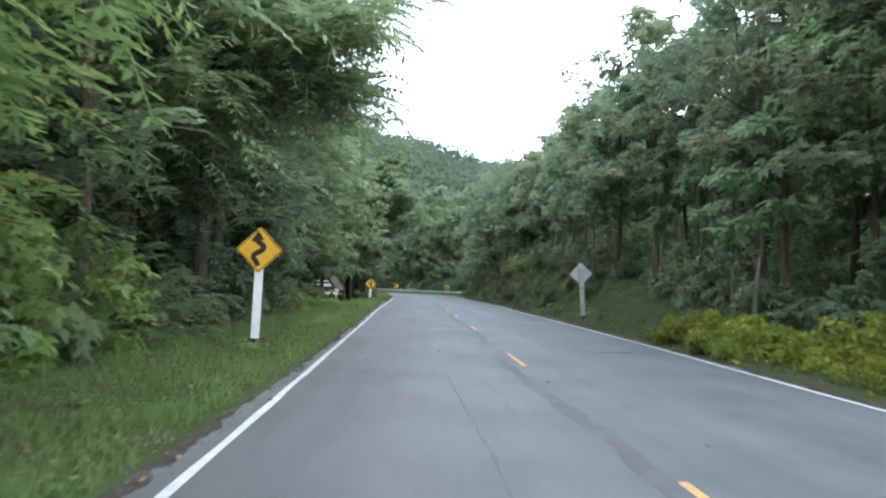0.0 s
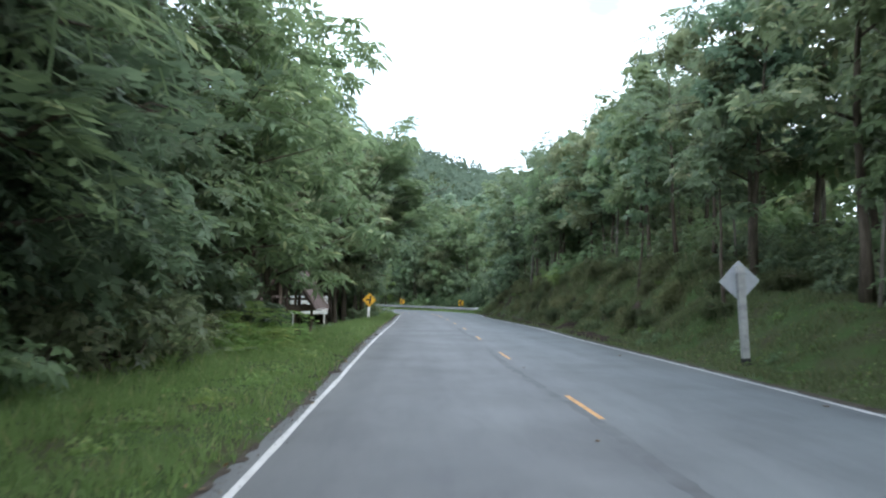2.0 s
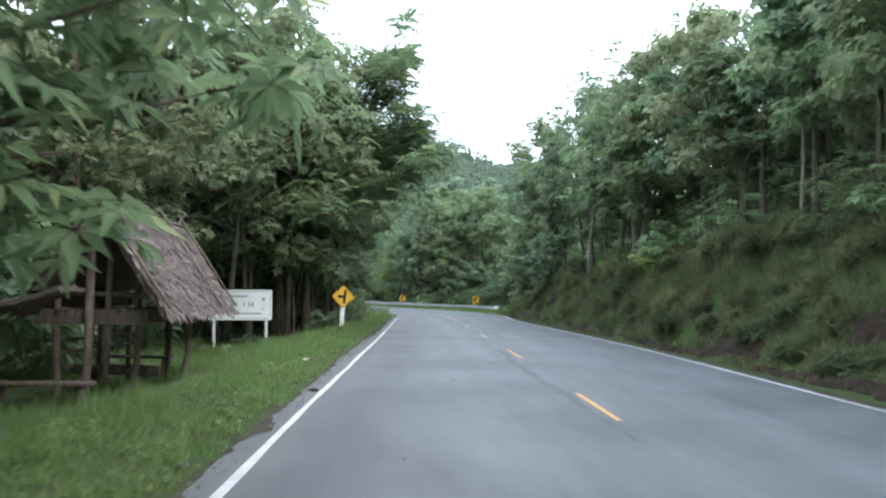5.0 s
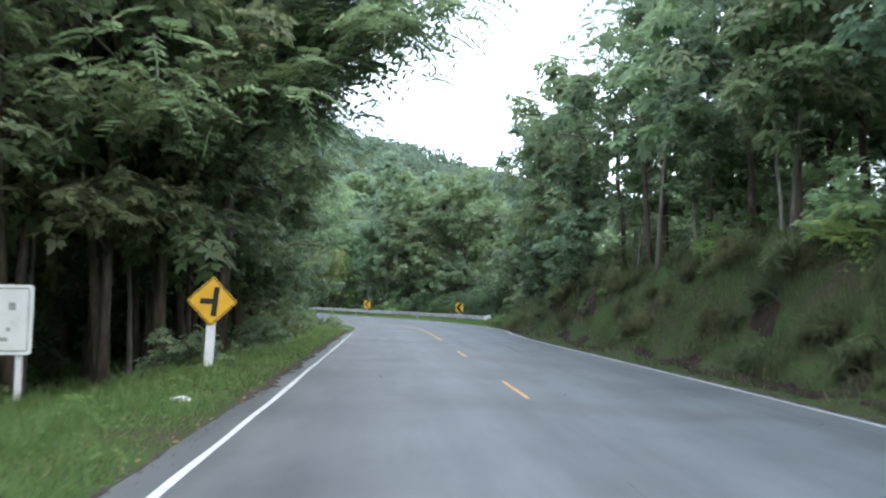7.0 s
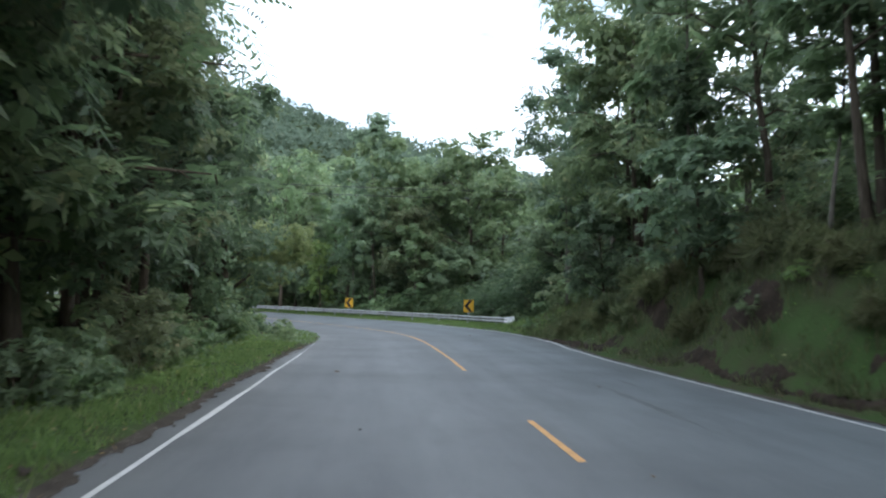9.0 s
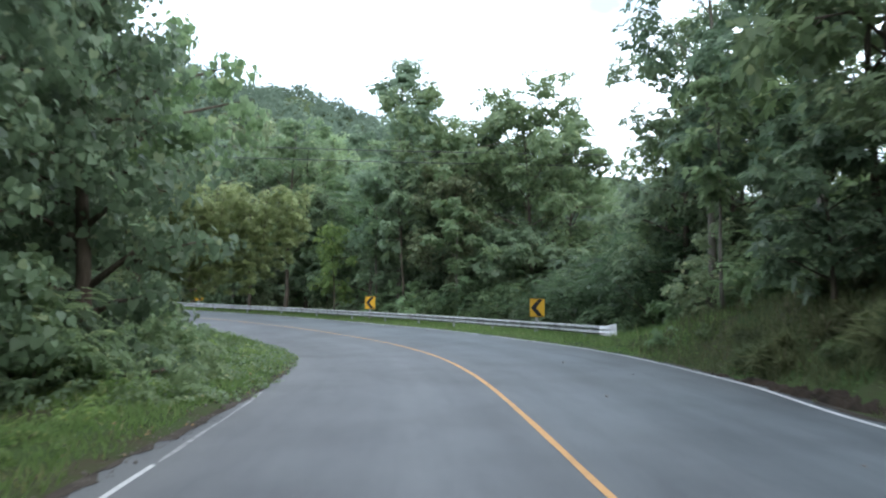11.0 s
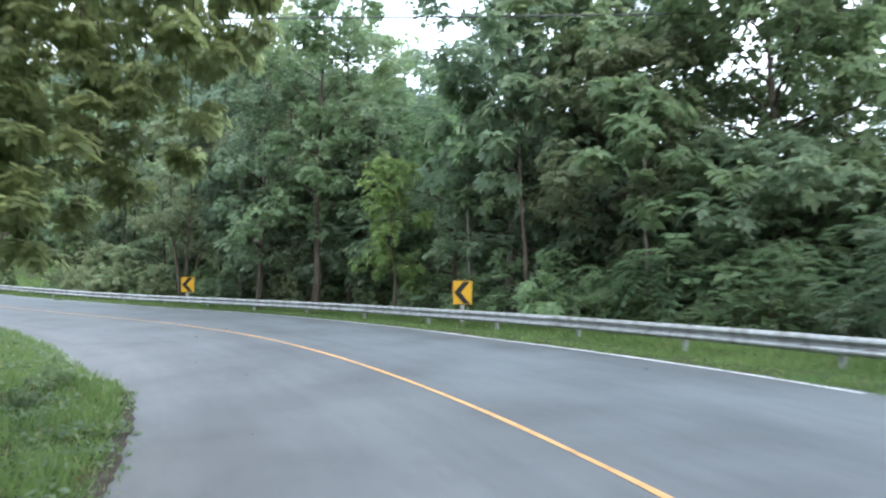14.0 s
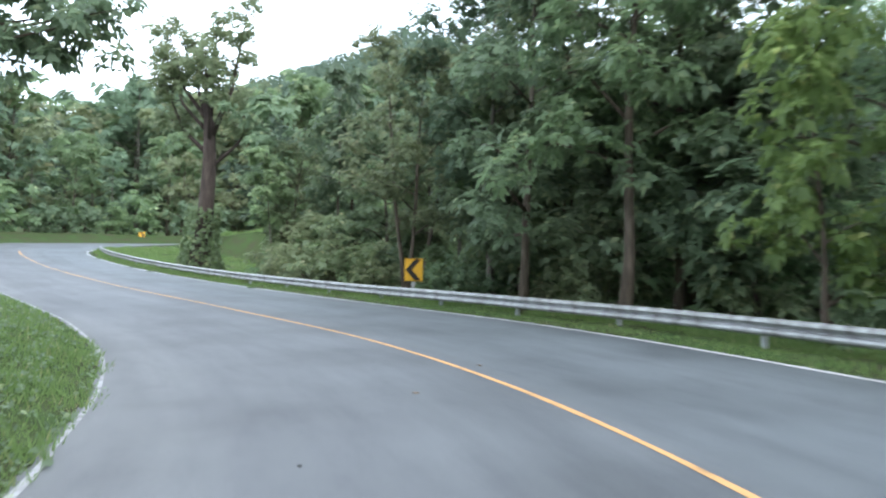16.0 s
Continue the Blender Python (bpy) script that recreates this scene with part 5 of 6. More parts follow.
def in_cut(s, d, grow=1.0):
    """One inside a scarp, falling to nought at its ragged rim."""
    out = np.zeros(len(s))
    for s0, s1, d0, d1, k in CUTS:
        u = (s - (s0 + s1) / 2) / ((s1 - s0) / 2) / grow
        v = (d - (d0 + d1) / 2 - k * (s - (s0 + s1) / 2)) / ((d1 - d0) / 2) / grow
        out = np.maximum(out, 1 - u * u - v * v + 0.35 * wave(s * 1.0, d * 2.0, 1.7, 0.7))
    return out


def earth_cut(s0, s1, d0, d1, k):
    ns, nd = int((s1 - s0) / 0.11) + 8, 16
    ss, f = np.meshgrid(np.linspace(s0 - 0.4, s1 + 0.4, ns), np.linspace(-1.35, 1.35, nd))
    dd = (d0 + d1) / 2 + f * (d1 - d0) / 2 + k * (ss - (s0 + s1) / 2)
    p = on_road(ss.ravel(), dd.ravel())
    z = ground(p[:, 0], p[:, 1])
    m = smooth(0.0, 0.5, in_cut(ss.ravel(), dd.ravel()))
    # crumbly face set a little into the slope, ragged at the rim
    lump = 0.07 * wave(p[:, 0] * 3, p[:, 1] * 3, 1.1, 0.3) + 0.05 * wave(p[:, 0] * 7, p[:, 1] * 7, 1.3, 0.9)
    q = p.copy()
    q[:, 2] = z + m * (0.07 + lump) - (1 - m) * 0.1
    i = np.arange(ns * nd).reshape(nd, ns)
    a, b, c, e = i[:-1, :-1].ravel(), i[:-1, 1:].ravel(), i[1:, 1:].ravel(), i[1:, :-1].ravel()
    return tri_mesh("earth_cut", q, np.concatenate([np.stack([a, b, c], 1), np.stack([a, c, e], 1)]), EARTH)


for cut in CUTS:
    tagged(new("earth_cut", earth_cut(*cut)), "bare reddish-brown earth scarp in the grassy bank", "earth", "earth scarps", "structure")


# ---- grass: blades along the verges ----
def verge_places(rng, areas, gap_left=0.1, gap_right=0.4):
    """Random places in areas (s0, s1, d0, d1, per square metre, size) clear of the asphalt and of bare earth."""
    ps, hs = [], []
    for s0, s1, d0, d1, dens, high in areas:
        n = int(abs((s1 - s0) * (d1 - d0)) * dens)
        ss, dd = rng.uniform(s0, s1, n), rng.uniform(min(d0, d1), max(d0, d1), n)
        p = on_road(ss, dd)
        rag = 0.16 * wave(p[:, 0], p[:, 1], 1.1, 0.2) + 0.1 * wave(p[:, 0], p[:, 1], 0.37, 1.2)
        inside = np.where(ss > 96, -0.2, gap_left)
        free = np.where(dd < 0, -dd > asphalt_left(ss) + inside + rag, dd > offset_right(ss) + gap_right * np.interp(ss, [100, 109], [1, 0.12]) + rag) & (in_cut(ss, dd) < rng.uniform(0.1, 0.6, n))
        free &= ((p[:, 0] + 7.7) / 1.65) ** 2 + ((p[:, 1] - 51.2) / 3.3) ** 2 > rng.uniform(0.6, 1.1, n)
        thick = wave(p[:, 0], p[:, 1], 2.6, 1.3) + 0.5 * wave(p[:, 0], p[:, 1], 0.9, 2.1) > rng.uniform(-2.1, 0.6, n)
        p = p[free & thick]
        p[:, 2] = ground(p[:, 0], p[:, 1]) - 0.02
        ps.append(p)
        hs.append(np.full(len(p), high))
    return np.concatenate(ps), np.concatenate(hs)


def grass(name, areas, mat, label):
    rng = np.random.default_rng(len(name) * 13)
    p, high = verge_places(rng, areas)
    n = len(p)
    h = high * rng.uniform(0.4, 1.25, n) * (0.75 + 0.4 * wave(p[:, 0], p[:, 1], 3.3, 0.4))
    az = rng.uniform(0, 6.28, n)
    side = np.stack([np.cos(az), np.sin(az), 0 * az], 1) * (0.01 + 0.03 * h)[:, None]
    lean = np.stack([rng.normal(0, 0.4, n) + 0.25 * wave(p[:, 0], p[:, 1], 0.8, 0.5), rng.normal(0, 0.4, n) + 0.25 * wave(p[:, 0], p[:, 1], 0.7, 1.5), 0 * az], 1)
    mid = p + np.stack([0.3 * lean[:, 0], 0.3 * lean[:, 1], 0.62 + 0 * az], 1) * h[:, None]
    tip = p + np.stack([lean[:, 0], lean[:, 1], 1 + 0 * az], 1) * h[:, None]
    v = np.stack([p - side, p + side, mid + side * 0.7, mid - side * 0.7, tip], 1).reshape(-1, 3)
    i = np.arange(n)[:, None] * 5
    t = np.concatenate([i + [0, 1, 2], i + [0, 2, 3], i + [3, 2, 4]]) if name == "seeding_grass" else np.concatenate([i + [0, 1, 4]])
    return tagged(new(name, tri_mesh(name, v, t, mat)), label, "grass", kind="stuff")


grass("verge_grass", [(-2, 40, -9.0, -4.3, 330, 0.18), (40, 101, -9.5, -4.7, 260, 0.19), (98, 128, -9.5, -4.1, 210, 0.14), (117, 127, -8.0, -4.75, 190, 0.3), (124, 165, -9.5, -4.95, 330, 0.17), (124, 165, -9.5, -5.3, 90, 0.28), (56, 78, -15.0, -8.6, 130, 0.34), (44, 76, -10.5, -5.9, 150, 0.4), (2, 40, -8.5, -6.2, 110, 0.34), (105, 186, 4.45, 6.2, 300, 0.13), (105, 186, 5.6, 8.5, 260, 0.26), (162, 200, 4.8, 18, 110, 0.34)], GRASS, "green grass covering the verge beside the road")
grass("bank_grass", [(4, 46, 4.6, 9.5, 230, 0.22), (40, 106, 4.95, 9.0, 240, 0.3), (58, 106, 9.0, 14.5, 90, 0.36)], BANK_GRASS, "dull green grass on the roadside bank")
grass("seeding_grass", [(44, 108, 5.6, 9.0, 70, 0.45), (58, 76, 5.4, 8.5, 60, 0.6), (-2, 20, -8, -5.0, 20, 0.3)], DRY_GRASS, "tall reddish seeding grass on the bank")


def low_leaves(name, areas, mat, label, size):
    """Small broad leaves of creeping weeds among the grass."""
    rng = np.random.default_rng(len(name) * 7)
    p, high = verge_places(rng, areas, 0.12, 0.3)
    tuft = wave(p[:, 0], p[:, 1], 1.9, 2.4) > rng.uniform(-0.5, 0.9, len(p))
    p, high = p[tuft], high[tuft]
    p[:, 2] += high * rng.uniform(0.2, 1.0, len(p))
    v, t = leaves(rng, p, np.tile([0, 0, 1.0], (len(p), 1)), size, 0.15, 0.42, 0.1)
    return tagged(new(name, tri_mesh(name, v, t, mat)), label, "weeds", kind="stuff")


low_leaves("creeping_weeds", [(-2, 30, -8.5, -4.3, 100, 0.17), (30, 101, -9.5, -4.6, 75, 0.18), (97, 128, -8.5, -4.1, 110, 0.15), (8, 46, 4.8, 8.5, 60, 0.2), (46, 108, 5.3, 9.0, 40, 0.3), (108, 150, 5.0, 8.0, 40, 0.12)], GRASS, "creeping light green weeds in the verge grass", 0.065)

low_leaves("broadleaf_weeds", [(97, 128, -9.0, -4.0, 150, 0.15), (126, 160, -9.0, -5.0, 130, 0.14)], LEAF_DARK, "broad-leaved creeping weeds along the inside of the bend", 0.09)
tagged(strip("earth_edge_bend", 95, 129, lambda s: -asphalt_left(s) - 0.3, lambda s: -asphalt_left(s) + 0.14, DIRT, 0.008, 0.12, ragged=0.03, seed=12), "dark dirt washed along the inside edge of the bend", "ground", kind="structure")
# trodden earth under the hut
tr, ta = np.meshgrid(np.linspace(0, 1, 9), np.linspace(0, 2 * math.pi, 33))
tx, ty = -7.7 + np.cos(ta) * tr * (1.7 + 0.25 * np.sin(3 * ta)), 51.2 + np.sin(ta) * tr * (3.4 + 0.4 * np.cos(4 * ta))
tz = ground(tx, ty) + 0.03 - 0.08 * smooth(0.85, 1.0, tr)
ti = np.arange(33 * 9).reshape(33, 9)
q0, q1, q2, q3 = ti[:-1, :-1].ravel(), ti[:-1, 1:].ravel(), ti[1:, 1:].ravel(), ti[1:, :-1].ravel()
TRODDEN = surface("trodden_brown_earth", [(0.3, (0.07, 0.056, 0.045)), (0.5, (0.12, 0.1, 0.08)), (0.7, (0.17, 0.145, 0.12))], 2.0, 8, rough=0.95, bump=0.5, bump_scale=20, spec=0.1)
tagged(new("bare_earth", tri_mesh("bare_earth", np.stack([tx.ravel(), ty.ravel(), tz.ravel()], 1), np.concatenate([np.stack([q0, q1, q2], 1), np.stack([q0, q2, q3], 1)]), TRODDEN)), "trodden brown earth under the thatched hut", "ground", kind="structure")

# ---- bare earth along the asphalt edges ----
tagged(strip("earth_edge_left", -20, 97, lambda s: -asphalt_left(s) - 0.42, lambda s: -asphalt_left(s) + np.interp(s, [64, 72, 88, 95], [0.0, 0.17, 0.17, 0.0]) + 0.07 * np.sin(s * 1.3) * np.sin(s * 0.37), DIRT, 0.008, 0.09, ragged=0.055, seed=8), "dark crumbly earth along the asphalt edge", "ground", kind="structure")
tagged(strip("earth_edge_right", -20, 105, lambda s: offset_right(s) + 0.16, lambda s: offset_right(s) + 0.65, DIRT, 0.008, 0.11, ragged=0.035, seed=9), "dark crumbly earth along the asphalt edge", "ground", kind="structure")


def edge_places(rng, n, s0, s1, inner, outer):
    """Random places along the crumbling left edge of the asphalt."""
    ss = rng.uniform(s0, s1, n)
    thick = wave(ss, ss * 0.3, 2.3, 0.8) + 0.6 * wave(ss, ss, 0.7, 1.9) > rng.uniform(-1.2, 0.9, n)
    ss = ss[thick]
    off = asphalt_left(ss) + rng.triangular(-inner, 0.02, outer, len(ss))
    p = on_road(ss, -off)
    p[:, 2] = np.maximum(np.where(off < asphalt_left(ss) + 0.3, p[:, 2], -9), ground(p[:, 0], p[:, 1])) + 0.008
    return p


def grit(name, n, s0, s1):
    """Crumbs of earth and broken asphalt, each a lopsided octahedron."""
    rng = np.random.default_rng(311)
    p = edge_places(rng, n, s0, s1, 0.3, 0.4)
    r = rng.uniform(0.004, 0.011, len(p)) * (1 + 1.6 * (rng.uniform(0, 1, len(p)) > 0.94))
    corners = np.array([(1, 0, 0), (0, 1, 0), (-1, 0, 0), (0, -1, 0), (0, 0, 0.8), (0, 0, -0.6)])
    v = (p[:, None, :] + corners[None] * r[:, None, None] * rng.uniform(0.6, 1.5, (len(p), 6, 1))).reshape(-1, 3)
    i = np.arange(len(p))[:, None] * 6
    t = np.concatenate([i + f for f in ([0, 1, 4], [1, 2, 4], [2, 3, 4], [3, 0, 4], [1, 0, 5], [2, 1, 5], [3, 2, 5], [0, 3, 5])])
    return tagged(new(name, tri_mesh(name, v, t, GRIT)), "crumbs of earth and broken asphalt along the road edge", "gravel", kind="stuff")


GRIT = surface("pale_brown_grit", [(0.3, (0.06, 0.052, 0.045)), (0.5, (0.11, 0.098, 0.088)), (0.7, (0.18, 0.165, 0.15))], 8.0, rough=0.95, spec=0.1, island=0.3)
grit("edge_grit", 9000, -2, 99)
LITTER = surface("dry_brown_leaf_litter", [(0.3, (0.09, 0.055, 0.03)), (0.5, (0.19, 0.12, 0.06)), (0.7, (0.30, 0.21, 0.11))], 7.0, rough=0.8, island=0.4)
lt = np.random.default_rng(312)
lp = edge_places(lt, 900, -2, 128, 0.25, 0.9)
lp[:, 2] += 0.015
lv, lf = leaves(lt, lp, np.tile([0, 0, 1.6], (len(lp), 1)), 0.06, 0.0, 0.32, 0.12)
tagged(new("leaf_litter", tri_mesh("leaf_litter", lv, lf, LITTER)), "dry brown leaves scattered along the road edge", "leaf litter", kind="stuff")

# ---- signs, guardrail ----
SIGN_YELLOW = surface("yellow_sign_face", [(0.3, (0.62, 0.33, 0.025)), (0.6, (0.72, 0.40, 0.03))], 2.0, rough=0.45, bump=0.03, spec=0.5)
SIGN_BLACK = surface("black_sign_print", [(0.3, (0.018, 0.016, 0.014)), (0.7, (0.03, 0.027, 0.024))], 4.0, rough=0.5, bump=0.02)
SIGN_GREY = surface("grey_aluminium_sign_back", [(0.3, (0.36, 0.38, 0.4)), (0.7, (0.5, 0.52, 0.54))], 3.0, rough=0.5, metal=0.3, bump=0.05)
POST_WHITE = surface("white_painted_concrete", [(0.28, (0.4, 0.4, 0.4)), (0.42, (0.68, 0.68, 0.69)), (0.7, (0.8, 0.8, 0.8))], 3.5, rough=0.7, bump=0.25, bump_scale=30)
POST_GREY = surface("weathered_pale_concrete", [(0.28, (0.2, 0.2, 0.2)), (0.45, (0.34, 0.34, 0.33)), (0.7, (0.46, 0.46, 0.45))], 3.5, rough=0.8, bump=0.25, bump_scale=30)
POST_BLACK = surface("black_painted_concrete", [(0.3, (0.012, 0.012, 0.012)), (0.7, (0.03, 0.03, 0.03))], 5.0, rough=0.8)
BOARD_WHITE = surface("faded_white_board", [(0.25, (0.5, 0.5, 0.47)), (0.4, (0.78, 0.79, 0.77)), (0.7, (0.86, 0.87, 0.86))], 1.8, 8, rough=0.5, bump=0.05)
FADED_INK = surface("faded_grey_green_ink", [(0.3, (0.2, 0.22, 0.21)), (0.6, (0.42, 0.45, 0.43))], 6.0, rough=0.6, bump=0.02)
GALVANISED = surface("weathered_galvanised_steel", [(0.3, (0.15, 0.145, 0.135)), (0.45, (0.30, 0.305, 0.30)), (0.6, (0.40, 0.41, 0.415)), (0.75, (0.47, 0.48, 0.485))], 3.5, 10, rough=0.5, metal=0.5, bump=0.2, bump_scale=20, stretch=(1, 1, 0.5))


def plate_bm(w, h, thick, corner, diamond=False, hole=0.0):
    """A rounded plate in the xz plane facing -y; hole: the width of a frame, with the middle open."""
    def outline(a, b, c):
        pts = []
        for cx, cz, st in ((a - c, b - c, 0), (-a + c, b - c, 90), (-a + c, -b + c, 180), (a - c, -b + c, 270)):
            for k in range(5):
                t = radians(st + 22.5 * k)
                pts.append((cx + c * math.cos(t), cz + c * math.sin(t)))
        if diamond:
            q = math.sqrt(0.5)
            pts = [((x - z) * q, (x + z) * q) for x, z in pts]
        return pts
    bm = bmesh.new()
    o = outline(w / 2, h / 2, corner)
    if hole:
        i = outline(w / 2 - hole, h / 2 - hole, max(corner - hole, 0.005))
        vo = [[bm.verts.new((x, y, z)) for x, z in o] for y in (-thick / 2, thick / 2)]
        vi = [[bm.verts.new((x, y, z)) for x, z in i] for y in (-thick / 2, thick / 2)]
        n = len(o)
        for k in range(n):
            j = (k + 1) % n
            bm.faces.new((vo[0][k], vi[0][k], vi[0][j], vo[0][j]))
            bm.faces.new((vo[1][k], vo[1][j], vi[1][j], vi[1][k]))
            bm.faces.new((vo[0][k], vo[0][j], vo[1][j], vo[1][k]))
            bm.faces.new((vi[0][k], vi[1][k], vi[1][j], vi[0][j]))
    else:
        f = [bm.verts.new((x, -thick / 2, z)) for x, z in o]
        b = [bm.verts.new((x, thick / 2, z)) for x, z in o]
        n = len(o)
        bm.faces.new(f[::-1])
        bm.faces.new(b)
        for k in range(n):
            j = (k + 1) % n
            bm.faces.new((f[k], f[j], b[j], b[k]))
    bmesh.ops.recalc_face_normals(bm, faces=bm.faces)
    return bm


def shape_bm(outlines, thick):
    """Flat polygons in the xz plane given thickness."""
    bm = bmesh.new()
    for o in outlines:
        f = [bm.verts.new((x, -thick / 2, z)) for x, z in o]
        b = [bm.verts.new((x, thick / 2, z)) for x, z in o]
        bm.faces.new(f)
        bm.faces.new(b[::-1])
        for k in range(len(o)):
            j = (k + 1) % len(o)
            bm.faces.new((f[j], f[k], b[k], b[j]))
    bmesh.ops.recalc_face_normals(bm, faces=bm.faces)
    return bm


def ribbon(points, width):
    """The outline of a band along points."""
    p = spline([(x, z, 0, 0) for x, z in points], 0.02)[:, :2]
    d = np.gradient(p, axis=0)
    d /= np.linalg.norm(d, axis=1)[:, None]
    n = np.stack([-d[:, 1], d[:, 0]], 1) * width / 2
    return [tuple(q) for q in p + n], [tuple(q) for q in (p - n)[::-1]]


def moved(bm, v):
    bmesh.ops.translate(bm, vec=v, verts=bm.verts)
    return bm


band_left, band_right = ribbon([(-0.02, -0.37), (-0.05, -0.28), (-0.125, -0.18), (-0.10, -0.10), (0.01, -0.04), (0.09, 0.03), (0.08, 0.10), (0.0, 0.15), (-0.04, 0.21)], 0.118)
WINDING = [band_left[:-1] + [(-0.195, 0.2), (-0.045, 0.42), (0.115, 0.215)] + band_right[1:]]
TEE = [[(0.03, 0.30), (0.145, 0.30), (0.105, -0.31), (-0.01, -0.31), (0.006, -0.06), (-0.24, -0.06), (-0.24, 0.055), (0.014, 0.055)]]
CHEVRON = [[(0.25, 0.365), (0.03, 0.365), (-0.29, 0.0), (0.03, -0.365), (0.25, -0.365), (-0.06, 0.0)]]


def warning_sign(x, y, top, label, symbol, yaw, lean=0.0, width=0.18):
    z = float(ground(np.array([x]), np.array([y]))[0])
    sign = thing("warning_sign", pose(x, y, z, 0, lean, yaw), label, "road sign")
    high = top - z
    mid = high - 0.53
    part("post", moved(box_bm((width, width * 0.75, high - 0.55 + 0.2), (0, 0, 0), 0.015), (0, 0.03, (high - 0.55) / 2 - 0.02)), POST_WHITE, sign, "white painted concrete post")
    part("post_base", moved(box_bm((width + 0.012, width * 0.75 + 0.012, 0.42), (0, 0, 0), 0.012), (0, 0.03, -0.06)), POST_BLACK, sign, "black painted foot of the post")
    plate = part("plate", moved(plate_bm(0.75, 0.75, 0.012, 0.05, True), (0, -0.065, mid)), SIGN_YELLOW if symbol else SIGN_GREY, sign)
    if symbol:
        part("border", moved(plate_bm(0.715, 0.715, 0.006, 0.04, True, 0.018), (0, -0.072, mid)), SIGN_BLACK, plate, "thin black border line")
        part("symbol", moved(shape_bm(symbol, 0.006), (0, -0.073, mid)), SIGN_BLACK, plate, "black arrow symbol")
    return sign


warning_sign(-4.22, 17.04, 2.75, "yellow diamond winding-road warning sign on a white concrete post", WINDING, 3, 1.6)
warning_sign(-6.84, 70.8, 2.1, "yellow diamond side-road warning sign on a white concrete post", TEE, 4, 1.8)
# the back of a sign that faces the other way
zb = float(ground(np.array([6.46]), np.array([34.7]))[0])
back = thing("warning_sign", pose(6.46, 34.7, zb, 0, 3.2, 183), "grey back of a diamond road sign on a white concrete post", "road sign")
part("post", moved(box_bm((0.19, 0.13, 2.6), (0, 0, 0), 0.015), (0, 0.03, 1.2)), POST_GREY, back, "weathered white concrete post")
part("post_base", moved(box_bm((0.202, 0.142, 0.5), (0, 0, 0), 0.012), (0, 0.03, -0.05)), POST_BLACK, back, "black painted foot of the post")
part("plate", moved(plate_bm(0.75, 0.75, 0.012, 0.05, True), (0, -0.05, 2.12)), SIGN_GREY, back)
for bz in (2.3, 1.95):
    part("strap", moved(box_bm((0.26, 0.012, 0.035), (0, 0, 0), 0.003), (0, 0.102, bz)), GALVANISED, back, "galvanised steel strap round the post")


def chevron_sign(x, y, centre, yaw, flip=1):
    z = float(ground(np.array([x]), np.array([y]))[0])
    sign = thing("chevron_sign", pose(x, y, z, 0, 0, yaw), "yellow chevron bend marker with a black arrow, behind the guardrail", "road sign", "chevron signs")
    mid = centre - z
    part("post", moved(box_bm((0.13, 0.11, mid + 0.35), (0, 0, 0), 0.012), (0, 0.07, mid / 2 - 0.12)), POST_GREY, sign, "weathered pale concrete post")
    plate = part("plate", moved(plate_bm(0.67, 0.81, 0.012, 0.03), (0, 0, mid)), SIGN_YELLOW, sign)
    part("border", moved(plate_bm(0.655, 0.795, 0.006, 0.028, False, 0.012), (0, -0.007, mid)), SIGN_BLACK, plate, "thin black border line")
    part("symbol", moved(shape_bm([[(flip * u, v) for u, v in o] for o in CHEVRON], 0.006), (0, -0.008, mid)), SIGN_BLACK, plate, "black chevron arrow")
    return sign


chevron_sign(0.64, 119.0, 1.32, 6)
chevron_sign(-8.3, 133.8, 1.35, 16)
chevron_sign(-23.5, 146.5, 1.66, 34)
chevron_sign(-73.5, 184.8, 5.1, 48, -1)


def rail_offset(s):
    return np.interp(s, [110, 114, 119, 125, 133, 142, 165, 190], [7.05, 6.8, 6.4, 6.0, 5.6, 5.15, 5.1, 5.3])


def rail_at(s):
    p = on_road(s, rail_offset(s))
    x, y = float(p[0]), float(p[1])
    return x, y, float(ground(np.array([x]), np.array([y]))[0])


s_end = 111.8
x, y, z = rail_at(s_end)
rail = thing("guardrail", pose(x, y, z), "long weathered steel W-beam guardrail round the bend", "guardrail")
PROFILE = [(0.012, 0.158), (-0.03, 0.152), (-0.082, 0.118), (-0.09, 0.082), (-0.05, 0.04), (0.0, 0.018), (0.0, -0.018), (-0.05, -0.04), (-0.09, -0.082), (-0.082, -0.118), (-0.03, -0.152), (0.012, -0.158)]


def base_height(s):
    """The rail's foot line along the bend."""
    road_z = float(on_road(s, 4.6)[2])
    return float(np.interp(s, [111, 119.5, 134, 151], [0.0, 0.0, 0.08, 0.36])) if s < 151 else road_z - float(on_road(151.0, 4.6)[2]) + 0.36


def beam(s0, s1, proud):
    ss = np.linspace(s0, s1 + 0.3, 6)
    verts, faces = [], []
    prof = [(a, b) for a, b in PROFILE] + [(a + 0.005, b) for a, b in PROFILE[::-1]]
    for s in ss:
        h = base_height(s) + 0.58
        for a, b in prof:
            p = on_road(s, rail_offset(s) + a - proud)
            verts.append((float(p[0]) - x, float(p[1]) - y, h + b - z))
    n = len(prof)
    for i in range(len(ss) - 1):
        for k in range(n):
            j = (k + 1) % n
            faces.append((i * n + k, i * n + j, (i + 1) * n + j, (i + 1) * n + k))
    faces += [tuple(range(n)), tuple(range(len(verts) - n, len(verts)))]
    return mesh_of("beam", verts, faces, GALVANISED)


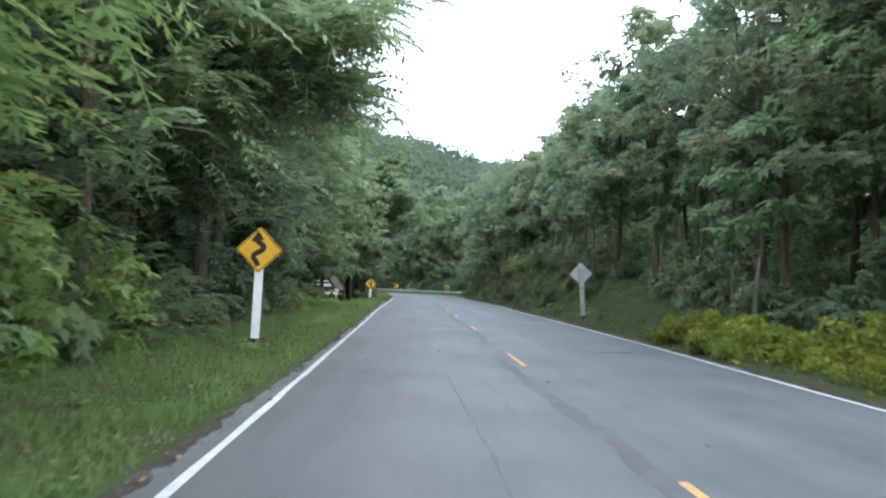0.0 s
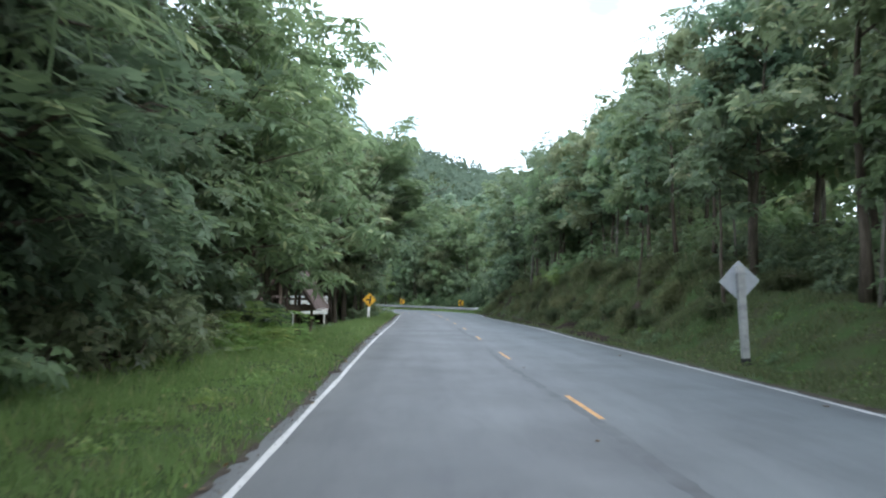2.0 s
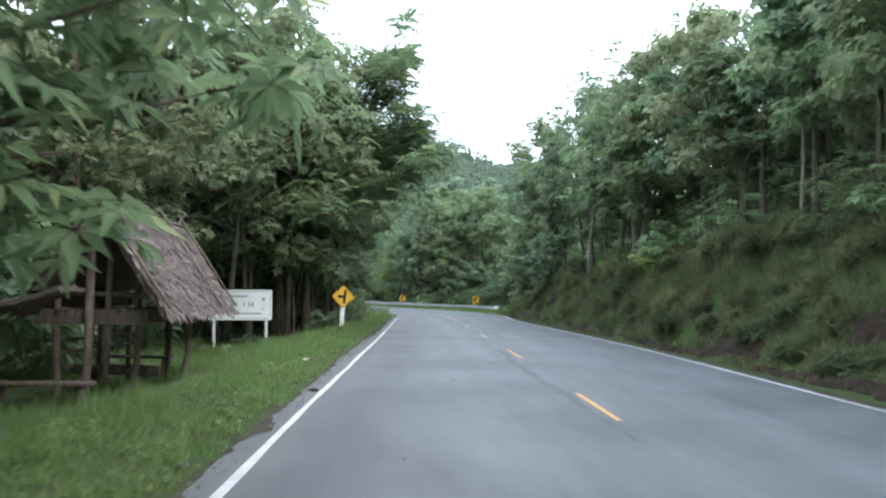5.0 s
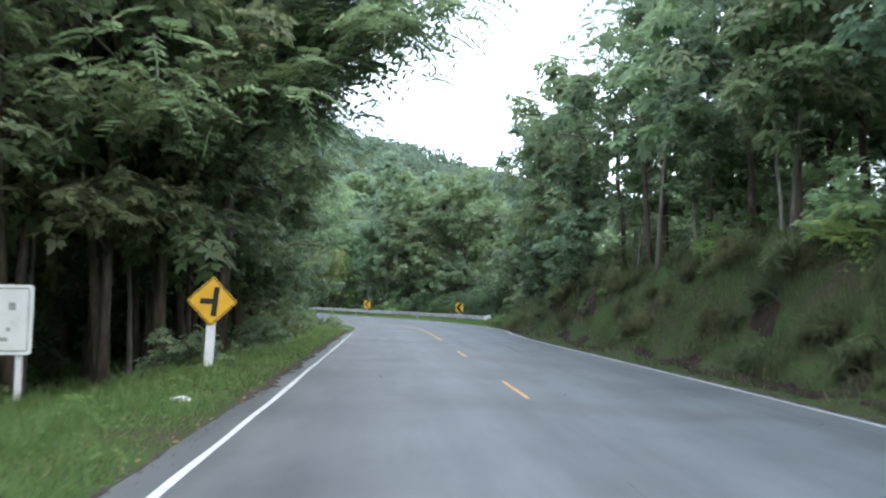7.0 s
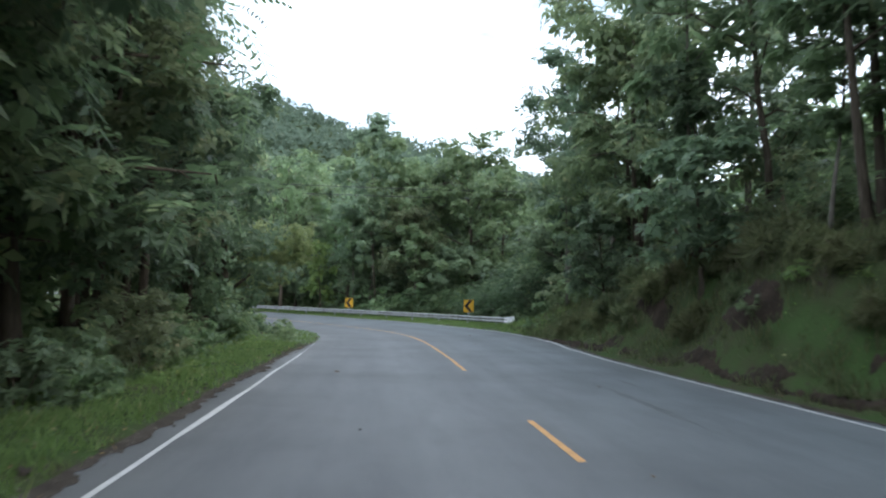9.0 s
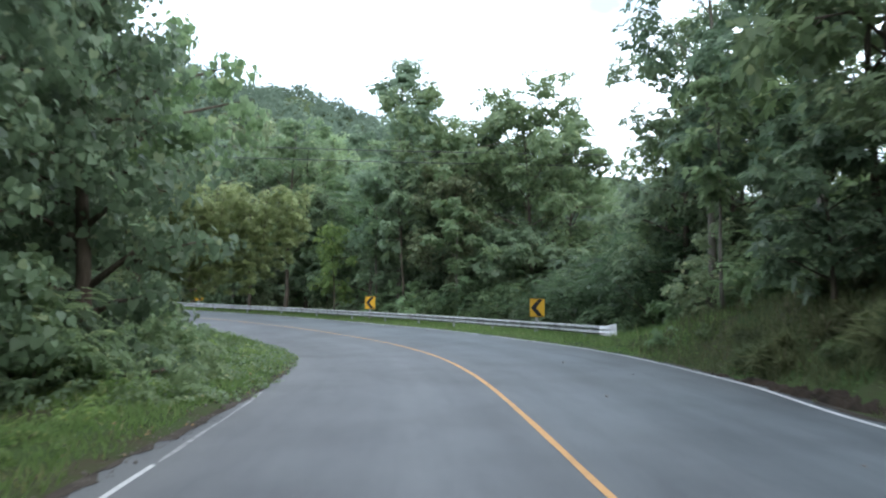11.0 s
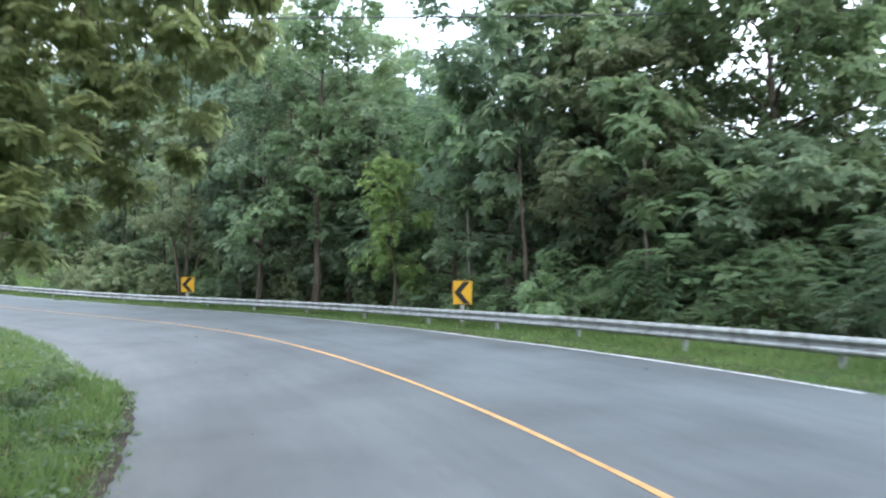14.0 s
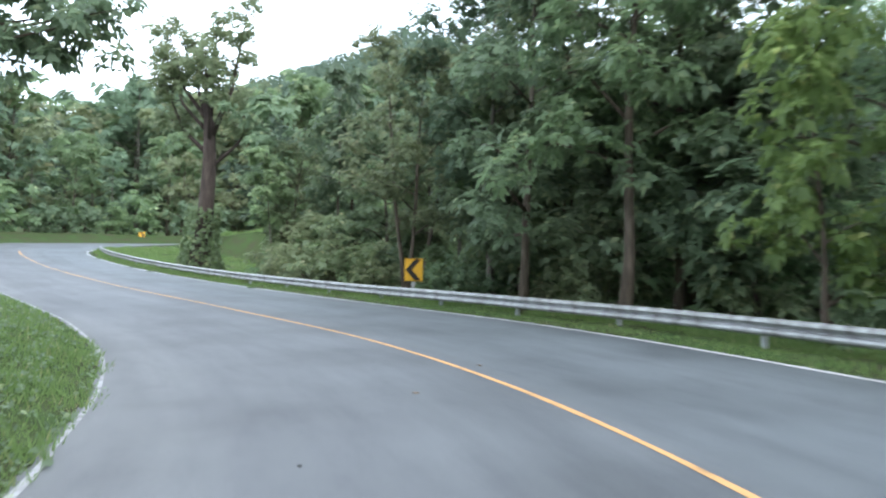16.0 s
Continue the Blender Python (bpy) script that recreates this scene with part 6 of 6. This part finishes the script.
k = 0
s = s_end
while s < 188:
    put("beam", beam(s, s + 4.0, 0.007 * (k % 2)), rail)
    s += 4.0
    k += 1
s = s_end + 1.3
while s < 188:
    p = on_road(s, rail_offset(s) + 0.12)
    gz = base_height(s)
    px, py = float(p[0]) - x, float(p[1]) - y
    bm = box_bm((0.085, 0.12, 1.0), (0, 0, 0), 0.01)
    bmesh.ops.rotate(bm, cent=(0, 0, 0), matrix=Matrix.Rotation(radians(heading(s)), 3, "Z"), verts=bm.verts)
    part("post", moved(bm, (px, py, gz - z + 0.2)), SIGN_GREY, rail, "weathered grey steel guardrail post")
    s += 3.4
# flared end piece
fl, ff = [], []
for i in range(7):
    t = i / 6
    s = s_end + 0.05 - 0.62 * t
    half = 0.156 + 0.12 * t ** 2
    for a, b in [(-0.06 + 0.25 * t * t, 1.0), (-0.1 + 0.3 * t * t, 0.45), (-0.06 + 0.28 * t * t, 0.0), (-0.1 + 0.3 * t * t, -0.45), (-0.06 + 0.25 * t * t, -1.0)]:
        for thick in (0, 0.006):
            p = on_road(s, rail_offset(s) + a + thick)
            fl.append((float(p[0]) - x, float(p[1]) - y, base_height(s_end) + 0.58 + b * half - z))
for i in range(6):
    for k in range(4):
        q = i * 10 + k * 2
        ff += [(q, q + 2, q + 12, q + 10), (q + 1, q + 11, q + 13, q + 3)]
    ff += [(i * 10, i * 10 + 10, i * 10 + 11, i * 10 + 1), (i * 10 + 8, i * 10 + 9, i * 10 + 19, i * 10 + 18)]
ff += [(60 + 2 * k, 61 + 2 * k, 63 + 2 * k, 62 + 2 * k) for k in range(4)]
put("end_piece", mesh_of("end_piece", fl, ff, POST_WHITE), rail, "white painted flared end of the guardrail")

# ---- the faded notice board ----
bz = float(ground(np.array([-10.8]), np.array([68.75]))[0])
board = thing("notice_board", pose(-10.8, 68.75, bz, 0, -0.6, 5), "faded white notice board on two white posts in the grass", "sign board")
mid = 1.15 - bz
part("panel", moved(plate_bm(2.62, 1.28, 0.03, 0.07), (0, 0, mid)), BOARD_WHITE, board)
part("border", moved(plate_bm(2.5, 1.16, 0.008, 0.05, False, 0.022), (0, -0.018, mid)), FADED_INK, board, "thin grey border line")
for px in (-1.08, 1.08):
    part("post", moved(box_bm((0.11, 0.09, mid + 0.5), (0, 0, 0), 0.012), (px, 0.065, mid / 2 - 0.25)), POST_WHITE, board, "white painted post")
for x0, z0, w, h in [(-0.2, 0.36, 1.0, 0.06), (-0.42, 0.03, 0.07, 0.2), (-0.3, 0.03, 0.1, 0.2), (-0.15, 0.03, 0.05, 0.2), (0.16, 0.03, 0.06, 0.17), (0.36, 0.03, 0.06, 0.2), (0.5, 0.03, 0.1, 0.2), (0.0, -0.36, 1.8, 0.07), (0.95, 0.24, 0.12, 0.14), (-0.92, 0.2, 0.3, 0.16), (0.9, -0.18, 0.07, 0.07), (-0.85, 0.42, 0.07, 0.25)]:
    part("bar", moved(box_bm((w, 0.006, h)), (x0, -0.019, mid + z0)), FADED_INK, board, "faded unreadable writing")

# ---- the thatched hut ----
THATCH = surface("old_leaf_thatch", [(0.2, (0.056, 0.043, 0.038)), (0.5, (0.120, 0.090, 0.080)), (0.8, (0.192, 0.152, 0.141)), (1.0, (0.272, 0.228, 0.213))], 2.0, 8, rough=0.95, bump=0.8, bump_scale=40, spec=0.1, island=0.3)
HUT_WOOD = surface("grey_weathered_wood", [(0.3, (0.07, 0.055, 0.045)), (0.5, (0.15, 0.12, 0.10)), (0.7, (0.25, 0.21, 0.18))], 4.0, 8, rough=0.9, bump=0.6, bump_scale=30, stretch=(3, 3, 0.5), spec=0.1)
PALE_POLE = surface("pale_bamboo_pole", [(0.3, (0.150, 0.114, 0.084)), (0.6, (0.240, 0.192, 0.150))], 4.0, 6, rough=0.8, bump=0.3, spec=0.2)
hz = float(ground(np.array([-8.8]), np.array([53.6]))[0])
HX, HY = -8.85, 53.9
hut = thing("hut", pose(HX, HY, hz, 0, 0, 1), "open roadside hut with a steep brown leaf-thatched roof", "hut")
RIDGE, EAVE, HALF, LONG = 3.3 - hz, 1.2 - hz, 1.42, 2.4
hr = np.random.default_rng(9)


def thatch(name, ridge, eave, y0, y1, courses, seed, label=""):
    """Courses of overlapping dead leaves from the eave up to the ridge, on a solid mat."""
    rng = np.random.default_rng(seed)
    r0, e0 = np.array(ridge), np.array(eave)
    run = e0 - r0
    ln = np.linalg.norm(run)
    run = run / ln
    nrm = np.array([-run[2], 0.0, run[0]])
    nrm = nrm if nrm[2] > 0 else -nrm
    verts, faces = [], []
    # the mat
    cols, rows = 14, 9
    for lay in (0.0, -0.09):
        for i in range(rows + 1):
            for j in range(cols + 1):
                p = r0 + run * ln * i / rows + nrm * (lay + 0.02 * rng.normal())
                yy = y0 + (y1 - y0) * j / cols
                if i == rows:
                    p = p + run * rng.uniform(-0.03, 0.06)
                verts.append((p[0], yy, p[2]))
    n = (rows + 1) * (cols + 1)
    for i in range(rows):
        for j in range(cols):
            a = i * (cols + 1) + j
            faces += [(a, a + 1, a + cols + 2, a + cols + 1), (n + a, n + a + cols + 1, n + a + cols + 2, n + a + 1)]
    for i in range(rows):
        for j in (0, cols):
            a = i * (cols + 1) + j
            faces.append((a, a + cols + 1, n + a + cols + 1, n + a))
    for j in range(cols):
        a = rows * (cols + 1) + j
        faces.append((a, a + 1, n + a + 1, n + a))
        faces.append((j, n + j, n + j + 1, j + 1))
    # the leaves
    for c in range(courses):
        f = (c + 0.6) / courses
        sag = rng.normal(0, 0.012, 400)
        for j in range(int((y1 - y0) / 0.085)):
            yy = y0 + (j + rng.uniform(-0.7, 0.7)) * 0.085
            p = r0 + run * (ln * f + sag[j]) + nrm * rng.uniform(0.02, 0.05)
            l, w = rng.uniform(0.12, 0.34), rng.uniform(0.04, 0.13)
            sk = rng.normal(0, 0.13)
            k = len(verts)
            lift = rng.uniform(-0.01, 0.03)
            q = p + run * l + nrm * lift
            m2 = p + run * l * 0.55 + nrm * (lift * 0.5 + 0.012)
            verts += [(p[0], yy - w * 0.5, p[2]), (p[0], yy + w * 0.5, p[2]), (m2[0], yy + w + sk * 0.5, m2[2]), (q[0], yy + sk, q[2]), (m2[0], yy - w + sk * 0.5, m2[2])]
            faces += [(k, k + 1, k + 2, k + 4), (k + 4, k + 2, k + 3)]
    return put(name, mesh_of(name, verts, faces, THATCH), hut, label)


thatch("roof_slope", (0, 0, RIDGE), (HALF, 0, EAVE), -LONG, LONG, 26, 1, "brown leaf-thatched roof slope")
thatch("roof_slope", (0, 0, RIDGE), (-HALF, 0, EAVE), -LONG, LONG, 26, 2, "brown leaf-thatched roof slope")
thatch("awning", (-0.2, 0, EAVE + 0.5), (-2.0, 0, EAVE + 0.02), -LONG - 0.95, -LONG + 0.05, 7, 3, "low sagging thatch awning")
tube("ridge_pole", [(0, -LONG - 0.25, RIDGE + 0.05), (0.02, 0, RIDGE + 0.03), (0, LONG + 0.2, RIDGE + 0.04)], [0.045, 0.045, 0.04], PALE_POLE, hut, 7)
for yy, sx in [(-LONG + 0.03, 1), (1.05, 1), (LONG - 0.08, 1), (-LONG + 0.03, -1), (0.6, -1), (LONG - 0.08, -1)]:
    up = -0.12
    a = np.array([sx * HALF * up, 0, RIDGE + (EAVE - RIDGE) * up])
    b = np.array([sx * HALF * 0.97, 0, RIDGE + (EAVE - RIDGE) * 0.97])
    off = np.array([sx * 0.09, 0, 0.06])
    m3 = (a + b) / 2 + off + hr.normal(0, 0.015, 3)
    tube("roof_pole", [tuple(a + off + (0, yy, 0)), tuple(m3 + (0, yy + 0.05, 0)), tuple(b + off + (0, yy + 0.02, 0))], [0.026, 0.025, 0.02], PALE_POLE if yy < 0 else HUT_WOOD, hut, 6)
for px, py, r, lean, mat in ((-0.25, -2.0, 0.095, 0.04, HUT_WOOD), (0.25, -0.75, 0.075, 0.1, PALE_POLE), (0.85, 0.7, 0.075, 0.12, PALE_POLE), (-0.05, 1.8, 0.06, 0.0, HUT_WOOD), (-1.0, -1.75, 0.075, -0.05, HUT_WOOD), (-1.0, 0.2, 0.07, 0.03, HUT_WOOD), (-1.0, 1.8, 0.07, 0.0, HUT_WOOD)):
    roof_z = RIDGE - (RIDGE - EAVE) * abs(px) / HALF - 0.08
    tube("post", [(px - lean, py, -0.3), (px - lean * 0.9, py + 0.02, 0.35), (px + hr.normal(0, 0.03), py + hr.normal(0, 0.03), 0.8), (px, py, roof_z)], [r * 1.15, r, r * 0.95, r * 0.85], mat, hut, 8)
for py in (-1.75, 1.75):
    tube("king_post", [(0, py, 0.4), (0.02, py, 1.6), (0, py, RIDGE - 0.05)], [0.06, 0.06, 0.05], HUT_WOOD, hut, 7)
for px in (0.97, -0.97):
    tube("wall_plate", [(px, -2.0, EAVE + 0.42), (px + 0.02, 0, EAVE + 0.4), (px, 2.0, EAVE + 0.43)], [0.055, 0.06, 0.05], HUT_WOOD, hut, 7)
for py in (-1.75, 0.0, 1.75):
    tube("cross_beam", [(-1.3, py, EAVE + 0.36), (0, py + 0.02, EAVE + 0.37), (1.25, py, EAVE + 0.36)], [0.05, 0.055, 0.05], HUT_WOOD, hut, 7)
for px in (-0.95, 0.3):
    tube("tie_beam", [(px, -1.9, EAVE + 0.06), (px + 0.03, 0, EAVE + 0.03), (px, 1.9, EAVE + 0.06)], [0.05, 0.055, 0.05], HUT_WOOD, hut, 7)
# boards added for the dark band of the far eave seen from inside
for py in (-1.9, -0.1, 1.75):
    part("valance", moved(box_bm((2.2, 0.03, 0.3), (0, 0, 0), 0.01), (-0.25, py + 0.08, EAVE - 0.08)), HUT_WOOD, hut, "weathered board added for the dark band of the far eave")
for zz in (0.95, 1.2):
    tube("hand_rail", [(-0.98, -1.75, zz), (-0.98, 0, zz + 0.02), (-0.98, 1.75, zz)], [0.03, 0.03, 0.03], HUT_WOOD, hut, 6)
# the log bench and the plank table under the roof
lb = thing("bench", hut.matrix_basis @ pose(-0.55, 0.1, 0), "thick split-log bench under the thatched roof", "bench")
tube("seat", [(-1.0, 0, 0.46), (0, 0.02, 0.47), (0.95, 0, 0.45)], [0.12, 0.125, 0.12], HUT_WOOD, lb, 10)
for px in (-0.6, 0.62):
    tube("leg", [(px, 0, -0.25), (px, 0.01, 0.15), (px, 0, 0.36)], [0.11, 0.1, 0.1], HUT_WOOD, lb, 8)
tb = thing("table", hut.matrix_basis @ pose(-0.6, 1.25, 0), "narrow plank table on thin stakes inside the hut", "table")
for k in range(2):
    part("plank", moved(box_bm((1.75, 0.19, 0.04), (0, 0, 0), 0.006), (0, -0.1 + 0.2 * k, 0.66 + 0.006 * k)), HUT_WOOD, tb)
for px in (-0.7, 0.7):
    for py in (-0.13, 0.13):
        tube("leg", [(px, py, -0.25), (px, py, 0.2), (px, py, 0.64)], [0.03, 0.03, 0.028], HUT_WOOD, tb, 6)
ex, ey = HX - 0.2, HY - 2.75
bench = thing("bench", pose(ex - 0.5, ey, float(ground(np.array([ex]), np.array([ey]))[0]), 0, 0, 8), "rough plank bench on short log legs beside the hut", "bench")
part("seat", moved(box_bm((1.9, 0.32, 0.07), (0, 0, 0), 0.012), (0, 0, 0.45)), HUT_WOOD, bench)
for px in (-0.7, 0.7):
    tube("leg", [(px, 0, -0.15), (px, 0.01, 0.2), (px, 0, 0.415)], [0.09, 0.085, 0.08], HUT_WOOD, bench, 8)

# ---- overhead cables ----
CABLE = surface("dark_cable_sheath", [(0.3, (0.05, 0.05, 0.05)), (0.7, (0.12, 0.12, 0.12))], 2.0, rough=0.6)
for dz, dy in ((0.0, 0.0), (-0.6, 0.5)):
    pts = [(-70 + 9 * i, 128.5 + 0.05 * 9 * i + dy, 12.6 + dz - 1.9 * (1 - ((i - 7.5) / 7.5) ** 2)) for i in range(16)]
    cable = tube("power_cable", pts, [0.028] * 16, CABLE, None, 5)
    tagged(cable, "thin dark overhead cable strung above the bend", "cable", "overhead cables")

# ---- litter ----
SCRAP = surface("crumpled_white_plastic", [(0.3, (0.6, 0.6, 0.6)), (0.7, (0.78, 0.78, 0.78))], 5.0, rough=0.5)
DEAD = surface("dead_brown_leaf", [(0.3, (0.16, 0.09, 0.045)), (0.7, (0.36, 0.24, 0.13))], 9.0, rough=0.8)


def scrap(name, x, y, size, mat, label, seed):
    rng = np.random.default_rng(seed)
    bm = bmesh.new()
    bmesh.ops.create_icosphere(bm, subdivisions=2, radius=size)
    for v in bm.verts:
        v.co = Vector((v.co.x * 1.4, v.co.y, v.co.z * 0.45)) * (1 + 0.45 * float(rng.normal(0, 0.5)))
    z = float(ground(np.array([x]), np.array([y]))[0])
    ob = part(name, bm, mat, None)
    ob.matrix_basis = pose(x, y, max(z, 0.0) + size * 0.25, 0, 0, seed * 40)
    return tagged(ob, label, "litter", "roadside litter")


scrap("plastic_bag", -6.0, 66.4, 0.11, SCRAP, "crumpled white plastic scrap lying in the grass", 1)
scrap("plastic_bag", -5.33, 54.8, 0.075, SCRAP, "crumpled white plastic scrap beside the asphalt", 2)
for px, py, size, k in ((-5.42, 55.4, 0.09, 3), (-5.22, 55.65, 0.08, 6), (-5.55, 55.2, 0.06, 7), (-5.05, 55.9, 0.07, 8)):
    scrap("dead_leaf_pile", px, py, size, DEAD, "small pile of dead orange-brown leaves on the verge", k)
scrap("stone", -4.25, 50.0, 0.07, DIRT, "small grey stone on the edge line", 4)
scrap("stone", -3.95, 8.2, 0.06, DIRT, "small clod of earth on the asphalt edge", 5)
for i in range(14):
    s0 = 4 + i * 6.7
    p = on_road(s0, -float(asphalt_left(s0)) - 0.25)
    scrap("stone", float(p[0]), float(p[1]), 0.03 + 0.02 * (i % 3), DIRT, "small clod of earth on the asphalt edge", 10 + i)


# ---- fallen leaves on the asphalt ----
FALLEN = []
lr = np.random.default_rng(91)
for k in range(3):
    bm = bmesh.new()
    rim = [bm.verts.new((0.045 * math.cos(q) * (1.5 if i % 7 == 0 else 1), 0.028 * math.sin(q), 0.012 + 0.012 * abs(math.sin(q * (1 + k))))) for i, q in enumerate(np.linspace(0, 6.283, 14, endpoint=False))]
    hub = bm.verts.new((0, 0, 0.004))
    for i in range(14):
        bm.faces.new((rim[i], rim[(i + 1) % 14], hub))
    me = bpy.data.meshes.new("fallen_leaf")
    bm.to_mesh(me)
    bm.free()
    me.materials.append(DEAD if k else SIGN_BLACK)
    FALLEN.append(me)
for i in range(44):
    s0, d0 = 1 + i * 3.35 + float(lr.uniform(-1.4, 1.4)), float(lr.uniform(-3.6, 4.0))
    p = on_road(s0, d0, 0.003)
    leaf_ob = new("fallen_leaf", FALLEN[i % 3])
    leaf_ob.matrix_basis = pose(float(p[0]), float(p[1]), float(p[2]), 0, 0, float(lr.uniform(0, 360))) @ Matrix.Scale(float(lr.uniform(0.45, 0.9)), 4)
    tagged(leaf_ob, "curled dead leaf lying on the asphalt", "leaf", "fallen leaves")
